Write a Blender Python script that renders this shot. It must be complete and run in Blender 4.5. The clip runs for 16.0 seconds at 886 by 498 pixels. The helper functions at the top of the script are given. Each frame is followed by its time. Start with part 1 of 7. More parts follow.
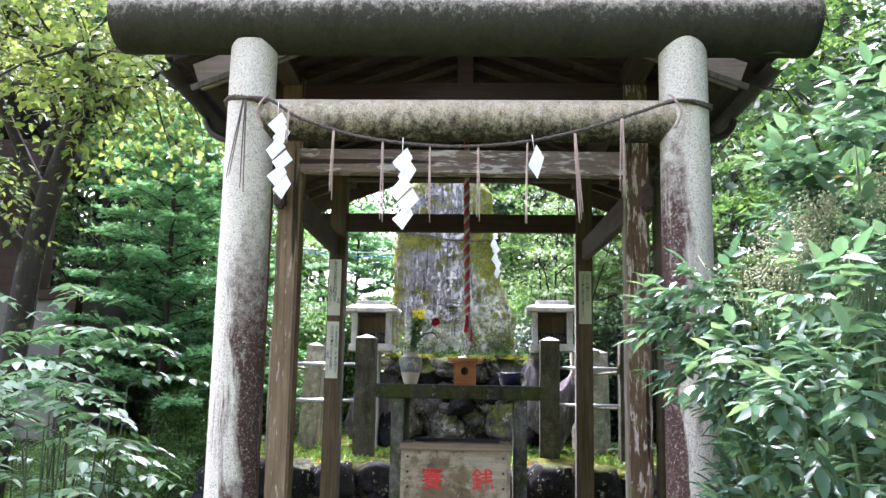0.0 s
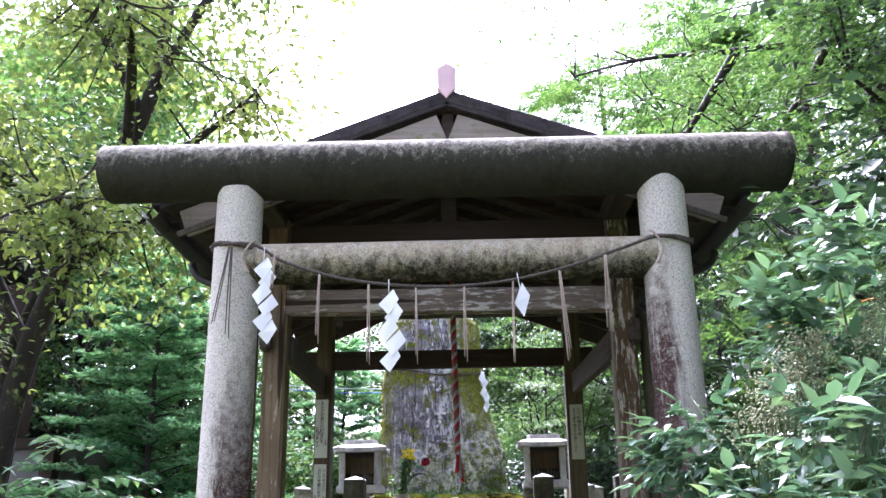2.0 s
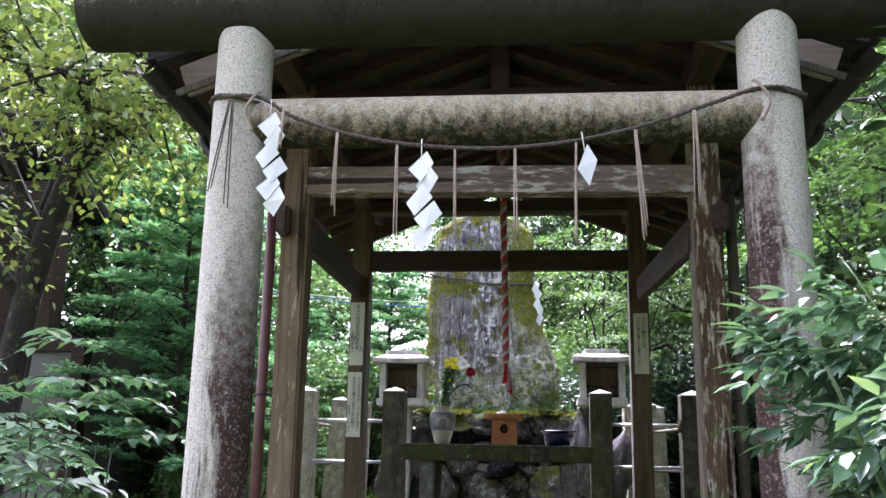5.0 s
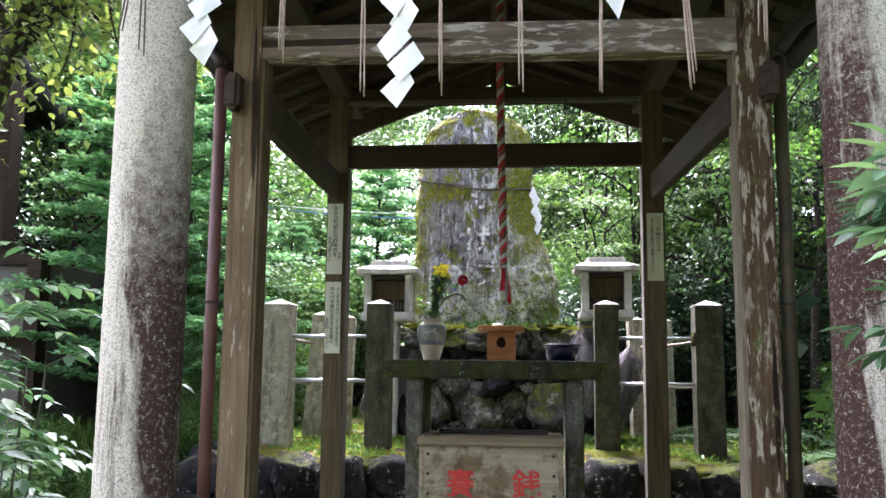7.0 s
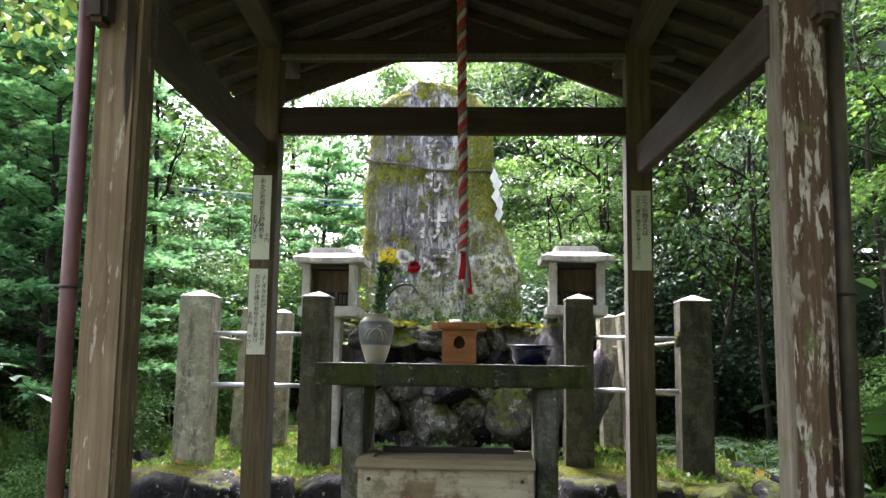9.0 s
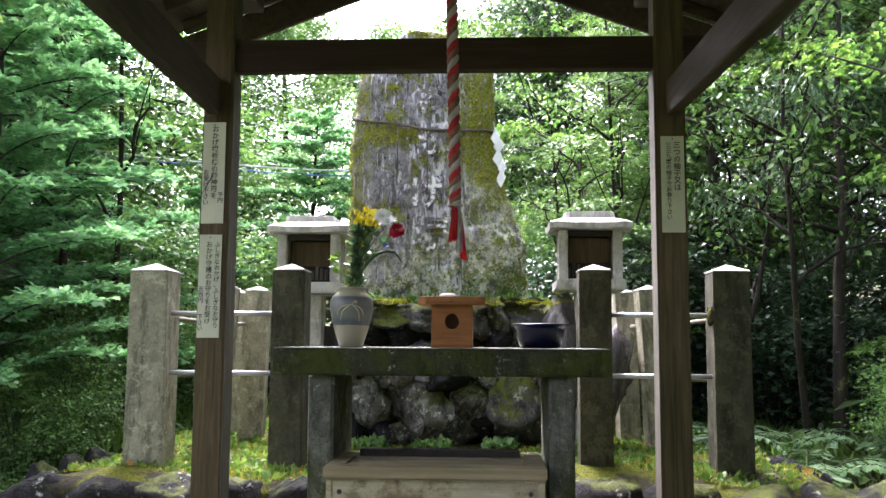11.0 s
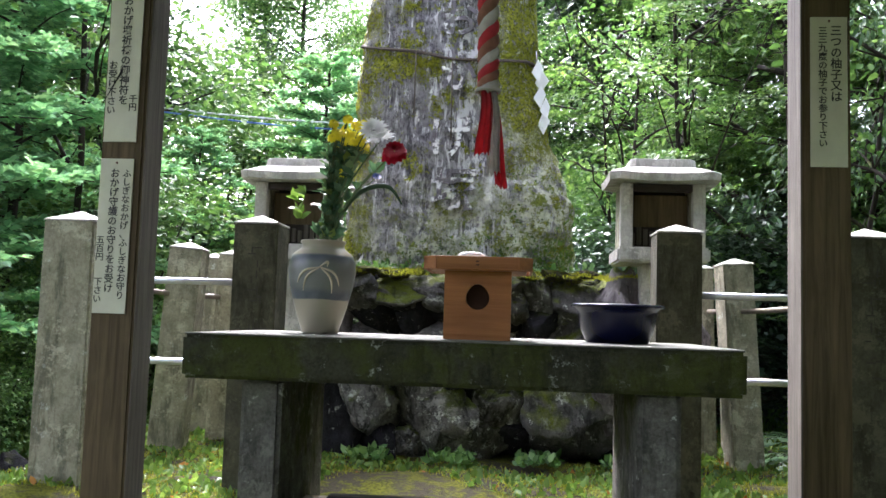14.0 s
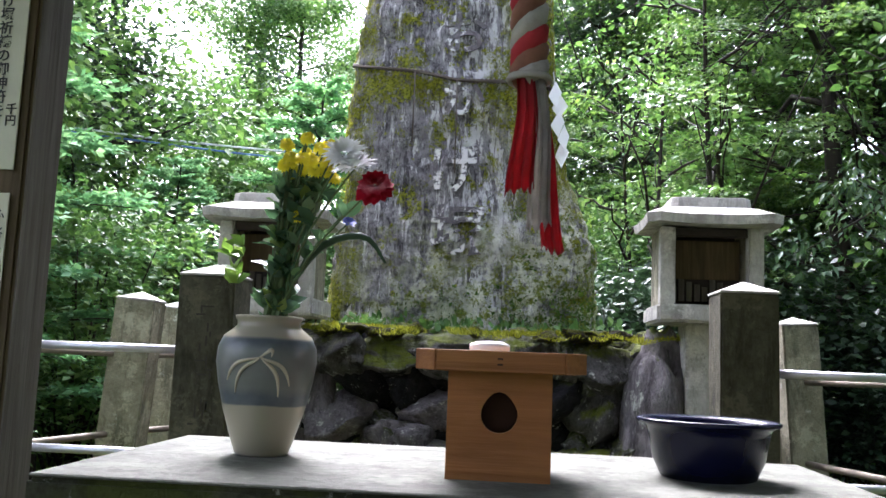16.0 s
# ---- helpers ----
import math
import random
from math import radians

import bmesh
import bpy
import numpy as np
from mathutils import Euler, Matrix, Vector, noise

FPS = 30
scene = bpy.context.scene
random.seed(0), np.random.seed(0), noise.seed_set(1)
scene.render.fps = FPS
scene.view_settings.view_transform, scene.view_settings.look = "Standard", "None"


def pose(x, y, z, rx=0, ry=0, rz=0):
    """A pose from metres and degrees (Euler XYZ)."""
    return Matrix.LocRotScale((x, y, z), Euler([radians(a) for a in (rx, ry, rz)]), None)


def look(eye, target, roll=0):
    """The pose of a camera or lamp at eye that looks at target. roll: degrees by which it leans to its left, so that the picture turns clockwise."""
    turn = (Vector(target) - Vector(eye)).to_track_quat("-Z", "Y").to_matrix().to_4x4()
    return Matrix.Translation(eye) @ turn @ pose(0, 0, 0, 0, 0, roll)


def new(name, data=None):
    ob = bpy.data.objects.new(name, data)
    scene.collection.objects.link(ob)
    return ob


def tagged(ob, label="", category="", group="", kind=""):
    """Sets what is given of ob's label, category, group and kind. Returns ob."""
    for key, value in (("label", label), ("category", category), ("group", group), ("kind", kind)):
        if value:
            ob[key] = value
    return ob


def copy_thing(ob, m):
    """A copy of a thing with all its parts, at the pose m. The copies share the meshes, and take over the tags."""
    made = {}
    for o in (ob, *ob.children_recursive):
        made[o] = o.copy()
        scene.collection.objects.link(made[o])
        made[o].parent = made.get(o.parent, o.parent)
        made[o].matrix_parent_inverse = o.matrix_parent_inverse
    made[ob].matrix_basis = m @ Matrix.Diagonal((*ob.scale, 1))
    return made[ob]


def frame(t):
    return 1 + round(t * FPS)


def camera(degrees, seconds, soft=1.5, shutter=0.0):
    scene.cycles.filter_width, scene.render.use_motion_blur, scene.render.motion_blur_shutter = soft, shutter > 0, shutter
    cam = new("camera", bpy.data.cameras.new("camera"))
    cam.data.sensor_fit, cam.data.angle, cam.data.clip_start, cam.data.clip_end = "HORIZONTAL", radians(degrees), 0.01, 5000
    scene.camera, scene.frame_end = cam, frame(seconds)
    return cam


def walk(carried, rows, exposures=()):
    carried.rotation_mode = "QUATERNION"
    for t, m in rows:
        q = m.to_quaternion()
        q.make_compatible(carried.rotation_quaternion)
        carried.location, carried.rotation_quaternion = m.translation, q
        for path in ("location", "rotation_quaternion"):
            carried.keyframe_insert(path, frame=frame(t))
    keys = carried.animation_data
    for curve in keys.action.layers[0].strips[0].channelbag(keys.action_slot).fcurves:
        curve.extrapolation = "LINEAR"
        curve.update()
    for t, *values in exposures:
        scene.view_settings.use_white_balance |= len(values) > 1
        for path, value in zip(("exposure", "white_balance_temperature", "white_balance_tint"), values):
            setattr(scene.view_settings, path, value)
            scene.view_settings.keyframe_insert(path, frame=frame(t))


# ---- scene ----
PATH = [
    (0, (0.294, -1.528, 1.265), (0.176, 0.444, 1.578), 1.1),
    (0.5, (0.299, -1.534, 1.283), (0.233, 0.42, 1.704), 0.5),
    (1, (0.3, -1.535, 1.296), (0.262, 0.391, 1.832), -0.4),
    (1.5, (0.295, -1.535, 1.306), (0.239, 0.373, 1.9), -0.8),
    (2, (0.289, -1.529, 1.311), (0.206, 0.377, 1.912), -0.7),
    (2.5, (0.279, -1.512, 1.31), (0.176, 0.398, 1.894), -0.3),
    (3, (0.297, -1.436, 1.302), (0.18, 0.491, 1.825), 0.1),
    (3.5, (0.319, -1.293, 1.296), (0.17, 0.643, 1.775), 0.5),
    (4, (0.312, -1.119, 1.287), (0.113, 0.81, 1.775), 1.0),
    (6.5, (0.262, -0.268, 1.28), (0.047, 1.699, 1.568), 0.9),
    (7, (0.241, -0.074, 1.268), (0.046, 1.9, 1.527), 0.6),
    (7.5, (0.182, 0.152, 1.282), (0.12, 2.137, 1.52), 0.1),
    (8, (0.164, 0.325, 1.283), (0.131, 2.313, 1.505), 0.2),
    (8.5, (0.183, 0.567, 1.294), (0.101, 2.553, 1.509), 0.5),
    (9, (0.193, 0.764, 1.298), (0.102, 2.746, 1.553), 0.8),
    (11.5, (0.228, 1.722, 1.308), (0.13, 3.712, 1.479), 0.2),
    (12, (0.237, 1.929, 1.301), (0.196, 3.926, 1.41), 0.3),
    (12.5, (0.198, 2.143, 1.331), (0.191, 4.138, 1.461), 0.6),
    (13, (0.176, 2.323, 1.302), (0.167, 4.319, 1.433), 0.6),
    (13.5, (0.165, 2.592, 1.305), (0.058, 4.587, 1.408), 1.2),
    (14, (0.17, 2.779, 1.328), (0.007, 4.766, 1.492), 1.8),
    (14.5, (0.133, 2.987, 1.348), (-0.008, 4.971, 1.557), 1.7),
    (15, (0.082, 3.173, 1.415), (0.028, 5.16, 1.643), 1.2),
    (15.5, (0.072, 3.315, 1.447), (-0.014, 5.304, 1.643), 1.9),
    (16, (0.106, 3.482, 1.466), (-0.061, 5.46, 1.708), 2.3),
]
cam = camera(53.7, 16.0)
walk(cam, [(t, look(e, g, r)) for t, e, g, r in PATH], [(0, 3.6, 5650, 29), (1, 3.35, 5500, 33), (2, 3.05, 5450, 35), (4, 3.0, 5550, 33), (7, 3.3, 5850, 26), (9, 3.3, 6000, 23), (12.5, 3.35, 5950, 23), (16, 3.05, 5700, 24)])

# ---- light ----
world = bpy.data.worlds.new("sky")
scene.world = world
world.use_nodes = True
wn = world.node_tree.nodes
sky = wn.new("ShaderNodeTexSky")
sky.sky_type = "NISHITA"
sky.sun_disc = False
sky.sun_elevation, sky.sun_rotation = radians(52), radians(336.5)
sky.air_density, sky.dust_density, sky.ozone_density = 1.0, 7.0, 0.6
haze = wn.new("ShaderNodeHueSaturation")
haze.inputs["Saturation"].default_value = 0.4
world.node_tree.links.new(sky.outputs[0], haze.inputs["Color"])
world.node_tree.links.new(haze.outputs[0], wn["Background"].inputs[0])
wn["Background"].inputs[1].default_value = 0.15
sun_data = bpy.data.lights.new("sun", "SUN")
sun_data.energy, sun_data.angle, sun_data.color = 2.2, radians(35), (1.0, 0.97, 0.92)
sun = new("sun", sun_data)
sun.matrix_world = look((-3.4, 7.8, 10.8), (0, 0, 0))


# ---- materials ----
def ramp(nt, fac, stops):
    r = nt.nodes.new("ShaderNodeValToRGB")
    el = r.color_ramp.elements
    while len(el) < len(stops):
        el.new(0.5)
    for e, (p, c) in zip(el, stops):
        e.position, e.color = p, (*c, 1) if len(c) == 3 else (c[0], c[0], c[0], 1)
    nt.links.new(fac, r.inputs[0])
    return r.outputs[0]


def blend(nt, fac, a, b, kind="MIX"):
    m = nt.nodes.new("ShaderNodeMix")
    m.data_type, m.blend_type = "RGBA", kind
    for sock, v in ((m.inputs[0], fac), (m.inputs[6], a), (m.inputs[7], b)):
        if isinstance(v, (int, float)):
            sock.default_value = v
        elif isinstance(v, tuple):
            sock.default_value = (*v, 1)
        else:
            nt.links.new(v, sock)
    return m.outputs[2]


def calc(nt, op, a, b):
    m = nt.nodes.new("ShaderNodeMath")
    m.operation, m.use_clamp = op, False
    for sock, v in zip(m.inputs, (a, b)):
        if isinstance(v, (int, float)):
            sock.default_value = v
        else:
            nt.links.new(v, sock)
    return m.outputs[0]


class Surface:
    """A node material under way: base colour in col, height in bump."""

    def __init__(self, name, rough=0.8, metal=0.0, spec=0.17):
        self.m = bpy.data.materials.new(name)
        self.m.use_nodes = True
        self.nt = self.m.node_tree
        self.p = self.nt.nodes["Principled BSDF"]
        self.p.inputs["Roughness"].default_value = rough
        self.p.inputs["Metallic"].default_value = metal
        self.p.inputs["Specular IOR Level"].default_value = spec
        tc = self.nt.nodes.new("ShaderNodeTexCoord")
        info = self.nt.nodes.new("ShaderNodeObjectInfo")
        add = self.nt.nodes.new("ShaderNodeVectorMath")
        add.operation = "MULTIPLY_ADD"
        self.nt.links.new(info.outputs["Random"], add.inputs[0])
        add.inputs[1].default_value = (17.0, 31.0, 7.0)
        self.nt.links.new(tc.outputs["Object"], add.inputs[2])
        self.co = add.outputs[0]
        self.local = tc.outputs["Object"]
        self.rand = info.outputs["Random"]

    def noise(self, scale, detail=4.0, rough=0.55, stretch=(1, 1, 1), warp=0.0):
        mp = self.nt.nodes.new("ShaderNodeMapping")
        mp.inputs["Scale"].default_value = stretch
        self.nt.links.new(self.co, mp.inputs[0])
        n = self.nt.nodes.new("ShaderNodeTexNoise")
        n.inputs["Scale"].default_value, n.inputs["Detail"].default_value = scale, detail
        n.inputs["Roughness"].default_value, n.inputs["Distortion"].default_value = rough, warp
        self.nt.links.new(mp.outputs[0], n.inputs["Vector"])
        return n.outputs["Fac"]

    def cells(self, scale, stretch=(1, 1, 1)):
        mp = self.nt.nodes.new("ShaderNodeMapping")
        mp.inputs["Scale"].default_value = stretch
        self.nt.links.new(self.co, mp.inputs[0])
        n = self.nt.nodes.new("ShaderNodeTexVoronoi")
        n.inputs["Scale"].default_value = scale
        self.nt.links.new(mp.outputs[0], n.inputs["Vector"])
        return n.outputs["Color"], n.outputs["Distance"]

    def up(self, lo, hi):
        g = self.nt.nodes.new("ShaderNodeNewGeometry")
        s = self.nt.nodes.new("ShaderNodeSeparateXYZ")
        self.nt.links.new(g.outputs["Normal"], s.inputs[0])
        return self.step(s.outputs[2], lo, hi)

    def axis(self, k):
        s = self.nt.nodes.new("ShaderNodeSeparateXYZ")
        self.nt.links.new(self.local, s.inputs[0])
        return s.outputs[k]

    def step(self, fac, lo, hi):
        r = self.nt.nodes.new("ShaderNodeMapRange")
        r.inputs[1].default_value, r.inputs[2].default_value = lo, hi
        self.nt.links.new(fac, r.inputs[0])
        return r.outputs[0]

    def done(self, col, height=None, strength=0.3, dist=0.01, rough=None):
        if isinstance(col, tuple):
            self.p.inputs["Base Color"].default_value = (*col, 1)
        else:
            self.nt.links.new(col, self.p.inputs["Base Color"])
        if height is not None:
            b = self.nt.nodes.new("ShaderNodeBump")
            b.inputs["Strength"].default_value, b.inputs["Distance"].default_value = strength, dist
            self.nt.links.new(height, b.inputs["Height"])
            self.nt.links.new(b.outputs[0], self.p.inputs["Normal"])
        if rough is not None:
            self.nt.links.new(rough, self.p.inputs["Roughness"])
        return self.m


def stone_mat(name, dark, light, scale=60, moss=0.0, moss_col=(0.09, 0.11, 0.025), lichen=0.0, moss_up=(0.3, 0.9), rough=0.85, bump=0.35, stain=0.6, spec=0.17):
    s = Surface(name, rough, 0.0, spec)
    fine, mid, big = s.noise(scale, 5, 0.7), s.noise(scale / 6, 4, 0.6), s.noise(scale / 26, 4, 0.6)
    col = ramp(s.nt, fine, [(0.3, dark), (0.7, light)])
    col = blend(s.nt, s.step(mid, 0.35, 0.7), col, tuple(c * 0.55 for c in dark), "MIX") if moss < 0 else blend(s.nt, 0.55, col, ramp(s.nt, mid, [(0.25, tuple(c * 0.7 for c in dark)), (0.75, light)]))
    if lichen:
        lich = s.step(s.noise(scale / 5, 6, 0.75), 0.62 - lichen * 0.1, 0.7 - lichen * 0.1)
        col = blend(s.nt, lich, col, (0.52, 0.54, 0.46))
    if moss:
        m = calc(s.nt, "MULTIPLY", s.up(*moss_up), 1.0)
        m = s.step(calc(s.nt, "ADD", m, calc(s.nt, "MULTIPLY", calc(s.nt, "SUBTRACT", big, 0.5), 3.0)), 1.05 - moss, 1.35 - moss)
        m = calc(s.nt, "MULTIPLY", m, s.step(mid, 0.2, 0.55))
        col = blend(s.nt, m, col, blend(s.nt, fine, moss_col, tuple(c * 2.0 for c in moss_col)))
    drip = s.noise(scale / 5, 5, 0.7, (1, 1, 0.25), 0.3)
    col = blend(s.nt, calc(s.nt, "MULTIPLY", s.step(drip, 0.5, 0.62), stain), col, tuple(v * 0.4 for v in dark))
    col = blend(s.nt, calc(s.nt, "MULTIPLY", s.step(s.noise(scale / 9, 6, 0.8), 0.54, 0.6), stain * 0.7), col, tuple(min(1, v * 1.5) for v in light))
    h = calc(s.nt, "ADD", fine, calc(s.nt, "MULTIPLY", mid, 1.5))
    return s.done(col, h, bump, 0.012)


def wood_mat(name, dark, light, grain=40, axis=2, flakes=0.0, moss=0.0, rough=0.75, flake_col=(0.4, 0.345, 0.26), bare=None):
    s = Surface(name, rough)
    st = [1.0, 1.0, 1.0]
    st[axis] = 0.05
    g = s.noise(grain, 6, 0.65, tuple(st), 0.6)
    fine = s.noise(grain * 4, 3, 0.6, tuple(st))
    big = s.noise(3.5, 4, 0.6)
    col = ramp(s.nt, g, [(0.28, dark), (0.72, light)])
    col = blend(s.nt, s.step(big, 0.3, 0.75), col, blend(s.nt, 0.6, col, dark), "MIX")
    if flakes:
        st2 = [1.0, 1.0, 1.0]
        st2[axis] = 0.2
        fl = s.step(s.noise(44, 5, 0.65, tuple(st2), 0.35), 0.66 - flakes, 0.72 - flakes)
        fl = calc(s.nt, "MULTIPLY", fl, s.step(s.noise(6, 3, 0.6), 0.36, 0.52))
        col = blend(s.nt, fl, col, flake_col)
        gap = s.step(s.noise(22, 3, 0.5, tuple(st), 0.1), 0.63, 0.68)
        col = blend(s.nt, gap, col, tuple(v * 0.35 for v in dark))
    if bare is not None:
        # a bleached strip where the bark is gone
        edge = s.step(calc(s.nt, "ADD", s.axis(0), calc(s.nt, "MULTIPLY", calc(s.nt, "SUBTRACT", s.noise(9, 5, 0.7, tuple(st)), 0.5), 0.09)), bare + 0.004, bare - 0.004)
        col = blend(s.nt, calc(s.nt, "MULTIPLY", edge, 0.85), col, ramp(s.nt, g, [(0.28, (0.15, 0.125, 0.09)), (0.72, (0.31, 0.27, 0.2))]))
    if moss:
        mo = s.step(s.noise(9, 5, 0.7), 0.62 - moss, 0.74 - moss)
        col = blend(s.nt, mo, col, (0.13, 0.15, 0.05))
    h = calc(s.nt, "ADD", g, calc(s.nt, "MULTIPLY", fine, 0.5))
    return s.done(col, h, 0.45, 0.006)


def plain_mat(name, col, rough=0.5, metal=0.0, vary=0.15, scale=25, spec=0.4, bump=0.1):
    s = Surface(name, rough, metal, spec)
    n = s.noise(scale, 5, 0.65)
    c = ramp(s.nt, n, [(0.25, tuple(v * (1 - vary) for v in col)), (0.75, tuple(min(1, v * (1 + vary)) for v in col))])
    return s.done(c, n, bump, 0.004)


def leaf_mat(name, stops, trans=0.35, rough=0.45, spec=0.4):
    s = Surface(name, rough, 0.0, spec)
    g = s.nt.nodes.new("ShaderNodeNewGeometry")
    big = s.noise(1.1, 2, 0.5)
    f = calc(s.nt, "ADD", calc(s.nt, "MULTIPLY", g.outputs["Random Per Island"], 0.7), calc(s.nt, "MULTIPLY", s.step(big, 0.3, 0.7), 0.3))
    col = ramp(s.nt, f, stops)
    s.done(col)
    t = s.nt.nodes.new("ShaderNodeBsdfTranslucent")
    tc = blend(s.nt, 1.0, col, (1.0, 1.0, 0.7), "MULTIPLY")
    s.nt.links.new(tc, t.inputs[0])
    mx = s.nt.nodes.new("ShaderNodeMixShader")
    mx.inputs[0].default_value = trans
    out = s.nt.nodes["Material Output"]
    s.nt.links.new(s.p.outputs[0], mx.inputs[1])
    s.nt.links.new(t.outputs[0], mx.inputs[2])
    s.nt.links.new(mx.outputs[0], out.inputs[0])
    return s.m


def torii_mat(name, light, dark, stain, lying=False, shade_algae=(0.09, -0.03), reach=(2.5, 2.0)):
    """Weathered granite-chip concrete with lichen and brown streaks; lying beams get shade and algal black painted
    below.
    """
    s = Surface(name, 0.85)
    chips, dist = s.cells(190)
    fine = s.noise(160, 4, 0.7)
    col = ramp(s.nt, calc(s.nt, "ADD", calc(s.nt, "MULTIPLY", fine, 0.6), calc(s.nt, "MULTIPLY", dist, 0.7)), [(0.3, dark), (0.75, light)])
    sep = s.nt.nodes.new("ShaderNodeSeparateColor")
    s.nt.links.new(chips, sep.inputs[0])
    col = blend(s.nt, calc(s.nt, "MULTIPLY", s.step(sep.outputs[0], 0.84, 0.9), 0.5), col, (0.14, 0.12, 0.10))
    streak = s.noise(7, 6, 0.7, (1, 1, 0.16) if not lying else (1.3, 1.0, 0.5), 0.5)
    mid = s.noise(22, 5, 0.7)
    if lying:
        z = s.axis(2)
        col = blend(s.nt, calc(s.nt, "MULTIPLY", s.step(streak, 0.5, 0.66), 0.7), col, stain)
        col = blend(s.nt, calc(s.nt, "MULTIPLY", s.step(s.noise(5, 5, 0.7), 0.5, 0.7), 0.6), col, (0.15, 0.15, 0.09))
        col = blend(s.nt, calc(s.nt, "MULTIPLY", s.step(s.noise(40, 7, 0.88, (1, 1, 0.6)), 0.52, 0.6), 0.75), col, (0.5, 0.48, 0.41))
        # lower half blackened: mostly underside shade put into the colour, partly algal growth
        low = s.step(calc(s.nt, "ADD", z, calc(s.nt, "MULTIPLY", calc(s.nt, "SUBTRACT", s.noise(36, 7, 0.85, (0.75, 0.8, 0.5), 0.2), 0.5), 0.5)), *shade_algae)
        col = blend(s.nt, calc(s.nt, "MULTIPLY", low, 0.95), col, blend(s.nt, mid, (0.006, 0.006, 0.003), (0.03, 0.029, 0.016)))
    else:
        x = s.axis(0)
        side = s.step(calc(s.nt, "ADD", x, calc(s.nt, "MULTIPLY", calc(s.nt, "SUBTRACT", streak, 0.5), 0.55)), -0.01, 0.05)
        low = s.step(calc(s.nt, "ADD", s.axis(2), calc(s.nt, "MULTIPLY", calc(s.nt, "SUBTRACT", mid, 0.5), 1.2)), *reach)
        col = blend(s.nt, calc(s.nt, "MULTIPLY", calc(s.nt, "MULTIPLY", side, low), s.step(s.noise(80, 6, 0.82), 0.27, 0.45)), col, blend(s.nt, mid, stain, (0.03, 0.02, 0.02)))
        col = blend(s.nt, s.step(s.noise(70, 5, 0.85), 0.57, 0.67), col, (0.52, 0.5, 0.44))
    return s.done(col, calc(s.nt, "ADD", fine, dist), 0.5, 0.004)


M_POST = torii_mat("granite_chip_concrete", (0.62, 0.58, 0.48), (0.27, 0.25, 0.195), (0.095, 0.047, 0.032))
M_POST_LOW = torii_mat("granite_chip_concrete_low_stain", (0.62, 0.58, 0.48), (0.27, 0.25, 0.195), (0.085, 0.045, 0.03), reach=(2.15, 1.45))
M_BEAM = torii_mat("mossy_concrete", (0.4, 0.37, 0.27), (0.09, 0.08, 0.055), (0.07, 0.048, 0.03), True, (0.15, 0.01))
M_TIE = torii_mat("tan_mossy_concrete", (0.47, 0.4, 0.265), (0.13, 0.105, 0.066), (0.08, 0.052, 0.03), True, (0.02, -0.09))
M_PILLAR = wood_mat("weathered_post_wood", (0.095, 0.066, 0.036), (0.31, 0.228, 0.135), 45, 2, 0.055)
M_PILLAR_R = wood_mat("flaking_post_wood", (0.06, 0.036, 0.02), (0.19, 0.125, 0.07), 45, 2, 0.15, 0.05, 0.75, (0.5, 0.44, 0.35), 0.988)
M_REAR = wood_mat("brown_post_wood", (0.045, 0.033, 0.016), (0.145, 0.108, 0.058), 50, 2)
# pale grey: light on the posts' inner faces, bleaching on the shrine slats
M_SIDE = wood_mat("grey_lit_bleached_wood", (0.06, 0.054, 0.042), (0.175, 0.16, 0.13), 50, 2)
M_XBEAM = wood_mat("peeling_beam_wood", (0.12, 0.085, 0.065), (0.33, 0.265, 0.21), 40, 0, 0.13, 0.0, 0.75, (0.58, 0.54, 0.48))
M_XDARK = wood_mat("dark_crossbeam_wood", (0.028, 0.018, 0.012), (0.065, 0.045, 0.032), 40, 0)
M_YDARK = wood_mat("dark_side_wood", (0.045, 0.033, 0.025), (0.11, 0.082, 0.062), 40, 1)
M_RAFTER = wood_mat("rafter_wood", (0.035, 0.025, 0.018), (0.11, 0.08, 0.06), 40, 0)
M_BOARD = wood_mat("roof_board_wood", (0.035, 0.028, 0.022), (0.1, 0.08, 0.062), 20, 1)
M_BARGE = wood_mat("pale_bargeboard_wood", (0.16, 0.13, 0.1), (0.36, 0.32, 0.27), 35, 0, 0.0, 0.05)
M_ROOF = stone_mat("dark_roofing", (0.025, 0.022, 0.022), (0.06, 0.052, 0.05), 40)
M_PINK = plain_mat("pink_painted_metal", (0.62, 0.42, 0.42), 0.5, 0.0, 0.1, 8)
M_PIPE = plain_mat("brown_painted_pipe", (0.11, 0.05, 0.042), 0.5, 0.0, 0.35, 9)
M_PIPE_OLD = plain_mat("algae_brown_pipe", (0.075, 0.06, 0.032), 0.6, 0.0, 0.45, 9)
M_GUTTER = plain_mat("dark_gutter_metal", (0.035, 0.027, 0.025), 0.5, 0.0, 0.2, 12)
M_STRAW = plain_mat("grey_straw_cord", (0.085, 0.068, 0.055), 0.9, 0.0, 0.35, 60)
M_TASSEL = plain_mat("pale_straw", (0.36, 0.28, 0.22), 0.9, 0.0, 0.3, 40)
M_PAPER = plain_mat("white_paper", (0.85, 0.85, 0.84), 0.7, 0.0, 0.03, 10, 0.3, 0.03)
M_NOTICE = plain_mat("yellowed_paper", (0.5, 0.5, 0.37), 0.6, 0.0, 0.09, 14, 0.2, 0.03)
M_INK = plain_mat("black_ink", (0.03, 0.03, 0.03), 0.7)
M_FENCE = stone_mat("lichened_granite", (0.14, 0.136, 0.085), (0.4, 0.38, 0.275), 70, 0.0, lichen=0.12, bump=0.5)
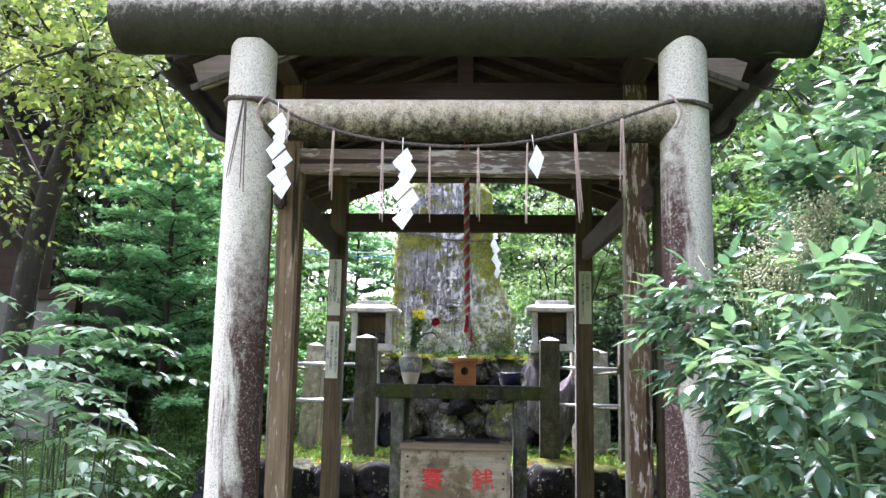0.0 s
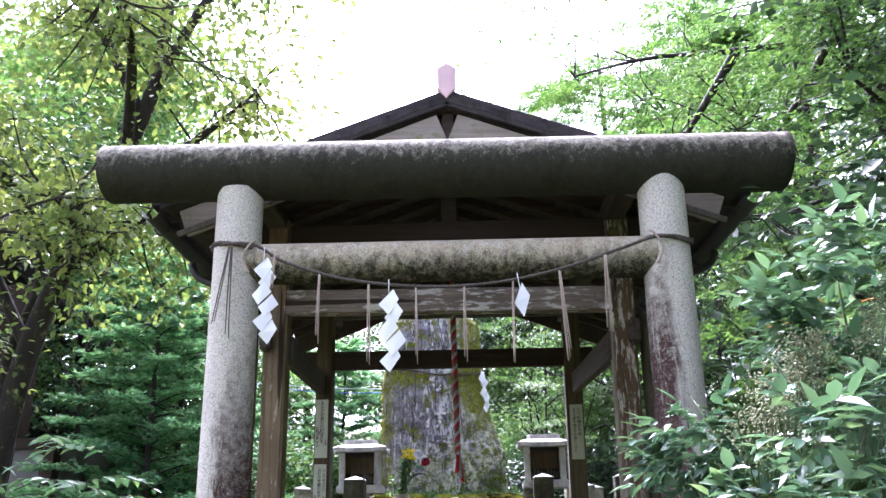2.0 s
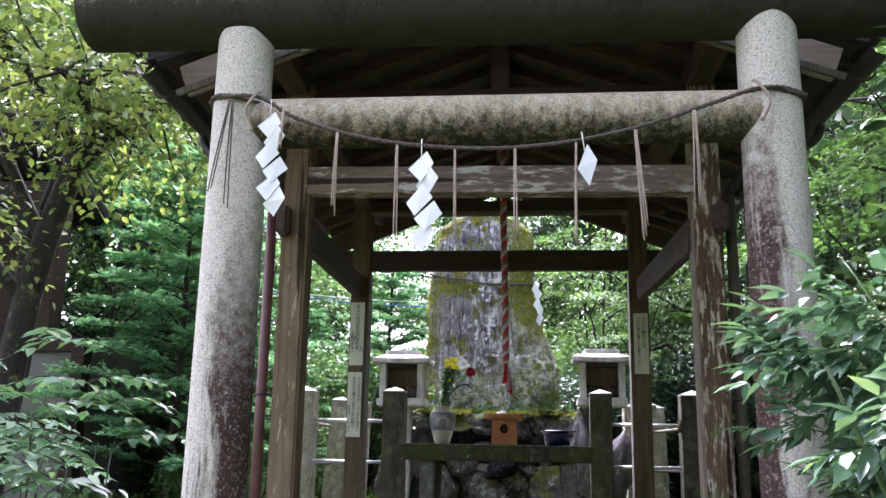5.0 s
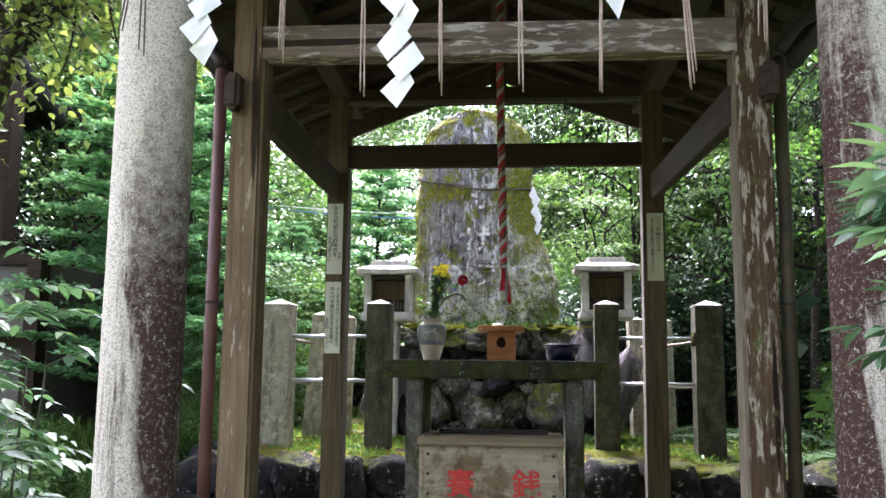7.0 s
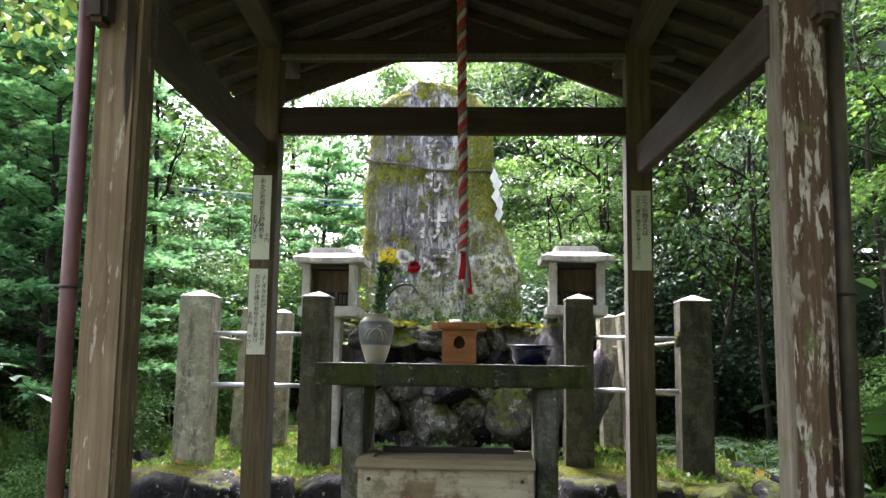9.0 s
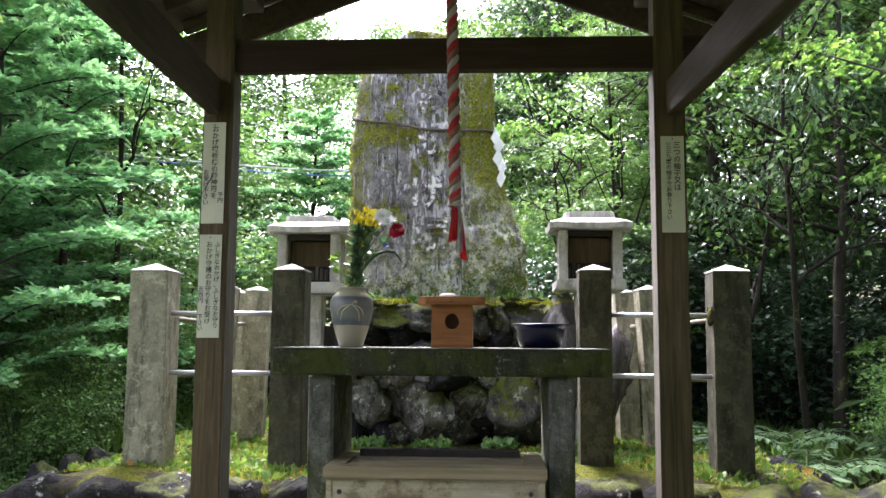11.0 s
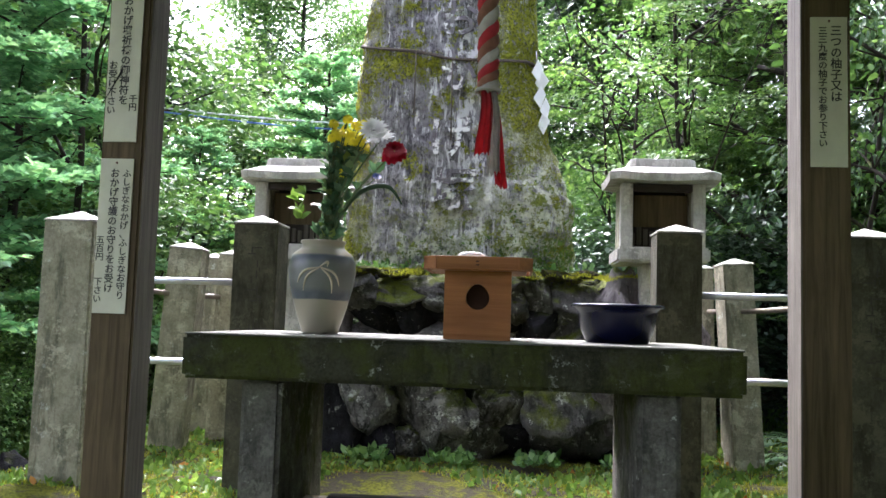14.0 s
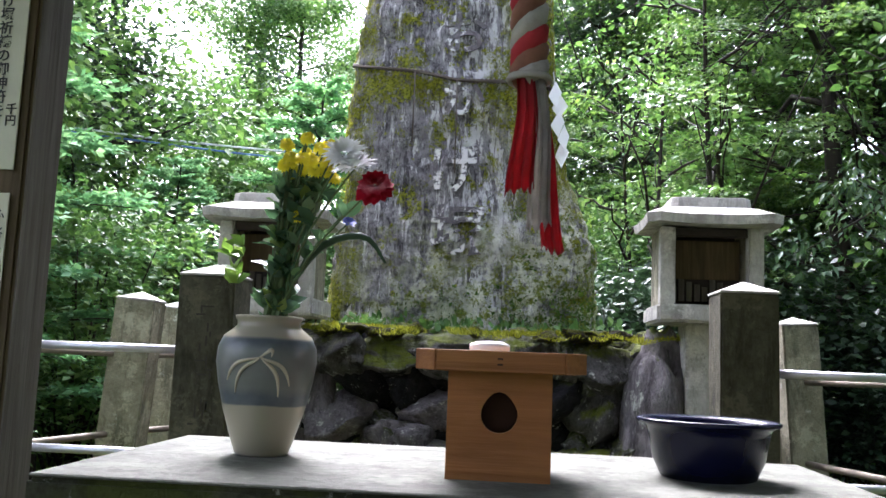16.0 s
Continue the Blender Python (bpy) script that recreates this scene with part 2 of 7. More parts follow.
# algal-green posts, darkened further for the shade on their unlit fronts
M_FENCE_DARK = stone_mat("algae_shade_granite", (0.03, 0.03, 0.018), (0.096, 0.093, 0.06), 60, 0.0, bump=0.5)
M_INKED = plain_mat("carved_hollow", (0.035, 0.033, 0.024), 0.9)
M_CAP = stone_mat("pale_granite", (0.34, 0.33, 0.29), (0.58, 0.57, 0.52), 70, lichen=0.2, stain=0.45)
# slab sides: algal green, darkened further for the shade on the front
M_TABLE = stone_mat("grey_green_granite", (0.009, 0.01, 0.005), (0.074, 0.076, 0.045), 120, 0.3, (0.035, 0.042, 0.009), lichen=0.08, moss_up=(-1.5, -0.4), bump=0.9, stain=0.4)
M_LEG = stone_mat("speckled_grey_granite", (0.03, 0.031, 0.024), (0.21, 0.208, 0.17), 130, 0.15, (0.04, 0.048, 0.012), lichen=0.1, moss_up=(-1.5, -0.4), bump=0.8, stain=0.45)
# top of the same slab, with the light from above in its colour
M_TABLETOP = stone_mat("top_lit_granite", (0.065, 0.071, 0.053), (0.165, 0.17, 0.138), 60, bump=0.4, stain=0.4)
M_ROCK = stone_mat("mossy_field_stone", (0.016, 0.016, 0.012), (0.2, 0.195, 0.165), 34, 0.5, (0.05, 0.062, 0.012), lichen=0.6, moss_up=(0.0, 0.9), bump=1.0, stain=0.85, spec=0.2)
M_ROCK_DARK = stone_mat("damp_dark_stone", (0.004, 0.004, 0.0045), (0.034, 0.033, 0.036), 40, 0.2, (0.025, 0.032, 0.005), lichen=0.1, moss_up=(0.3, 1.1), bump=1.0, stain=0.4, spec=0.1)
M_EDGE = stone_mat("wet_edge_stone", (0.004, 0.004, 0.004), (0.032, 0.031, 0.032), 34, 0.35, (0.05, 0.06, 0.01), lichen=0.3, moss_up=(0.1, 1.0), bump=1.0, stain=0.6, spec=0.15)
M_BOULDER = stone_mat("grey_purple_boulder", (0.07, 0.062, 0.066), (0.24, 0.22, 0.225), 30, 0.1, lichen=0.35, bump=0.8)
M_MOSSROCK = stone_mat("moss_capped_stone", (0.02, 0.02, 0.018), (0.15, 0.145, 0.135), 30, 0.5, (0.07, 0.085, 0.01), lichen=0.4, moss_up=(-0.1, 0.7), bump=1.0)
M_RAIL = plain_mat("galvanised_rail", (0.55, 0.56, 0.6), 0.38, 0.8, 0.15, 20)
M_RAIL_OLD = plain_mat("weathered_rail", (0.2, 0.17, 0.13), 0.6, 0.4, 0.3, 15)
# near-black for the shade inside the shrine niches and the offering box
M_SHADED_IN = plain_mat("shaded_interior", (0.028, 0.022, 0.019), 0.9, 0.0, 0.4, 30)
def box_material():
    """Pale board with olive and brown damp stains."""
    s = Surface("stained_box_wood", 0.8)
    grain, mid, big = s.noise(30, 6, 0.7, (0.08, 1, 1), 0.3), s.noise(11, 6, 0.75), s.noise(3.6, 5, 0.7)
    col = ramp(s.nt, grain, [(0.28, (0.26, 0.215, 0.14)), (0.72, (0.5, 0.44, 0.31))])
    col = blend(s.nt, calc(s.nt, "MULTIPLY", s.step(mid, 0.5, 0.64), 0.75), col, (0.13, 0.115, 0.06))
    col = blend(s.nt, calc(s.nt, "MULTIPLY", s.step(big, 0.5, 0.58), 0.85), col, ramp(s.nt, mid, [(0.35, (0.07, 0.045, 0.02)), (0.65, (0.24, 0.17, 0.09))]))
    return s.done(col, calc(s.nt, "ADD", grain, mid), 0.4, 0.004)


M_BOXWOOD = box_material()
M_BOXRIM = wood_mat("box_rim_wood", (0.16, 0.125, 0.07), (0.36, 0.3, 0.19), 30, 0)
M_REDPAINT = plain_mat("worn_red_paint", (0.6, 0.055, 0.04), 0.7, 0.0, 0.25, 60)
M_HINOKI = wood_mat("orange_cypress_wood", (0.15, 0.055, 0.015), (0.34, 0.15, 0.045), 30, 0, 0, 0, 0.5)
M_HOLE = plain_mat("dark_wood_shadow", (0.05, 0.022, 0.012), 0.9)
M_BOWL = plain_mat("dark_blue_enamel", (0.0035, 0.0045, 0.02), 0.27, 0.0, 0.2, 10, 0.25, 0.02)
M_STEEL = plain_mat("dull_water_dish", (0.1, 0.11, 0.14), 0.3, 0.3)
M_RED = plain_mat("red_cloth", (0.36, 0.025, 0.03), 0.85, 0.0, 0.2, 60)
M_WHITE = plain_mat("greyed_white_cloth", (0.36, 0.34, 0.3), 0.85, 0.0, 0.2, 60)
M_BROWN = plain_mat("faded_brown_cord", (0.2, 0.09, 0.055), 0.85, 0.0, 0.25, 60)
M_STEM = plain_mat("green_stem", (0.06, 0.1, 0.03), 0.6)
M_STALK = plain_mat("dark_stalk", (0.03, 0.04, 0.015), 0.7)
M_YELLOW = plain_mat("yellow_petals", (0.86, 0.76, 0.015), 0.6, 0.0, 0.07, 80)
M_PETAL = plain_mat("white_petals", (0.9, 0.9, 0.88), 0.6)
M_CRIMSON = plain_mat("crimson_petals", (0.26, 0.005, 0.014), 0.7, 0.0, 0.3, 80, 0.05)
M_BLUEFL = plain_mat("blue_petals", (0.06, 0.09, 0.4), 0.6)
M_BARK = wood_mat("dark_bark", (0.016, 0.013, 0.01), (0.055, 0.045, 0.036), 14, 2, 0, 0.04)
M_PALEBARK = wood_mat("pale_bark", (0.12, 0.11, 0.09), (0.28, 0.26, 0.22), 14, 2)
M_WALL = plain_mat("dingy_plaster", (0.16, 0.15, 0.135), 0.9, 0.0, 0.25, 3)
M_CABLE_B = plain_mat("blue_cable", (0.08, 0.16, 0.45), 0.5)
M_CABLE_W = plain_mat("grey_cable", (0.6, 0.62, 0.65), 0.5)
M_BUD = plain_mat("cream_buds", (0.19, 0.2, 0.1), 0.8, 0.0, 0.3, 200)

L_YELLOW = leaf_mat("yellow_green_leaf", [(0.0, (0.06, 0.1, 0.03)), (0.45, (0.13, 0.19, 0.05)), (0.85, (0.26, 0.32, 0.085)), (1.0, (0.38, 0.4, 0.1))], 0.5)
L_MAPLE = leaf_mat("maple_leaf", [(0.0, (0.04, 0.105, 0.032)), (0.5, (0.098, 0.205, 0.048)), (1.0, (0.22, 0.35, 0.088))], 0.55)
L_DARK = leaf_mat("dark_evergreen_leaf", [(0.0, (0.015, 0.036, 0.018)), (0.6, (0.036, 0.075, 0.036)), (1.0, (0.09, 0.15, 0.075))], 0.28, 0.4, 0.3)
L_SHINE = leaf_mat("long_shiny_leaf", [(0.0, (0.035, 0.08, 0.04)), (0.6, (0.085, 0.16, 0.075)), (1.0, (0.19, 0.28, 0.13))], 0.3, 0.42, 0.4)
L_BLUE = leaf_mat("feathery_conifer_leaf", [(0.0, (0.075, 0.2, 0.1)), (0.5, (0.2, 0.42, 0.22)), (1.0, (0.4, 0.64, 0.34))], 0.5, 0.6)
L_MID = leaf_mat("mid_green_leaf", [(0.0, (0.040, 0.101, 0.027)), (0.5, (0.105, 0.220, 0.058)), (1.0, (0.244, 0.389, 0.117))], 0.43)
L_GLOSS = leaf_mat("glossy_shrub_leaf", [(0.0, (0.042, 0.1, 0.058)), (0.6, (0.095, 0.18, 0.1)), (0.82, (0.17, 0.27, 0.12)), (0.9, (0.26, 0.36, 0.07)), (1.0, (0.36, 0.44, 0.07))], 0.35, 0.27, 0.65)
L_FROND = leaf_mat("compound_leaflet", [(0.0, (0.05, 0.13, 0.065)), (0.6, (0.12, 0.24, 0.12)), (1.0, (0.24, 0.37, 0.13))], 0.45, 0.42, 0.5)
L_FERN = leaf_mat("fern_leaflet", [(0.0, (0.055, 0.125, 0.05)), (1.0, (0.15, 0.25, 0.11))], 0.42, 0.5)
L_GRASS = leaf_mat("grass_blade", [(0.0, (0.062, 0.130, 0.022)), (0.6, (0.138, 0.247, 0.045)), (1.0, (0.275, 0.390, 0.090))], 0.48)
L_ORANGE = leaf_mat("orange_young_leaf", [(0.0, (0.350, 0.130, 0.030)), (1.0, (0.500, 0.250, 0.050))], 0.4)
L_MOSS = leaf_mat("moss_shoot", [(0.0, (0.12, 0.14, 0.009)), (0.5, (0.29, 0.31, 0.022)), (1.0, (0.5, 0.51, 0.055))], 0.3, 0.8, 0.2)


def ground_material():
    s = Surface("leaf_litter_ground", 0.95)
    fine, mid, big = s.noise(40, 5, 0.7), s.noise(6, 5, 0.65), s.noise(0.8, 4, 0.6)
    col = ramp(s.nt, fine, [(0.3, (0.02, 0.016, 0.011)), (0.7, (0.085, 0.062, 0.04))])
    col = blend(s.nt, s.step(mid, 0.42, 0.6), col, ramp(s.nt, fine, [(0.3, (0.03, 0.05, 0.012)), (0.7, (0.09, 0.13, 0.03))]))
    return s.done(col, calc(s.nt, "ADD", fine, mid), 0.8, 0.03)


def moss_material():
    s = Surface("moss_carpet", 0.95)
    fine, mid, big = s.noise(90, 5, 0.75), s.noise(14, 5, 0.7), s.noise(3.2, 4, 0.6)
    col = ramp(s.nt, fine, [(0.35, (0.018, 0.024, 0.002)), (0.62, (0.17, 0.18, 0.016))])
    bare = s.step(calc(s.nt, "ADD", big, calc(s.nt, "MULTIPLY", calc(s.nt, "SUBTRACT", mid, 0.5), 0.7)), 0.46, 0.54)
    col = blend(s.nt, bare, col, ramp(s.nt, fine, [(0.3, (0.025, 0.021, 0.014)), (0.7, (0.08, 0.07, 0.048))]))
    col = blend(s.nt, s.step(mid, 0.64, 0.7), col, (0.1, 0.06, 0.035))
    return s.done(col, calc(s.nt, "ADD", fine, mid), 0.9, 0.02)


def stele_material():
    """Purple-grey rock face: thin white runs, moss at the edges and cord, pale lichen on the right flank and foot."""
    s = Surface("mossy_monument_rock", 0.9)
    fine, mid, big = s.noise(70, 6, 0.75), s.noise(13, 6, 0.7), s.noise(2.6, 5, 0.65)
    x, z = s.axis(0), s.axis(2)
    wob = calc(s.nt, "MULTIPLY", calc(s.nt, "SUBTRACT", big, 0.5), 1.2)
    xw, zw = calc(s.nt, "ADD", x, wob), calc(s.nt, "ADD", z, wob)
    col = ramp(s.nt, mid, [(0.3, (0.13, 0.12, 0.125)), (0.5, (0.33, 0.312, 0.32)), (0.7, (0.52, 0.5, 0.505))])
    grit = s.noise(52, 7, 0.85, (1, 1, 0.45))
    col = blend(s.nt, calc(s.nt, "MULTIPLY", s.step(grit, 0.52, 0.57), 0.75), col, (0.035, 0.031, 0.034))
    col = blend(s.nt, calc(s.nt, "MULTIPLY", s.step(s.noise(18, 6, 0.7, (1, 1, 0.12), 0.3), 0.54, 0.6), 0.75), col, (0.03, 0.026, 0.03))
    col = blend(s.nt, calc(s.nt, "MULTIPLY", s.step(s.noise(60, 7, 0.85, (1, 1, 0.4)), 0.58, 0.62), 0.7), col, (0.5, 0.49, 0.5))
    # white runs, thickest down the middle
    mid_line = s.step(calc(s.nt, "ABSOLUTE", calc(s.nt, "ADD", x, 0.06), 0), 0.34, 0.04)
    runs = calc(s.nt, "ADD", s.noise(24, 7, 0.75, (1, 1, 0.16), 0.4), calc(s.nt, "MULTIPLY", mid_line, 0.09))
    col = blend(s.nt, calc(s.nt, "MULTIPLY", s.step(runs, 0.565, 0.595), 0.95), col, (0.8, 0.79, 0.78))
    # cream lichen over the right flank and along the foot
    flank = calc(s.nt, "MULTIPLY", s.step(xw, 0.0, 0.14), s.step(zw, 1.15, 0.8))
    foot = s.step(zw, 0.46, 0.2)
    crust = calc(s.nt, "MULTIPLY", calc(s.nt, "MAXIMUM", flank, foot), s.step(s.noise(9, 7, 0.72), 0.44, 0.52))
    col = blend(s.nt, crust, col, ramp(s.nt, fine, [(0.32, (0.7, 0.7, 0.5)), (0.55, (0.9, 0.9, 0.76))]))
    speck = calc(s.nt, "MULTIPLY", calc(s.nt, "MAXIMUM", flank, foot), s.step(s.noise(17, 7, 0.8), 0.5, 0.56))
    col = blend(s.nt, speck, col, ramp(s.nt, fine, [(0.36, (0.09, 0.12, 0.018)), (0.62, (0.34, 0.39, 0.07))]))
    # moss on the upper right, the left edge, the crown and round the cord
    right = calc(s.nt, "MULTIPLY", s.step(calc(s.nt, "ADD", x, calc(s.nt, "MULTIPLY", wob, 0.4)), -0.02, 0.1), s.step(zw, 0.6, 0.95))
    left = s.step(xw, -0.62, -0.76)
    band = s.step(calc(s.nt, "ABSOLUTE", calc(s.nt, "SUBTRACT", z, 1.18), 0), 0.3, 0.05)
    crown = s.step(z, 1.6, 1.85)
    spots = s.step(calc(s.nt, "ADD", s.noise(5.4, 7, 0.8), calc(s.nt, "MULTIPLY", calc(s.nt, "ADD", band, crown), 0.08)), 0.545, 0.585)
    mossy = calc(s.nt, "MAXIMUM", calc(s.nt, "MAXIMUM", right, left), spots)
    mossy = calc(s.nt, "MULTIPLY", mossy, s.step(s.noise(30, 7, 0.85), 0.41, 0.48))
    col = blend(s.nt, mossy, col, ramp(s.nt, fine, [(0.38, (0.045, 0.056, 0.004)), (0.6, (0.47, 0.49, 0.05))]))
    h = calc(s.nt, "ADD", calc(s.nt, "ADD", calc(s.nt, "MULTIPLY", mid, 2.0), fine), calc(s.nt, "MULTIPLY", mossy, 0.8))
    return s.done(col, h, 1.0, 0.03)


def carved_material():
    """Chiselled strokes: white lichen in patches, else the rock's own grey and moss."""
    s = Surface("chiselled_rock", 0.9)
    fine, mid = s.noise(70, 6, 0.75), s.noise(11, 6, 0.75)
    col = ramp(s.nt, fine, [(0.3, (0.05, 0.045, 0.047)), (0.7, (0.2, 0.185, 0.19))])
    col = blend(s.nt, calc(s.nt, "MULTIPLY", s.step(mid, 0.51, 0.56), 0.9), col, (0.8, 0.79, 0.77))
    col = blend(s.nt, s.step(s.noise(9, 5, 0.7), 0.6, 0.66), col, (0.12, 0.13, 0.035))
    return s.done(col, fine, 0.6, 0.01)


def vase_material():
    s = Surface("glazed_vase", 0.3, 0.0, 0.35)
    z = calc(s.nt, "ADD", s.axis(2), calc(s.nt, "MULTIPLY", calc(s.nt, "SUBTRACT", s.noise(14, 3), 0.5), 0.008))
    grey = ramp(s.nt, s.noise(25, 4), [(0.3, (0.05, 0.062, 0.072)), (0.7, (0.095, 0.11, 0.12))])
    low = s.step(z, 0.083, 0.086)
    high = s.step(z, 0.199, 0.194)
    pale = s.step(calc(s.nt, "ABSOLUTE", calc(s.nt, "SUBTRACT", z, 0.145), 0), 0.045, 0.03)
    grey = blend(s.nt, calc(s.nt, "MULTIPLY", pale, 0.5), grey, (0.17, 0.17, 0.14))
    col = blend(s.nt, calc(s.nt, "MULTIPLY", low, high), (0.27, 0.245, 0.18), grey)
    return s.done(col)


M_GROUND, M_MOSS, M_STELE, M_VASE = ground_material(), moss_material(), stele_material(), vase_material()


# ---- mesh tools ----
def link_mesh(name, verts, faces, mat, smooth=False):
    me = bpy.data.meshes.new(name)
    me.from_pydata(verts, [], faces)
    me.materials.append(mat)
    if smooth:
        me.polygons.foreach_set("use_smooth", [True] * len(me.polygons))
    me.update()
    return me


def thing(name, label, category, at=(0, 0, 0), rz=0.0, group=""):
    ob = new(name)
    ob.empty_display_size = 0.05
    ob.matrix_world = pose(*at, 0, 0, rz)
    return tagged(ob, label, category, group)


def part(name, bm, material, parent, label="", smooth=False):
    """One mesh object under a thing; bm: a bmesh, or a finished mesh."""
    if isinstance(bm, bmesh.types.BMesh):
        me = bpy.data.meshes.new(name)
        bm.to_mesh(me)
        bm.free()
        me.materials.append(material)
        if smooth:
            me.polygons.foreach_set("use_smooth", [True] * len(me.polygons))
    else:
        me = bm
    ob = new(name, me)
    ob.parent = parent
    if label:
        tagged(ob, label)
    return ob


def box(x0, x1, y0, y1, z0, z1, bevel=0.006, seg=2, rough=0.0):
    bm = bmesh.new()
    bmesh.ops.create_cube(bm, size=1)
    for v in bm.verts:
        v.co = Vector(((x0 + x1) / 2 + v.co.x * (x1 - x0), (y0 + y1) / 2 + v.co.y * (y1 - y0), (z0 + z1) / 2 + v.co.z * (z1 - z0)))
    if bevel:
        bmesh.ops.bevel(bm, geom=bm.edges[:], offset=bevel, segments=seg, affect="EDGES")
    if rough:
        for v in bm.verts:
            v.co += noise.noise_vector(v.co * 9) * rough
    return bm


def beam(a, b, w, h, bevel=0.005):
    """A squared timber from a to b, its section w across and h high."""
    a, b = Vector(a), Vector(b)
    d = (b - a).normalized()
    side = d.cross(Vector((0, 0, 1))).normalized() if abs(d.z) < 0.99 else Vector((1, 0, 0))
    up = side.cross(d)
    bm = box(-w / 2, w / 2, 0, (b - a).length, -h / 2, h / 2, bevel, 1)
    m = Matrix((side, d, up)).transposed().to_4x4()
    bmesh.ops.transform(bm, matrix=Matrix.Translation(a) @ m, verts=bm.verts)
    return bm


def tube_arrays(points, radii, sides=8, close=True):
    P = np.asarray(points, float)
    n = len(P)
    R = np.broadcast_to(np.asarray(radii, float), (n,))
    T = np.gradient(P, axis=0)
    T /= np.linalg.norm(T, axis=1)[:, None] + 1e-9
    ref = np.array([0.0, 0.0, 1.0]) if abs(T[0][2]) < 0.9 else np.array([1.0, 0.0, 0.0])
    verts = []
    u = np.cross(T[0], ref)
    u /= np.linalg.norm(u)
    ang = np.linspace(0, 2 * np.pi, sides, endpoint=False)
    for i in range(n):
        u = u - T[i] * (u @ T[i])
        u /= np.linalg.norm(u) + 1e-9
        v = np.cross(T[i], u)
        verts.append(P[i] + R[i] * (np.cos(ang)[:, None] * u + np.sin(ang)[:, None] * v))
    verts = np.concatenate(verts)
    faces = [(i * sides + j, i * sides + (j + 1) % sides, (i + 1) * sides + (j + 1) % sides, (i + 1) * sides + j) for i in range(n - 1) for j in range(sides)]
    if close:
        faces += [tuple(range(sides))[::-1], tuple((n - 1) * sides + j for j in range(sides))]
    return verts, faces


def tubes(name, list_of, mat, sides=8, smooth=True):
    """Several tubes (points, radii) in one mesh."""
    V, F, o = [], [], 0
    for pts, r in list_of:
        v, f = tube_arrays(pts, r, sides)
        V.append(v)
        F += [tuple(i + o for i in q) for q in f]
        o += len(v)
    return link_mesh(name, np.concatenate(V).tolist(), F, mat, smooth)


def lathe(profile, sides=40):
    bm = bmesh.new()
    rings = []
    for r, z in profile:
        rings.append([bm.verts.new((r * math.cos(2 * math.pi * k / sides), r * math.sin(2 * math.pi * k / sides), z)) for k in range(sides)])
    for a, b in zip(rings, rings[1:]):
        for k in range(sides):
            bm.faces.new((a[k], a[(k + 1) % sides], b[(k + 1) % sides], b[k]))
    bm.faces.new(rings[0][::-1])
    bm.faces.new(rings[-1])
    return bm


def twisted(points, r, strands, turns, sides=6):
    """Point lists for the strands of a laid rope along a line."""
    P = np.asarray(points, float)
    n = len(P)
    T = np.gradient(P, axis=0)
    T /= np.linalg.norm(T, axis=1)[:, None]
    ref = np.array([0.0, 1.0, 0.0])
    u = np.cross(T, ref)
    u /= np.linalg.norm(u, axis=1)[:, None]
    v = np.cross(T, u)
    out = []
    for k in range(strands):
        a = np.linspace(0, 2 * np.pi * turns, n) + 2 * np.pi * k / strands
        out.append(P + r * 0.5 * (np.cos(a)[:, None] * u + np.sin(a)[:, None] * v))
    return out


def line(a, b, n):
    return [tuple(Vector(a).lerp(Vector(b), i / (n - 1))) for i in range(n)]


def smooth_line(pts, n):
    """A smooth run through a few points."""
    P = [Vector(p) for p in pts]
    out = []
    for k in range(n):
        s = k / (n - 1) * (len(P) - 1)
        i = min(int(s), len(P) - 2)
        f = s - i
        p0, p1, p2, p3 = P[max(i - 1, 0)], P[i], P[i + 1], P[min(i + 2, len(P) - 1)]
        out.append(0.5 * (2 * p1 + (p2 - p0) * f + (2 * p0 - 5 * p1 + 4 * p2 - p3) * f * f + (3 * p1 - p0 - 3 * p2 + p3) * f ** 3))
    return [tuple(p) for p in out]


def rock_mesh(name, seed, mat, sub=4, jag=0.42, boxy=0.5, cuts=7, near=0.3):
    bm = bmesh.new()
    bmesh.ops.create_icosphere(bm, subdivisions=sub, radius=0.5)
    off = Vector((seed * 3.7, seed * 1.3, seed * 7.1))
    rng = random.Random(seed)
    planes = [(Vector((rng.uniform(-1, 1), rng.uniform(-1, 1), rng.uniform(-1, 1))).normalized(), rng.uniform(near, 0.42)) for _ in range(cuts)]
    for v in bm.verts:
        d = v.co.normalized()
        q = (abs(d.x) ** 5 + abs(d.y) ** 5 + abs(d.z) ** 5) ** 0.2
        r = (0.5 * (1 - boxy) + boxy * 0.43 / q) * (1 + jag * noise.noise(d * 1.4 + off) + jag * 0.45 * noise.noise(d * 4 + off))
        p = d * r
        for nrm, lim in planes:
            e = p.dot(nrm) - lim
            if e > 0:
                p -= nrm * e * 0.92
        p += d * (0.045 * noise.noise(d * 7 + off) + 0.03 * abs(noise.noise(d * 15 + off)))
        v.co = p
    me = bpy.data.meshes.new(name)
    bm.to_mesh(me)
    bm.free()
    me.materials.append(mat)
    me.polygons.foreach_set("use_smooth", [True] * len(me.polygons))
    return me


def letters(text, size, mat, name, depth=0.0006):
    """The outline of one written sign as a thin mesh, centred."""
    cu = bpy.data.curves.new(name, "FONT")
    cu.body, cu.size, cu.align_x, cu.align_y, cu.extrude, cu.offset, cu.resolution_u = text, size, "CENTER", "CENTER", depth, size * 0.014, 2
    ob = new(name, cu)
    bpy.context.view_layer.update()
    me = bpy.data.meshes.new_from_object(ob)
    bpy.data.objects.remove(ob)
    me.name = name
    me.materials.clear()
    me.materials.append(mat)
    return me


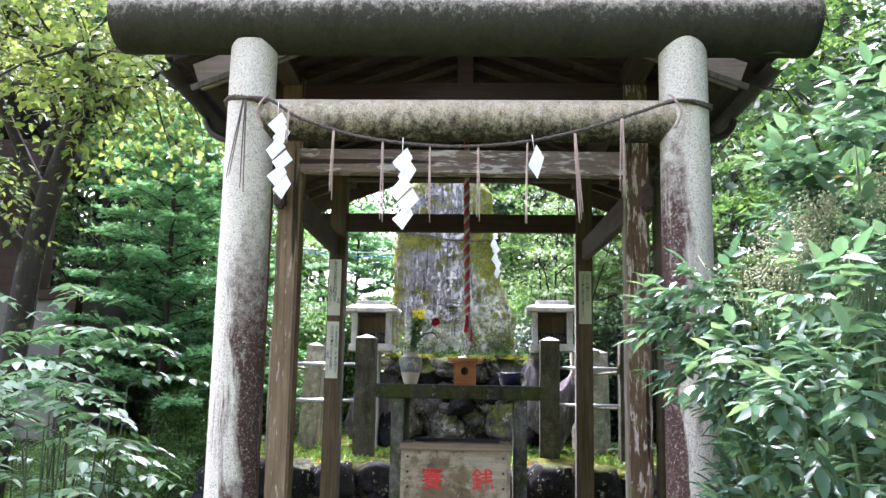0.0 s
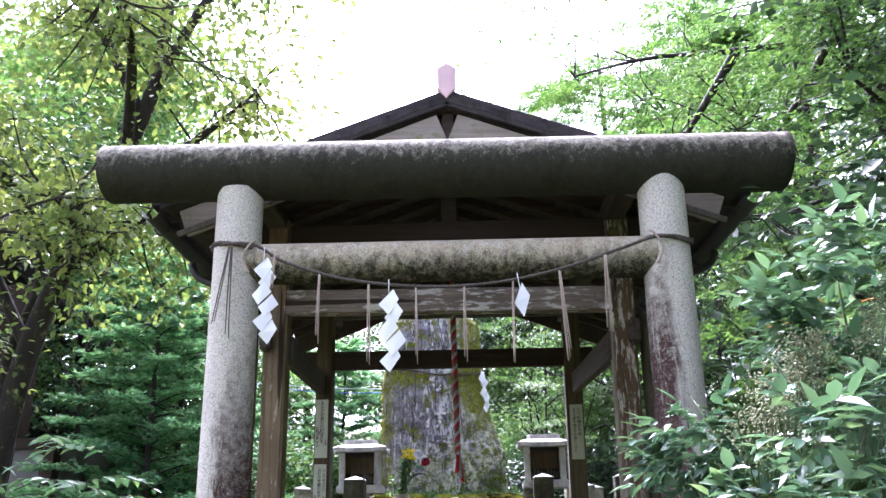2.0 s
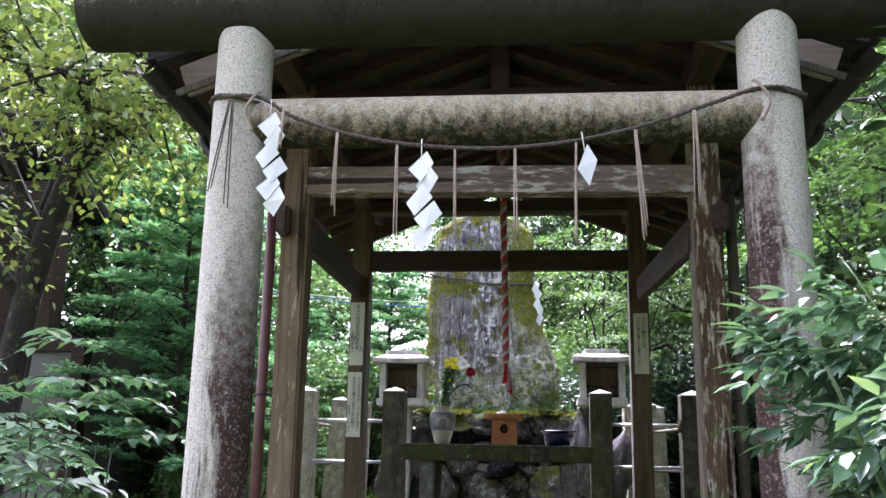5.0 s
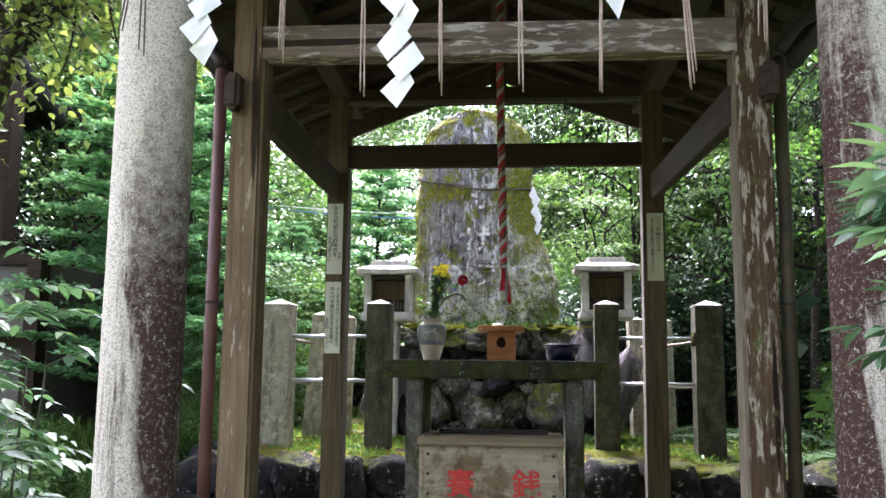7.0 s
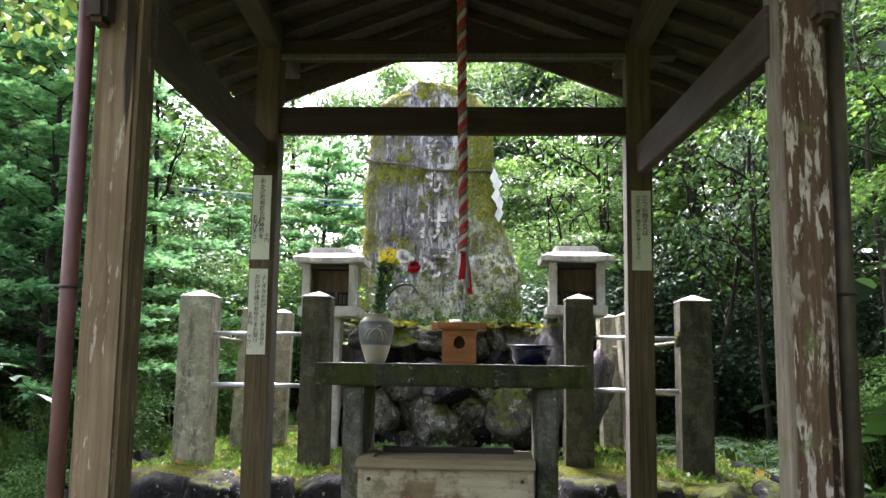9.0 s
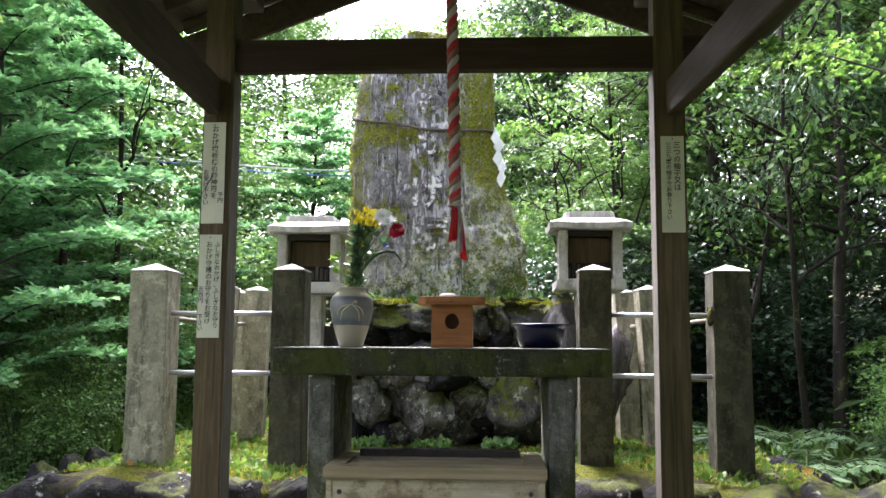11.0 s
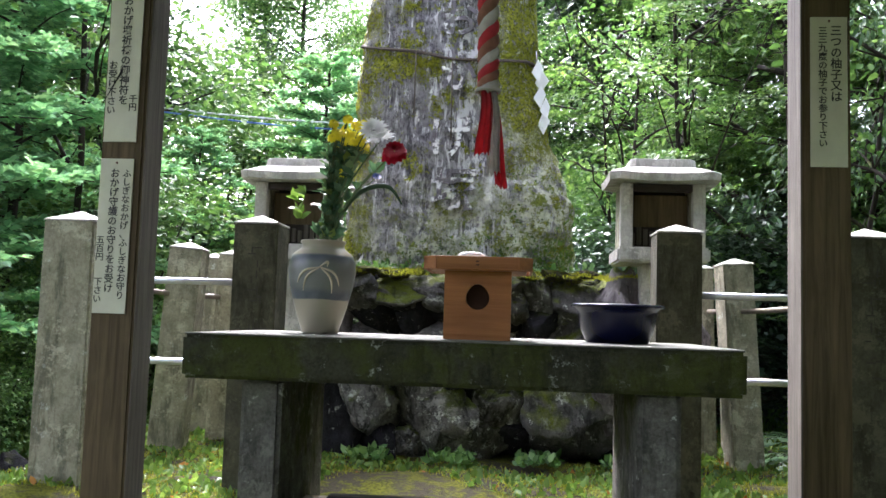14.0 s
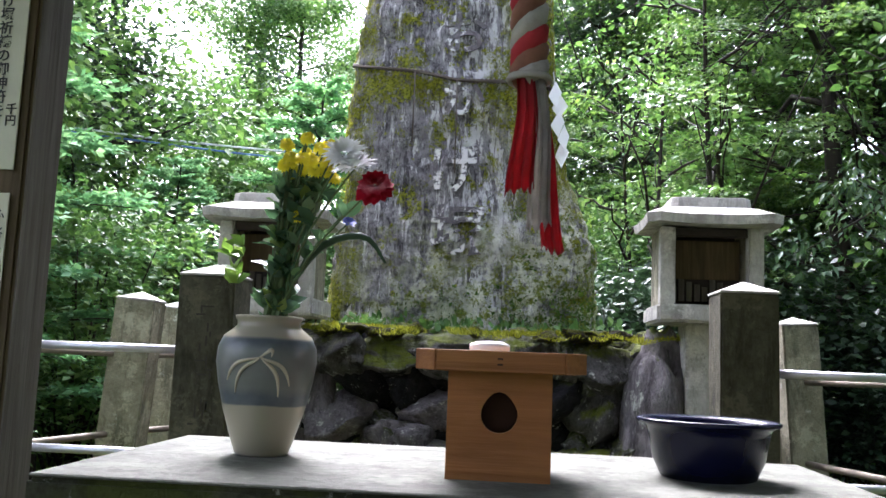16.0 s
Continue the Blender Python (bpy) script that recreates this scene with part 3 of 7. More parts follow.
# ---- leaves ----
KITE = (np.array([(0, 0, 0), (-0.3, 0.45, 0.08), (0, 1, -0.06), (0.3, 0.45, 0.08)]), [(0, 3, 2), (0, 2, 1)])
LANCE = (np.array([(0, 0, 0), (-0.13, 0.3, 0.05), (-0.11, 0.62, 0.03), (0, 1, -0.1), (0.11, 0.62, 0.03), (0.13, 0.3, 0.05), (0, 0.5, -0.01)]), [(0, 6, 1), (1, 6, 2), (2, 6, 3), (3, 6, 4), (4, 6, 5), (5, 6, 0)])
OVAL = (np.array([(0, 0, 0), (-0.26, 0.25, 0.07), (-0.27, 0.6, 0.05), (0, 1, -0.12), (0.27, 0.6, 0.05), (0.26, 0.25, 0.07), (0, 0.5, -0.01)]), LANCE[1])
STAR = (np.array([(0, 0, 0), (-0.42, 0.3, 0.02), (-0.13, 0.42, 0.05), (-0.34, 0.85, -0.04), (0, 0.5, 0.04), (0, 1.0, -0.08), (0.13, 0.42, 0.05), (0.34, 0.85, -0.04), (0.42, 0.3, 0.02)]), [(0, 2, 1), (0, 4, 3), (0, 5, 4), (0, 7, 4), (0, 8, 6), (2, 4, 3), (4, 7, 6)])
WIDE = (KITE[0] * np.array([1.2, 1, 1]), KITE[1])
NEEDLE = (np.array([(0, 0, 0), (-0.09, 0.5, 0), (0, 1, 0), (0.09, 0.5, 0)]), KITE[1])


def leaf_arrays(shape, at, axis, normal, size):
    T, F = shape
    a = axis / (np.linalg.norm(axis, axis=1)[:, None] + 1e-9)
    n = normal - a * np.sum(normal * a, axis=1)[:, None]
    n /= np.linalg.norm(n, axis=1)[:, None] + 1e-9
    s = np.cross(a, n)
    v = at[:, None, :] + size[:, None, None] * (T[None, :, 0, None] * s[:, None, :] + T[None, :, 1, None] * a[:, None, :] + T[None, :, 2, None] * n[:, None, :])
    f = (np.arange(len(at)) * len(T))[:, None, None] + np.array(F)[None]
    return v.reshape(-1, 3), f.reshape(-1, 3)


def tri_mesh(name, verts, tris, mat):
    me = bpy.data.meshes.new(name)
    n, k = len(verts), len(tris)
    me.vertices.add(n)
    me.vertices.foreach_set("co", np.ascontiguousarray(verts, np.float32).ravel())
    me.loops.add(k * 3)
    me.loops.foreach_set("vertex_index", np.ascontiguousarray(tris, np.int32).ravel())
    me.polygons.add(k)
    me.polygons.foreach_set("loop_start", np.arange(0, k * 3, 3, dtype=np.int32))
    me.materials.append(mat)
    me.update(calc_edges=True)
    return me


def clumped(rng, centres, each, spread, size, shape, droop=0.3, flat=0.55, out=None):
    """Leaves scattered in clumps about the centres, in loose layers."""
    c = np.repeat(centres, each, axis=0)
    n = len(c)
    off = rng.normal(0, 1, (n, 3)) * np.array([spread, spread, spread * flat])
    axis = off * np.array([1, 1, 0.4]) / spread + rng.normal(0, 0.5, (n, 3))
    axis[:, 2] -= droop
    normal = rng.normal(0, 0.45, (n, 3)) + np.array([0, 0, 1.0])
    return leaf_arrays(shape, c + off, axis, normal, size * rng.uniform(0.6, 1.25, n))


def sprayed(rng, tips, foot, each, length, width, size, shape, sag=0.3, rise=0.0):
    """Leaves laid in flat fans that reach outwards from the trunk, tier over tier."""
    n = len(tips)
    d = tips - np.array(foot)
    d[:, 2] = 0
    d /= np.linalg.norm(d, axis=1)[:, None] + 1e-6
    d += rng.normal(0, 0.35, (n, 3)) * np.array([1, 1, 0])
    d /= np.linalg.norm(d, axis=1)[:, None] + 1e-6
    side = np.stack([-d[:, 1], d[:, 0], np.zeros(n)], 1)
    big = rng.uniform(0.6, 1.3, n)
    tilt = rng.normal(rise, 0.12, n)
    k = np.repeat(np.arange(n), each)
    m = len(k)
    u = rng.uniform(-0.45, 1, m)
    v = rng.normal(0, 0.42, m) * (1 - 0.45 * np.abs(u))
    L, W = (length * big)[k], (width * big)[k]
    z = (tilt[k] * u - sag * u * u - 0.2 * v * v) * L + rng.normal(0, 0.018, m)
    at = tips[k] + d[k] * (u * L)[:, None] + side[k] * (v * W)[:, None] + np.array([0, 0, 1.0]) * z[:, None]
    ax = d[k] * 0.8 + side[k] * (v * 1.6)[:, None] + rng.normal(0, 0.35, (m, 3))
    ax[:, 2] -= 0.25
    nr = rng.normal(0, 0.3, (m, 3)) + np.array([0, 0, 1.0]) + d[k] * 0.35
    return leaf_arrays(shape, at, ax, nr, size * rng.uniform(0.6, 1.2, m))


def limbs(rng, base, top, r0, n, spread, rise, start=0.35, sub=3):
    """Tubes of a trunk with its limbs, and the points where leaves sit."""
    base, top = np.array(base, float), np.array(top, float)
    H = np.linalg.norm(top - base)
    k = 9
    wob = np.cumsum(rng.normal(0, 0.02 * H, (k, 3)), axis=0) * np.array([1, 1, 0.2])
    trunk = base + (top - base) * np.linspace(0, 1, k)[:, None] + wob * np.linspace(0, 1, k)[:, None]
    out, tips = [(trunk, np.linspace(r0, r0 * 0.2, k))], []
    for i in range(n):
        f = start + (1 - start) * (i + rng.uniform(0, 0.8)) / n
        p = trunk[0] + (trunk[-1] - trunk[0]) * f
        j = min(int(f * (k - 1)), k - 2)
        p = trunk[j] + (trunk[j + 1] - trunk[j]) * (f * (k - 1) - j)
        a = rng.uniform(0, 2 * np.pi) if n < 4 else i * 2.4 + rng.uniform(-0.5, 0.5)
        L = spread * (1.15 - 0.6 * f) * rng.uniform(0.7, 1.2)
        d = np.array([math.cos(a), math.sin(a), rise * rng.uniform(0.5, 1.4)])
        q = np.array([p + d * L * s + np.array([0, 0, -0.12 * L * s * s]) + rng.normal(0, 0.04 * L, 3) * (s > 0) for s in np.linspace(0, 1, 6)])
        out.append((q, np.linspace(r0 * 0.45 * (1.1 - f) + 0.008, 0.006, 6)))
        tips += [q[3], q[4], q[5]]
        for _ in range(sub):
            s0 = q[rng.integers(1, 5)]
            e = s0 + (d + rng.normal(0, 0.7, 3)) * L * rng.uniform(0.25, 0.5)
            m = (s0 + e) / 2 + rng.normal(0, 0.05 * L, 3)
            out.append((np.array([s0, m, e]), np.array([0.014, 0.009, 0.004]) * (0.5 + r0 * 3)))
            tips += [m, e]
    return out, np.array(tips)


def tree(name, label, seed, height, spread, r0, n_limbs, each, clump, leaf, shape, mat, bark=None, start=0.3, rise=0.5, lean=(0, 0), droop=0.3, flat=0.5, sub=3, fan=None):
    rng = np.random.default_rng(seed)
    ob = thing(name, label, "tree")
    wood, tips = limbs(rng, (0, 0, -0.3), (lean[0], lean[1], height), r0, n_limbs, spread, rise, start, sub)
    part("trunk", tubes("trunk", wood[:1], bark or M_BARK, 9), None, ob)
    tagged(part("limb", tubes("limb", wood[1:], bark or M_BARK, 6), None, ob), kind="stuff")
    v, f = sprayed(rng, tips, (lean[0] / 2, lean[1] / 2, 0), each, fan[0], fan[1], leaf, shape, fan[2]) if fan else clumped(rng, tips, each, clump, leaf, shape, droop, flat)
    tagged(part("crown", tri_mesh("crown", v, f, mat), None, ob), kind="stuff")
    return ob


def bush(name, label, seed, size, clumps, each, clump, leaf, shape, mat, droop=0.2, flat=0.6, category="shrub"):
    """A rounded shrub: thin stems from one foot and layered clumps of leaves."""
    rng = np.random.default_rng(seed)
    ob = thing(name, label, category)
    d = rng.normal(0, 1, (clumps, 3))
    d /= np.linalg.norm(d, axis=1)[:, None]
    d *= rng.uniform(0.45, 1.0, clumps)[:, None]
    tips = d * np.array(size) * np.array([0.5, 0.5, 0.5]) + np.array([0, 0, size[2] * 0.52])
    stems = []
    for p in tips[:: max(1, clumps // 26)]:
        stems.append((np.array([(p[0] * 0.1, p[1] * 0.1, -0.2), (p[0] * 0.5, p[1] * 0.5, p[2] * 0.55), p]), np.array([0.014, 0.009, 0.004])))
    tagged(part("stem", tubes("stem", stems, M_BARK, 5), None, ob), kind="stuff")
    v, f = clumped(rng, tips, each, clump, leaf, shape, droop, flat)
    tagged(part("foliage", tri_mesh("foliage", v, f, mat), None, ob), kind="stuff")
    return ob


def frond_plant(name, label, seed, count, length, pairs, leaflet, shape, mat, stem_h, arch=0.5, category="plant", width=0.0):
    """Arching compound leaves from upright stems."""
    rng = np.random.default_rng(seed)
    ob = thing(name, label, category)
    stems, at, ax, nr, sz = [], [], [], [], []
    for i in range(count):
        a = i * 2.399 + rng.uniform(-0.4, 0.4)
        h = stem_h * rng.uniform(0.35, 1.0)
        r = width * math.sqrt(rng.uniform(0, 1))
        b = rng.uniform(0, 2 * np.pi)
        root = np.array([r * math.cos(b), r * math.sin(b), h])
        L = length * rng.uniform(0.7, 1.15)
        d = np.array([math.cos(a), math.sin(a), 0])
        t = np.linspace(0, 1, 8)[:, None]
        q = root + d * L * t + np.array([0, 0, 1]) * (L * arch * (t * 1.1 - 1.3 * t * t))
        if stem_h > 0.2 and i % 3 == 0:
            stems.append((np.array([(root[0] * 0.6, root[1] * 0.6, -0.1), (root[0] * 0.85, root[1] * 0.85, h * 0.6), root]), np.array([0.008, 0.006, 0.004])))
        stems.append((q, np.linspace(0.004, 0.0015, 8)))
        side = np.array([-d[1], d[0], 0])
        for k in range(pairs):
            s = 0.18 + 0.8 * k / pairs
            p = root + d * L * s + np.array([0, 0, 1]) * (L * arch * (s * 1.1 - 1.3 * s * s))
            for g in (-1, 1):
                at.append(p)
                ax.append(side * g + d * 0.55 + np.array([0, 0, -0.25]) + rng.normal(0, 0.12, 3))
                nr.append(np.array([0, 0, 1]) + rng.normal(0, 0.2, 3))
                sz.append(leaflet * (1.0 - 0.55 * abs(s - 0.45)) * rng.uniform(0.8, 1.15) * (1.0 if s < 0.8 else 0.75))
        at.append(q[-1])
        ax.append(d + np.array([0, 0, -0.5]))
        nr.append(np.array([0, 0, 1.0]))
        sz.append(leaflet * 0.8)
    tagged(part("stalk", tubes("stalk", stems, M_STALK, 5), None, ob), kind="stuff")
    v, f = leaf_arrays(shape, np.array(at), np.array(ax), np.array(nr), np.array(sz))
    tagged(part("leaflet_spray", tri_mesh("leaflet_spray", v, f, mat), None, ob), kind="stuff")
    return ob


# ---- ground ----
def height(x, y):
    """Level court in front, rising past the platform to a wooded slope."""
    s = min(1.0, max(0.0, (y - 5.6) / 1.6))
    z = 0.6 * s * s * (3 - 2 * s)
    z += 0.16 * max(0.0, y - 9.5) + 0.05 * max(0.0, abs(x) - 3.0)
    return z + 0.06 * noise.noise(Vector((x * 0.6, y * 0.6, 0))) * min(1.0, max(abs(x), abs(y - 3)) / 3)


def build_ground():
    xs = np.concatenate([np.linspace(-160, -12, 10), np.linspace(-10, 10, 61), np.linspace(12, 160, 10)])
    ys = np.concatenate([np.linspace(-120, -8, 8), np.linspace(-6, 20, 79), np.linspace(22, 60, 12), np.linspace(70, 220, 6)])
    verts = [(x, y, height(x, min(y, 40))) for y in ys for x in xs]
    w = len(xs)
    faces = [(j * w + i, j * w + i + 1, (j + 1) * w + i + 1, (j + 1) * w + i) for j in range(len(ys) - 1) for i in range(w - 1)]
    tagged(new("ground", link_mesh("ground", verts, faces, M_GROUND, True)), "dark leaf litter and patchy green ground cover", "ground", kind="structure")


build_ground()

ROCKS = [rock_mesh("stone", k + 1, M_ROCK, cuts=14, near=0.25) for k in range(5)]
DARKS = [rock_mesh("stone", k + 21, M_ROCK_DARK, jag=0.25, boxy=0.9, cuts=13, near=0.27) for k in range(6)]
GREYS = [rock_mesh("stone", k + 41, M_BOULDER, cuts=12, near=0.27) for k in range(3)]
EDGES = [rock_mesh("stone", k + 81, M_EDGE, jag=0.16, boxy=1.0, cuts=12, near=0.3) for k in range(6)]
CUSHIONS = [rock_mesh("moss_cushion", k + 131, M_MOSS, 4, 0.6, 0.3) for k in range(3)]
MOSSY = [rock_mesh("stone", k + 61, M_MOSSROCK) for k in range(4)]


def stone(me, at, size, parent, turn=(0, 0, 0)):
    ob = new("stone", me)
    ob.parent = parent
    ob.matrix_local = pose(*at, *turn) @ Matrix.Diagonal((*size, 1))
    return ob


def build_platform():
    """Mossy earth platform behind a dry stone edge."""
    n, m = 46, 40
    verts, x0, x1, y0, y1 = [], -2.0, 1.92, 5.62, 9.4
    for j in range(m):
        for i in range(n):
            x, y = x0 + (x1 - x0) * i / (n - 1), y0 + (y1 - y0) * j / (m - 1)
            e = min(i, n - 1 - i, j, 4) / 4
            z = 0.66 + 0.05 * noise.noise(Vector((x * 2.2, y * 2.2, 3))) + 0.02 * noise.noise(Vector((x * 8, y * 8, 1)))
            verts.append((x + (0.05 if j == 0 else 0.02) * noise.noise(Vector((x * 4, y * 4, 9))), y, z - 0.05 * (1 - e) ** 2))
    faces = [(j * n + i, j * n + i + 1, (j + 1) * n + i + 1, (j + 1) * n + i) for j in range(m - 1) for i in range(n - 1)]
    lo = len(verts)
    rim = [j * n + i for j, i in [(0, i) for i in range(n)] + [(j, n - 1) for j in range(1, m)] + [(m - 1, i) for i in range(n - 2, -1, -1)] + [(j, 0) for j in range(m - 2, 0, -1)]]
    verts += [(verts[k][0], verts[k][1], -0.1) for k in rim]
    r = len(rim)
    faces += [(rim[(k + 1) % r], rim[k], lo + k, lo + (k + 1) % r) for k in range(r)]
    ob = tagged(new("platform", link_mesh("platform", verts, faces, M_MOSS, True)), "raised earth platform carpeted in yellow-green moss", "platform", kind="structure")
    rng = random.Random(5)
    x = -2.08
    while x < 1.95:
        w = rng.uniform(0.22, 0.42)
        h = rng.uniform(0.28, 0.36)
        stone(rng.choice(EDGES), (x + w / 2, 5.68 + rng.uniform(-0.02, 0.03), 0.655 - h / 2 + rng.uniform(-0.015, 0.01)), (w * 1.36, 0.46, h * 1.3), ob, (rng.uniform(-5, 5), rng.uniform(-6, 6), rng.uniform(-10, 10)))
        x += w * 0.97
    for row in (0.27, 0.02):
        x = -2.1 + rng.uniform(0, 0.1)
        while x < 1.95:
            w = rng.uniform(0.26, 0.46)
            stone(rng.choice(DARKS + ROCKS[:1]), (x + w / 2, 5.66 + rng.uniform(-0.03, 0.03), row + rng.uniform(-0.03, 0.03)), (w * 1.3, 0.42, 0.38), ob, (rng.uniform(-10, 10), rng.uniform(-10, 10), rng.uniform(-15, 15)))
            x += w * 0.95
    for side, x in ((-1, -2.02), (1, 1.95)):
        y = 5.75
        while y < 7.6:
            w = rng.uniform(0.25, 0.4)
            stone(rng.choice(DARKS), (x - side * 0.05, y + w / 2, 0.48), (0.34, w * 1.3, 0.4), ob, (0, 0, rng.uniform(-15, 15)))
            y += w


build_platform()


def build_mound():
    """Heaped boulders that carry the monument."""
    core = rock_mesh("mound_core", 77, M_ROCK_DARK, 4, 0.1)
    ob = new("mound", core)
    for v in core.vertices:
        v.co = Vector((v.co.x * 1.75 - 0.05, v.co.y * 2.6 + 8.35, max(v.co.z, -0.36) * 1.5 + 1.05))
        v.co.z = min(v.co.z, 1.5)
    tagged(ob, "mound of piled dark boulders with mossy gaps", "stone mound", kind="structure")
    R = random.Random(8)
    # lower course of large field stones
    for x, z, w, h, lib in ((-0.52, 0.92, 0.3, 0.36, ROCKS), (-0.5, 0.74, 0.22, 0.2, DARKS), (-0.24, 0.98, 0.24, 0.3, ROCKS), (-0.16, 0.86, 0.38, 0.3, ROCKS), (0.12, 0.94, 0.32, 0.32, ROCKS), (0.2, 0.77, 0.2, 0.2, DARKS), (0.44, 0.92, 0.36, 0.46, MOSSY), (-0.02, 0.73, 0.2, 0.22, ROCKS), (-0.33, 0.73, 0.24, 0.18, ROCKS), (-0.4, 1.1, 0.22, 0.16, DARKS), (-0.02, 1.1, 0.24, 0.18, DARKS), (0.28, 1.12, 0.26, 0.18, DARKS), (-0.7, 0.85, 0.3, 0.5, DARKS), (0.68, 0.85, 0.3, 0.5, DARKS), (0.62, 1.1, 0.2, 0.24, ROCKS), (-0.62, 1.12, 0.22, 0.26, DARKS)):
        stone(R.choice(lib), (x, 7.14 + R.uniform(-0.05, 0.07), z), (w * 1.2, 0.44, h * 1.2), ob, (R.uniform(-25, 25), R.uniform(-35, 35), R.uniform(-60, 60)))
    # tall flanking stones
    stone(GREYS[0], (0.72, 7.08, 1.16), (0.34, 0.36, 0.86), ob, (0, 4, 10))
    stone(GREYS[1], (0.95, 7.3, 1.02), (0.46, 0.4, 0.9), ob, (0, 8, 40))
    stone(GREYS[2], (-0.78, 7.2, 1.1), (0.34, 0.4, 0.84), ob, (0, -5, 0))
    stone(GREYS[1], (-1.02, 7.42, 0.98), (0.4, 0.4, 0.84), ob, (0, -9, 20))
    # middle course of broken grey stones, dark ones for the shaded hollow under coping
    for x, z, w, h, lib in ((-0.5, 1.37, 0.26, 0.28, DARKS), (-0.56, 1.2, 0.2, 0.2, GREYS), (-0.3, 1.3, 0.2, 0.24, DARKS), (-0.16, 1.22, 0.26, 0.2, GREYS), (0.04, 1.32, 0.28, 0.2, DARKS), (0.16, 1.22, 0.2, 0.16, ROCKS), (0.32, 1.33, 0.26, 0.2, DARKS), (0.5, 1.28, 0.24, 0.34, MOSSY), (-0.42, 1.12, 0.17, 0.2, ROCKS), (-0.28, 1.1, 0.2, 0.2, GREYS), (-0.05, 1.08, 0.24, 0.12, GREYS), (0.2, 1.08, 0.2, 0.14, ROCKS), (0.42, 1.12, 0.22, 0.2, ROCKS), (-0.2, 1.4, 0.2, 0.16, DARKS), (0.18, 1.42, 0.22, 0.16, DARKS), (0.4, 1.42, 0.22, 0.16, DARKS), (-0.36, 1.43, 0.2, 0.14, DARKS)):
        stone(R.choice(lib), (x, 7.17 + R.uniform(-0.03, 0.05), z), (w * 1.1, 0.4, h * 1.1), ob, (R.uniform(-25, 25), R.uniform(-35, 35), R.uniform(-60, 60)))
    # mossy coping
    x = -0.72
    while x < 0.78:
        w = R.uniform(0.12, 0.3)
        h = R.uniform(0.15, 0.24)
        z = 1.57 - h / 2 + R.uniform(-0.035, 0.01)
        stone(R.choice(MOSSY + ROCKS[:2] + DARKS[:1]), (x + w / 2, 7.2 + R.uniform(-0.06, 0.06), z), (w * 1.3, 0.44, h * 1.2), ob, (R.uniform(-10, 10), R.uniform(-12, 12), R.uniform(-25, 25)))
        x += w * 0.93
    for x, w in ((-0.68, 0.2), (-0.55, 0.24), (-0.4, 0.22), (-0.3, 0.14), (0.24, 0.2), (0.37, 0.3), (0.52, 0.22), (0.66, 0.16), (-0.05, 0.12), (0.12, 0.16), (-0.47, 0.14), (0.45, 0.2)):
        cu = new("moss_cushion", R.choice(CUSHIONS))
        cu.parent = ob
        cu.matrix_local = pose(x, 7.08 + R.uniform(-0.04, 0.05), 1.56 + R.uniform(-0.01, 0.012), 0, R.uniform(-8, 8), R.uniform(0, 360)) @ Matrix.Diagonal((w * 0.55, w * 0.5, 0.05, 1))
    for _ in range(16):
        stone(R.choice(MOSSY), (R.uniform(-0.95, 0.75), R.uniform(7.4, 7.75), 1.53 + R.uniform(-0.02, 0.02)), (0.35, 0.3, 0.12), ob, (0, 0, R.uniform(0, 360)))


build_mound()


# ---- monument ----
STELE_L = ((1.45, -0.87), (1.7, -0.855), (2.07, -0.823), (2.59, -0.814), (2.99, -0.77), (3.27, -0.73), (3.42, -0.675), (3.53, -0.58), (3.6, -0.42))
STELE_R = ((1.45, 0.56), (1.65, 0.53), (2.0, 0.487), (2.1, 0.455), (2.39, 0.35), (2.91, 0.268), (3.39, 0.225), (3.52, 0.12), (3.6, -0.12))


def along(table, z):
    zs = [a for a, _ in table]
    return float(np.interp(z, zs, [b for _, b in table]))


def stele_front(x, z):
    """Depth of the rock face at x and z."""
    l, r = along(STELE_L, z), along(STELE_R, z)
    u = max(-0.98, min(0.98, (x - (l + r) / 2) / ((r - l) / 2)))
    return 8.02 - 0.3 * (1 - abs(u) ** 3.0) ** (1 / 2.2) * (1.0 - 0.25 * max(0, z - 3.0))


CARVED = (("お", -0.185, 3.06, 0.24), ("か", -0.178, 2.73, 0.22), ("げ", -0.212, 2.365, 0.26), ("塚", -0.181, 2.05, 0.28))


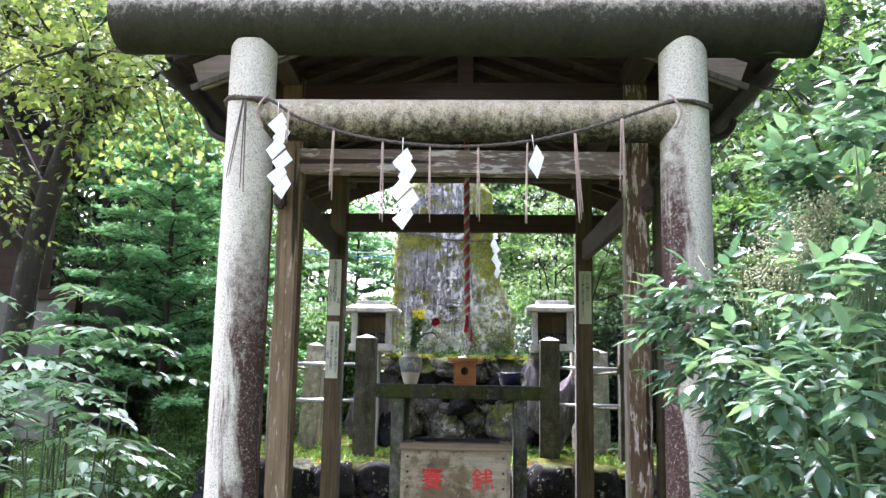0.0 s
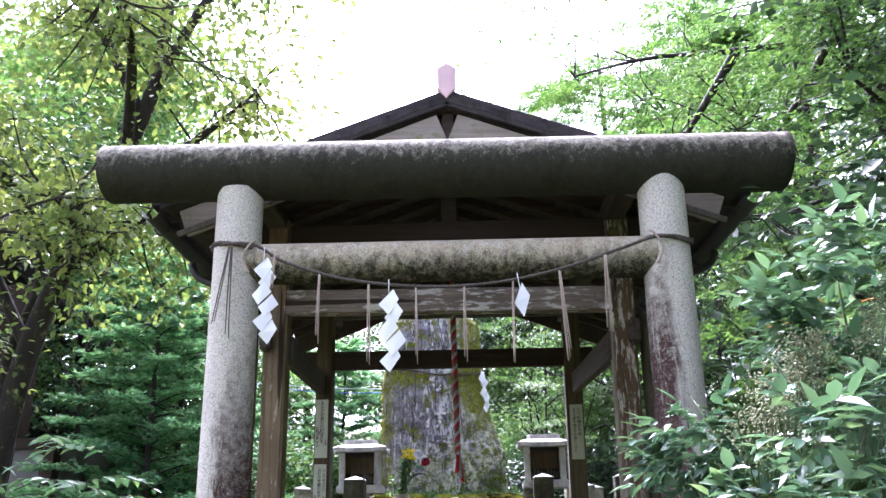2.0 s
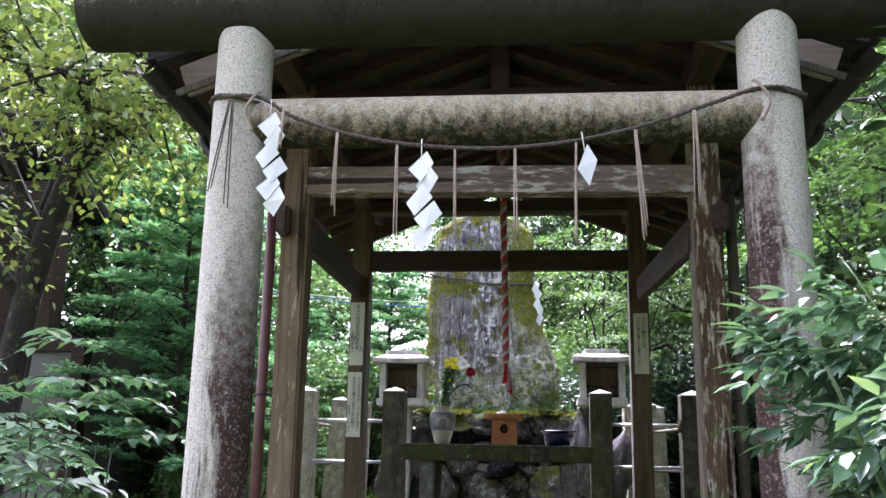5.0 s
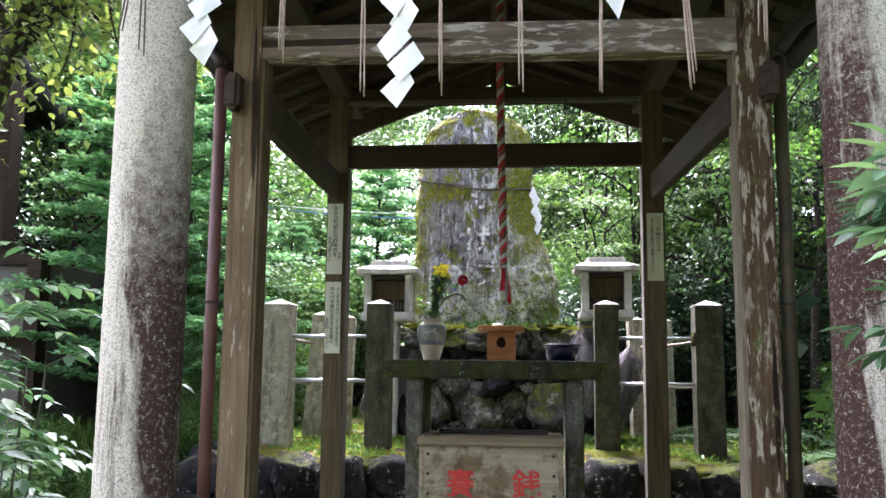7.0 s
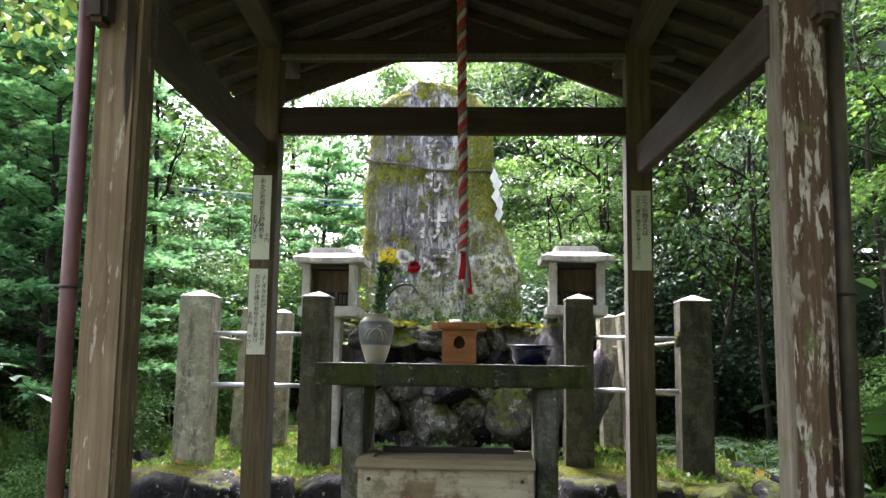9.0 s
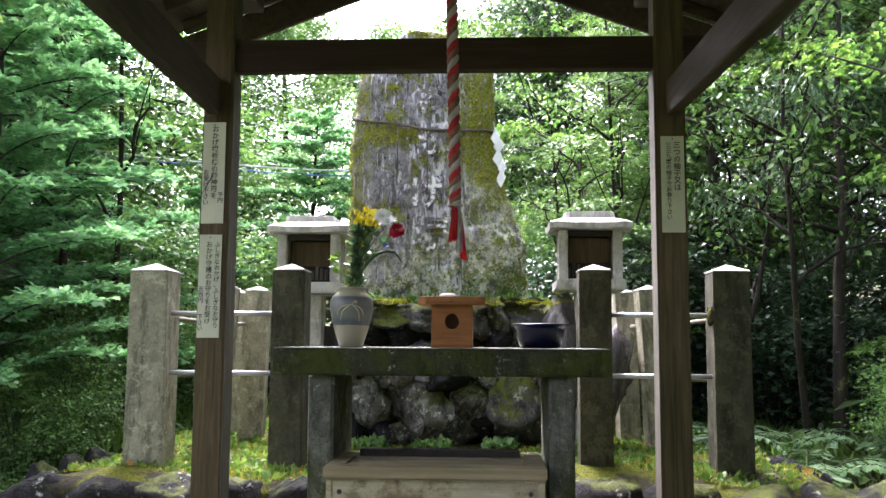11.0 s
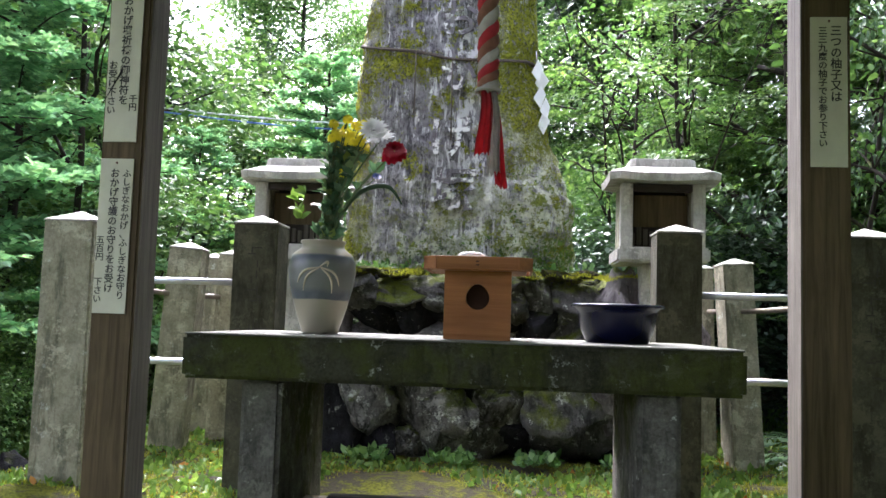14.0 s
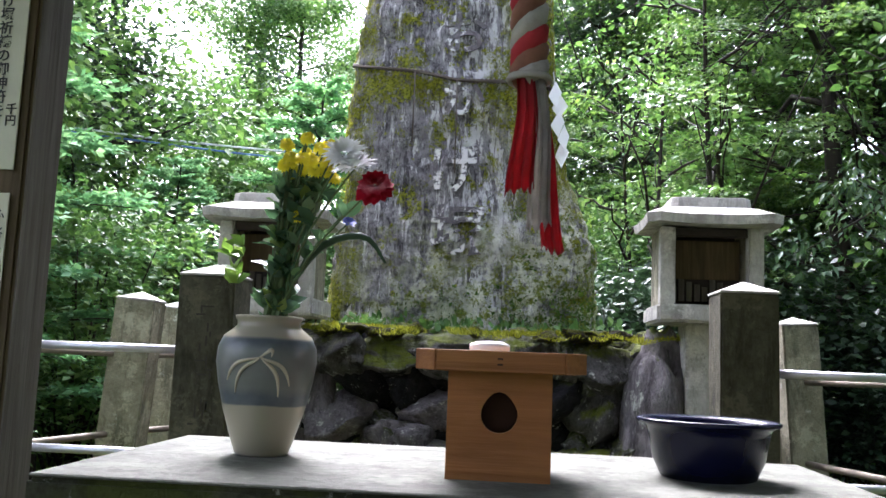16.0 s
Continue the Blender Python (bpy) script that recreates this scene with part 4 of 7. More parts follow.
def build_stele():
    ob = thing("stone_monument", "tall grey carved rock monument streaked with lichen and moss", "monument", (0, 8.02, 1.6))
    nz, na = 150, 170
    verts, faces = [], []
    for j in range(nz):
        z = 1.45 + (3.6 - 1.45) * (1 - (1 - j / (nz - 1)) ** 1.25)
        l, r = along(STELE_L, z), along(STELE_R, z)
        cx, hw = (l + r) / 2, (r - l) / 2
        hd = 0.3 * (1.0 - 0.25 * max(0, z - 3.0))
        for i in range(na):
            a = 2 * math.pi * i / na
            c, s = math.cos(a), math.sin(a)
            x = cx + hw * math.copysign(abs(c) ** (2 / 2.6), c)
            y = 8.02 + hd * math.copysign(abs(s) ** (2 / 2.4), s)
            p = Vector((x, y, z))
            k = 0.035 * noise.noise(p * 2.2) + 0.026 * noise.noise(p * 7) + 0.016 * noise.noise(p * 17) + 0.008 * noise.noise(p * 40)
            k += 0.02 * max(0, noise.noise(Vector((x * 7, y * 7, z * 1.6)) + Vector((5, 5, 5))))
            out = Vector((c, s, 0.1))
            verts.append(tuple(p + out * k - Vector((0, 8.02, 1.6))))
    for j in range(nz - 1):
        for i in range(na):
            faces.append((j * na + i, j * na + (i + 1) % na, (j + 1) * na + (i + 1) % na, (j + 1) * na + i))
    faces.append(tuple(range((nz - 1) * na, nz * na)))
    part("rock", link_mesh("rock", verts, faces, M_STELE, True), None, ob)
    lich = carved_material()
    for ch, x, z, size in CARVED:
        for dx, dz, mt, d in ((0.0, 0.0, lich, -0.008),):
            me = letters(ch, size, mt, "carved_sign", 0.006)
            for v in me.vertices:
                px, pz = x + v.co.x + dx, z + v.co.y + dz
                v.co = Vector((px, stele_front(px, pz) - 0.012 + d - v.co.z, pz)) - Vector((0, 8.02, 1.6))
            part("carved_sign", me, None, ob, "chiselled sign with whitish lichened strokes" if mt is lich else "")
    cord = smooth_line([(x, stele_front(x, z) - 0.03, z) for x, z in ((-0.78, 2.97), (-0.6, 2.9), (-0.4, 2.87), (-0.2, 2.83), (0.0, 2.83), (0.2, 2.85), (0.27, 2.85))], 60)
    rp = thing("monument_rope", "thin dark weathered straw rope tied round the monument", "rope")
    part("strand", tubes("strand", [(s, 0.008) for s in twisted(cord, 0.013, 2, 28)], M_STRAW, 6), None, rp)
    part("strand", tubes("strand", [([(-0.42, 7.66, 2.86), (-0.42, 7.655, 2.5)], 0.004), ([(-0.21, 7.66, 2.82), (-0.205, 7.655, 2.35)], 0.004)], M_STRAW, 5), None, rp)


build_stele()


# ---- sacred gate ----
def build_torii():
    ob = thing("torii_gate", "weathered concrete torii gate with round posts, stained brown and lichened", "torii gate", (0.13, 2.27, 0))
    for x, flip in ((-0.953, 1), (0.997, -1)):
        n, k = 44, 48
        verts = []
        for j in range(n):
            z = 2.86 * j / (n - 1) - 0.05
            r = 0.112 - 0.006 * z / 2.8
            for i in range(k):
                a = 2 * math.pi * i / k
                verts.append((flip * r * math.cos(a), r * math.sin(a), z))
        faces = [((j * k + i), (j * k + (i + 1) % k), ((j + 1) * k + (i + 1) % k), ((j + 1) * k + i))[::flip] for j in range(n - 1) for i in range(k)]
        p = part("post", link_mesh("post", verts, faces, M_POST_LOW if flip == 1 else M_POST, True), None, ob, "round granite-chip post with a brown stain down its inner side")
        p.matrix_local = pose(x, 0, 0)
        if flip == -1:
            for v in p.data.vertices:
                v.co.x = -v.co.x
            p.data.flip_normals()
            p.matrix_local = pose(x, 0, 0, 0, 0, 180)
    def log(x0, x1, r, slant, bulge=0.0, mat=M_BEAM):
        n, k = 60, 48
        verts = []
        for j in range(n):
            f = j / (n - 1)
            for i in range(k):
                a = 2 * math.pi * i / k
                y, z = r * math.cos(a), r * math.sin(a)
                x = x0 + (x1 - x0) * f + slant * z * (2 * f - 1)
                verts.append((x, y, z + bulge * (2 * f - 1) ** 2))
        faces = [(j * k + i, (j + 1) * k + i, (j + 1) * k + (i + 1) % k, j * k + (i + 1) % k) for j in range(n - 1) for i in range(k)]
        faces += [tuple(range(k)), tuple((n - 1) * k + i for i in range(k))[::-1]]
        me = link_mesh("log", verts, faces, mat, True)
        for p in me.polygons[-2:]:
            p.use_smooth = False
        bv = bmesh.new()
        bv.from_mesh(me)
        rims = [e for e in bv.edges if len(e.link_faces) == 2 and any(len(f.verts) > 4 for f in e.link_faces)]
        bmesh.ops.bevel(bv, geom=rims, offset=0.012, segments=2, affect="EDGES")
        bmesh.ops.recalc_face_normals(bv, faces=bv.faces)
        bv.to_mesh(me)
        bv.free()
        return me
    k = part("top_beam", log(-1.61, 1.585, 0.138, 0.12), None, ob, "thick round top beam, mossy above, painted shade and algal black below")
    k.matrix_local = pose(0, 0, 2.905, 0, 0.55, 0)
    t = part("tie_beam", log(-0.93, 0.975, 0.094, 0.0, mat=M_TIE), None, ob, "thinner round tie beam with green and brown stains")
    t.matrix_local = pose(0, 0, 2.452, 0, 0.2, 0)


build_torii()


def build_sacred_rope():
    rp = thing("straw_rope", "thin twisted straw rope with tassels slung between gate posts", "straw rope")
    sag = smooth_line([(-0.94, 2.24, 2.535), (-0.83, 2.145, 2.52), (-0.7, 2.12, 2.5), (-0.564, 2.115, 2.418), (-0.325, 2.11, 2.339), (-0.078, 2.11, 2.3), (0.167, 2.11, 2.289), (0.411, 2.11, 2.309), (0.656, 2.11, 2.361), (0.905, 2.115, 2.444), (1.03, 2.125, 2.49), (1.13, 2.145, 2.505), (1.24, 2.23, 2.51)], 180)
    part("cord", tubes("cord", [(s, 0.0055) for s in twisted(sag, 0.0085, 2, 62)], M_STRAW, 6), None, rp)
    for cx, z in ((-0.823, 2.525), (1.127, 2.505)):
        ring = [(cx + 0.113 * math.cos(a), 2.27 + 0.113 * math.sin(a), z + 0.012 * math.sin(a * 2)) for a in np.linspace(0, 2 * math.pi, 60)]
        part("loop", tubes("loop", [(s, 0.006) for s in twisted(ring, 0.009, 2, 20)], M_STRAW, 6), None, rp)
    rng = random.Random(3)
    for x, z0, x1, z1, n in ((-0.82, 2.5, -0.87, 2.12, 2), (-0.81, 2.5, -0.806, 2.08, 2), (-0.61, 2.45, -0.615, 2.27, 3), (-0.41, 2.36, -0.415, 2.04, 3), (-0.195, 2.315, -0.196, 1.94, 2), (0.01, 2.295, 0.01, 1.945, 3), (0.22, 2.293, 0.223, 1.93, 2), (0.432, 2.312, 0.432, 1.95, 2), (0.63, 2.355, 0.654, 1.955, 4), (0.83, 2.42, 0.829, 2.047, 4)):
        fib = []
        y = 2.11 if x > -0.7 else 2.13
        for k in range(n):
            e = rng.uniform(-0.012, 0.012)
            fib.append((smooth_line([(x + e * 0.3, y, z0), (x + (x1 - x) * 0.5 + e * 0.8, y - 0.006 - rng.uniform(0, 0.006), (z0 + z1) / 2), (x1 + e, y - rng.uniform(0, 0.01), z1 + rng.uniform(0, 0.05))], 8), np.linspace(0.0035, 0.0022, 8)))
        part("tassel", tubes("tassel", fib, M_TASSEL if x > -0.7 else M_STRAW, 5), None, rp)
    for x, s in ((-0.7, -1), (1.03, 1)):
        hook = smooth_line([(x, 2.11, 2.52), (x + 0.02 * s, 2.1, 2.5), (x + 0.05 * s, 2.1, 2.44), (x + 0.02 * s, 2.1, 2.37)], 12)
        part("frayed_end", tubes("frayed_end", [(hook, 0.006)], M_TASSEL, 6), None, rp)


build_sacred_rope()


def paper_streamer(at, folds, w, h, label, rz=0, tilt=0, first=1):
    """Zigzag strip of folded white paper hung on a thread."""
    ob = thing("paper_streamer", label, "paper streamer", at, 0, "paper streamers")
    ob.matrix_world = pose(*at, 0, tilt, rz)
    s, x, z = first, 0.0, 0.0
    for k in range(folds):
        bm = bmesh.new()
        quad = [(x + 0.2 * w, z + 0.02 * h), (x + 0.56 * w, z - 0.4 * h), (x - 0.06 * w, z - h), (x - 0.5 * w, z - 0.58 * h)]
        y = 0.006 * (k % 2)
        lo = [bm.verts.new((px + 0.004 * math.sin(40 * pz + k), y + 0.02 * math.sin(3 * pz / h + px * 30), pz)) for px, pz in quad]
        hi = [bm.verts.new((v.co.x, v.co.y + 0.0015, v.co.z)) for v in lo]
        bm.faces.new(lo)
        bm.faces.new(hi[::-1])
        for i in range(4):
            bm.faces.new((lo[i], hi[i], hi[(i + 1) % 4], lo[(i + 1) % 4]))
        bmesh.ops.recalc_face_normals(bm, faces=bm.faces)
        part("paper_fold", bm, M_PAPER, ob)
        z -= h * (0.5 if k % 2 == 0 else 0.6)
        x += (0.2 + 0.1 * (k % 3)) * w * s
        s = -s
    part("thread", tubes("thread", [([(0, 0.003, -0.02), (0, 0.003, 0.015), (0, 0.003, 0.045)], 0.002)], M_PAPER, 6), None, ob)
    return ob


paper_streamer((-0.655, 2.1, 2.44), 6, 0.078, 0.104, "white zigzag paper streamer hanging by the gate post", 8, 0)
paper_streamer((-0.105, 2.1, 2.28), 5, 0.085, 0.112, "white zigzag paper streamer hanging from the straw rope", -6, 0)
paper_streamer((0.455, 2.1, 2.295), 1, 0.075, 0.15, "short torn white paper streamer on the straw rope", 12, -8)
paper_streamer((0.275, 7.84, 2.88), 5, 0.1, 0.14, "white paper streamer hanging beside the mossy monument", 40, -8)


# ---- pavilion ----
def build_pavilion():
    ob = thing("pavilion", "open timber pavilion with a dark gabled roof on weathered posts", "pavilion")
    FL, FR, RL, RR = (-0.82, 3.115), (1.043, 3.115), (-0.923, 5.16), (0.975, 5.16)
    part("post", box(FL[0] - 0.061, FL[0] + 0.061, 3.05, 3.18, 0.06, 2.95, 0.012, 2, 0.003), M_PILLAR, ob, "brown timber post with pale flaked streaks")
    part("post", box(FR[0] - 0.064, FR[0] + 0.064, 3.05, 3.18, 0.06, 2.95, 0.012, 2, 0.003), M_PILLAR_R, ob, "timber post peeling in long pale flakes")
    for x in (RL[0], RR[0]):
        part("post", box(x - 0.061, x + 0.061, 5.1, 5.22, 0.06, 2.95, 0.006), M_REAR, ob)
        inner = x + 0.0635 if x < 0 else x - 0.0635
        # thin pale sheet over the post's inner side paints the light on it
        part("facing_strip", box(inner - 0.0025, inner + 0.0025, 5.105, 5.215, 0.08, 2.44, 0.001, 1), M_SIDE, ob, "inner face of the post with its light painted in grey")
    for (x, y) in (FL, FR, RL, RR):
        part("base_stone", box(x - 0.13, x + 0.13, y - 0.13, y + 0.13, -0.05, 0.065, 0.015, 2, 0.006), M_FENCE, ob)
    # front frame
    part("front_beam", beam((FL[0] - 0.02, 3.1, 2.478), (FR[0] + 0.02, 3.1, 2.462), 0.09, 0.13), M_XBEAM, ob, "front crossbeam of bleached wood with flaking pale patches")
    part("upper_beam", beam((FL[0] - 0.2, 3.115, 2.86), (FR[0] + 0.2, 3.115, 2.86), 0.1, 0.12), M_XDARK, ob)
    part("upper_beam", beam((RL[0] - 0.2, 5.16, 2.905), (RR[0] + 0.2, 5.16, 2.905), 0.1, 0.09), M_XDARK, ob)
    part("beam_facing", box(-0.862, 0.914, 5.1, 5.12, 2.845, 2.872, 0.003, 1), M_SIDE, ob, "pale lower edge of the rear upper beam")
    part("rear_beam", beam((RL[0] - 0.16, 5.16, 2.528), (RR[0] + 0.16, 5.16, 2.528), 0.06, 0.14), M_XDARK, ob)
    # side ties
    part("side_tie", beam((-0.765, 3.12, 2.225), (-0.945, 5.15, 2.345), 0.05, 0.155), M_YDARK, ob, "side tie timber")
    part("side_tie", beam((0.99, 3.12, 2.215), (0.985, 5.12, 2.32), 0.05, 0.15), M_YDARK, ob, "side tie timber")
    for x, s in ((-0.86, -1), (1.09, 1)):
        part("tie_nose", box(x - 0.03, x + 0.03, 2.98, 3.06, 2.2, 2.34, 0.015, 2), M_YDARK, ob, "rounded projecting end of the side tie")
    # wall plates and purlins
    for xa, xb in ((FL[0], RL[0]), (FR[0], RR[0])):
        part("wall_plate", beam((xa, 2.62, 2.955), (xb, 5.6, 2.955), 0.11, 0.11), M_YDARK, ob)
    # roof: ridge at x 0.14 in front, 0.06 behind
    def ridge(y):
        return 0.14 + (y - 2.58) * -0.03
    Y0, Y1, ZR, SL, HALF = 2.55, 5.75, 3.36, 0.362, 1.43
    def under(x, y, lift=0.0):
        return ZR - abs(x - ridge(y)) * SL + lift
    part("ridge_beam", beam((ridge(Y0) , Y0 + 0.06, 3.28), (ridge(Y1), Y1 - 0.06, 3.28), 0.09, 0.12), M_YDARK, ob)
    for y in (3.115, 5.16):
        part("king_post", box(ridge(y) - 0.045, ridge(y) + 0.045, y - 0.04, y + 0.04, 2.9, 3.26, 0.006, 1), M_XDARK, ob)
    part("gable_strut", box(ridge(Y0) - 0.05, ridge(Y0) + 0.05, Y0 + 0.03, Y0 + 0.07, 3.06, 3.36, 0.02, 2), M_XDARK, ob, "dark carved strut under the gable peak")
    n = 12
    for k in range(n):
        y = Y0 + 0.1 + (Y1 - Y0 - 0.2) * k / (n - 1)
        for s in (-1, 1):
            a = (ridge(y) + 0.02 * s, y, under(ridge(y), y) - 0.035)
            e = ridge(y) + s * (HALF - 0.1)
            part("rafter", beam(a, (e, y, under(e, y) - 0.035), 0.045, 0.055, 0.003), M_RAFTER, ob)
    for s in (-1, 1):
        m = 9
        for k in range(m):
            f0, f1 = HALF * k / m, HALF * (k + 1) / m - 0.004
            bm = bmesh.new()
            vs = []
            for y in (Y0, Y1):
                for f in (f0, f1):
                    for dz in (0.0, 0.018):
                        x = ridge(y) + s * f
                        vs.append(bm.verts.new((x, y, under(x, y) + dz + 0.002 * (k % 2))))
            a = vs
            for q in ((0, 2, 3, 1), (4, 5, 7, 6), (0, 1, 5, 4), (2, 6, 7, 3), (1, 3, 7, 5), (0, 4, 6, 2)):
                bm.faces.new([a[i] for i in q])
            bmesh.ops.recalc_face_normals(bm, faces=bm.faces)
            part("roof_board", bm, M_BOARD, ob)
        bm = bmesh.new()
        rows = 16
        grid = []
        for y in np.linspace(Y0 - 0.03, Y1 + 0.03, 24):
            row = []
            for k in range(rows + 1):
                f = (HALF + 0.06) * k / rows
                x = ridge(y) + s * f
                lip = 0.0 if k % 2 else 0.012
                row.append((x, y, under(x, y) + 0.06 + lip * (k > 0) + 0.004 * noise.noise(Vector((x * 5, y * 5, 0)))))
            grid.append(row)
        top = [[bm.verts.new(p) for p in row] for row in grid]
        bot = [[bm.verts.new((p[0], p[1], p[2] - 0.04)) for p in row] for row in grid]
        for a, b in ((top, 1), (bot, -1)):
            for j in range(len(a) - 1):
                for i in range(rows):
                    bm.faces.new((a[j][i], a[j][i + 1], a[j + 1][i + 1], a[j + 1][i])[::b])
        edge = [(0, i) for i in range(rows + 1)] + [(j, rows) for j in range(1, 24)] + [(23, i) for i in range(rows - 1, -1, -1)] + [(j, 0) for j in range(22, 0, -1)]
        for q in range(len(edge)):
            (j0, i0), (j1, i1) = edge[q], edge[(q + 1) % len(edge)]
            bm.faces.new((top[j0][i0], bot[j0][i0], bot[j1][i1], top[j1][i1]))
        bmesh.ops.recalc_face_normals(bm, faces=bm.faces)
        part("roof_slope", bm, M_ROOF, ob, "dark weathered roof covering")
        for y, mt in ((Y0 + 0.01, M_BARGE), (Y1 - 0.01, M_YDARK)):
            x0, x1 = ridge(y) + s * 0.03, ridge(y) + s * (HALF - 0.1)
            part("bargeboard", beam((x0, y, under(x0, y) - 0.095), (x1, y, under(x1, y) - 0.115), 0.028, 0.14, 0.003), mt, ob, "pale weathered bargeboard" if y < 3 else "")
            part("fascia", beam((ridge(y), y - 0.012, under(ridge(y), y) + 0.045), (ridge(y) + s * (HALF + 0.03), y - 0.012, under(ridge(y) + s * (HALF + 0.03), y) + 0.045), 0.05, 0.085, 0.004), M_ROOF, ob, "dark roof edge")
            x2 = ridge(y) + s * (HALF - 0.6)
            if y < 3:
                part("barge_batten", beam((x2, y - 0.022, under(x2, y) - 0.16), (x1 + s * 0.02, y - 0.022, under(x1 + s * 0.02, y) - 0.168), 0.016, 0.03, 0.002), M_SIDE, ob)
        # eaves gutter on brackets
        xe = HALF + 0.05
        arc = [(0.045 * math.cos(a), 0.045 * math.sin(a)) for a in np.linspace(math.pi, 2 * math.pi, 9)]
        verts, faces = [], []
        for y in np.linspace(Y0 - 0.06, Y1 + 0.02, 8):
            cx, cz = ridge(y) + s * xe, under(ridge(y) + s * xe, y) - 0.01 - 0.02 * (y - Y0) / 3
            for rr in (1.0, 0.93):
                verts += [(cx + dx * rr, y, cz + dz * rr) for dx, dz in arc]
        for j in range(7):
            for i in range(8):
                b0, b1 = j * 18, (j + 1) * 18
                faces.append((b0 + i, b0 + i + 1, b1 + i + 1, b1 + i))
                faces.append((b0 + 9 + i, b1 + 9 + i, b1 + 10 + i, b0 + 10 + i))
        part("gutter", link_mesh("gutter", verts, faces, M_GUTTER, True), None, ob, "dark half-round eaves gutter")
        for y in (2.7, 3.5, 4.3, 5.1):
            cx, cz = ridge(y) + s * xe, under(ridge(y) + s * xe, y) - 0.02
            hook = [(cx + 0.05 * math.cos(a), y, cz + 0.05 * math.sin(a)) for a in np.linspace(math.pi * (1 if s > 0 else 2), math.pi * (2 if s > 0 else 1), 9)]
            part("gutter_bracket", tubes("gutter_bracket", [(hook + [(cx - s * 0.16, y, cz + 0.05)], 0.006)], M_GUTTER, 5), None, ob)
        # sloping leader from the gutter to the downpipe
        px = -0.955 if s < 0 else 1.16
        part("leader_pipe", tubes("leader_pipe", [(smooth_line([(ridge(3.2) + s * xe, 3.2, 2.75), (ridge(3.2) + s * (xe - 0.06), 3.2, 2.66), (px + s * 0.12, 3.16, 2.56), (px, 3.14, 2.42)], 14), 0.022)], M_GUTTER, 10), None, ob)
        pipe = part("downpipe", tubes("downpipe", [([(px, 3.14, 2.4), (px, 3.14, 1.4), (px, 3.14, 0.02)], 0.024)], M_PIPE if s < 0 else M_PIPE_OLD, 14), None, ob, "brown painted drainpipe strapped beside the post")
        part("pipe_clip", tubes("pipe_clip", [([(px + 0.027 * math.cos(a), 3.14 + 0.027 * math.sin(a), 1.49) for a in np.linspace(0, 2 * math.pi, 17)], 0.005), ([(px, 3.14, 1.49), (px - s * 0.1, 3.12, 1.49)], 0.004)], M_GUTTER, 6), None, pipe)
    # ridge end ornament
    bm = bmesh.new()
    x = ridge(Y0)
    out = [(-0.045, 3.45), (0, 3.395), (0.045, 3.45), (0.046, 3.5), (0.049, 3.57), (0.0, 3.6), (-0.049, 3.57), (-0.046, 3.5)]
    a = [bm.verts.new((x + px, Y0 - 0.04, pz)) for px, pz in out]
    b = [bm.verts.new((x + px, Y0 + 0.02, pz)) for px, pz in out]
    bm.faces.new(a)
    bm.faces.new(b[::-1])
    for i in range(len(out)):
        bm.faces.new((a[i], b[i], b[(i + 1) % len(out)], a[(i + 1) % len(out)]))
    bmesh.ops.recalc_face_normals(bm, faces=bm.faces)
    bmesh.ops.bevel(bm, geom=bm.edges[:], offset=0.004, segments=1, affect="EDGES")
    part("ridge_end", bm, M_PINK, ob, "pinkish ridge end plate standing at the gable peak")
    part("ridge_cap", beam((x, Y0 + 0.02, 3.47), (ridge(Y1), Y1 + 0.02, 3.47), 0.085, 0.13, 0.02), M_ROOF, ob)
    # hook on the left rear post
    part("hook", tubes("hook", [([(-1.05 + 0.025 * math.cos(a), 5.02, 2.27 + 0.025 * math.sin(a)) for a in np.linspace(0.5, 5.2, 12)], 0.004)], M_GUTTER, 5), None, ob)


build_pavilion()


def notice(x, z0, z1, cols, label):
    """Handwritten paper slip pinned to a post; cols: (text, x offset, top, size)."""
    ob = thing("paper_notice", label, "notice", (x, 5.096, z0), 0, "notices on the posts")
    h = z1 - z0
    part("sheet", box(-0.047, 0.047, -0.003, 0.001, 0, h, 0.0008, 1), M_NOTICE, ob)
    part("pin", lathe([(0.0005, 0.0), (0.003, 0.0), (0.003, 0.003), (0.0005, 0.003)], 8), M_PIPE, ob).matrix_local = pose(0, -0.004, h - 0.012, 90, 0, 0)
    for text, dx, top, size in cols:
        z = top
        for ch in text:
            if ch == "|":
                p = part("writing", box(-size * 0.3, size * 0.3, -0.0045, -0.003, -size * 0.3, size * 0.3, 0), M_INK, ob)
                p.matrix_local = pose(dx, 0, z, 0, 0, 0)
            else:
                p = part("writing", letters(ch, size, M_INK, "writing", 0.0004), None, ob)
                p.matrix_local = pose(dx, -0.0042, z, 90, 0, 0)
            z -= size * 0.98
    return ob


notice(-0.929, 1.795, 2.226, [("おかげ塚祈祷の御神符を", 0.004, 0.4, 0.029), ("お受け下さい", -0.03, 0.215, 0.026), ("千円", 0.032, 0.12, 0.024)], "yellowed paper slip with brushed black writing pinned to a post")
notice(-0.931, 1.32, 1.748, [("ふしぎなおかげ、ふしぎなお守り", 0.03, 0.385, 0.0245), ("おかげ守護のお守りをお受け", -0.004, 0.385, 0.027), ("五百円", -0.034, 0.2, 0.024), ("下さい", -0.034, 0.085, 0.024)], "lower yellowed paper slip with close brushed writing on a post")
notice(0.978, 1.757, 2.156, [("三つの柚子又は", 0.018, 0.36, 0.03), ("三三九度の柚子でお参り下さい", -0.016, 0.36, 0.0235)], "single yellowed paper slip with brushed writing on a post")


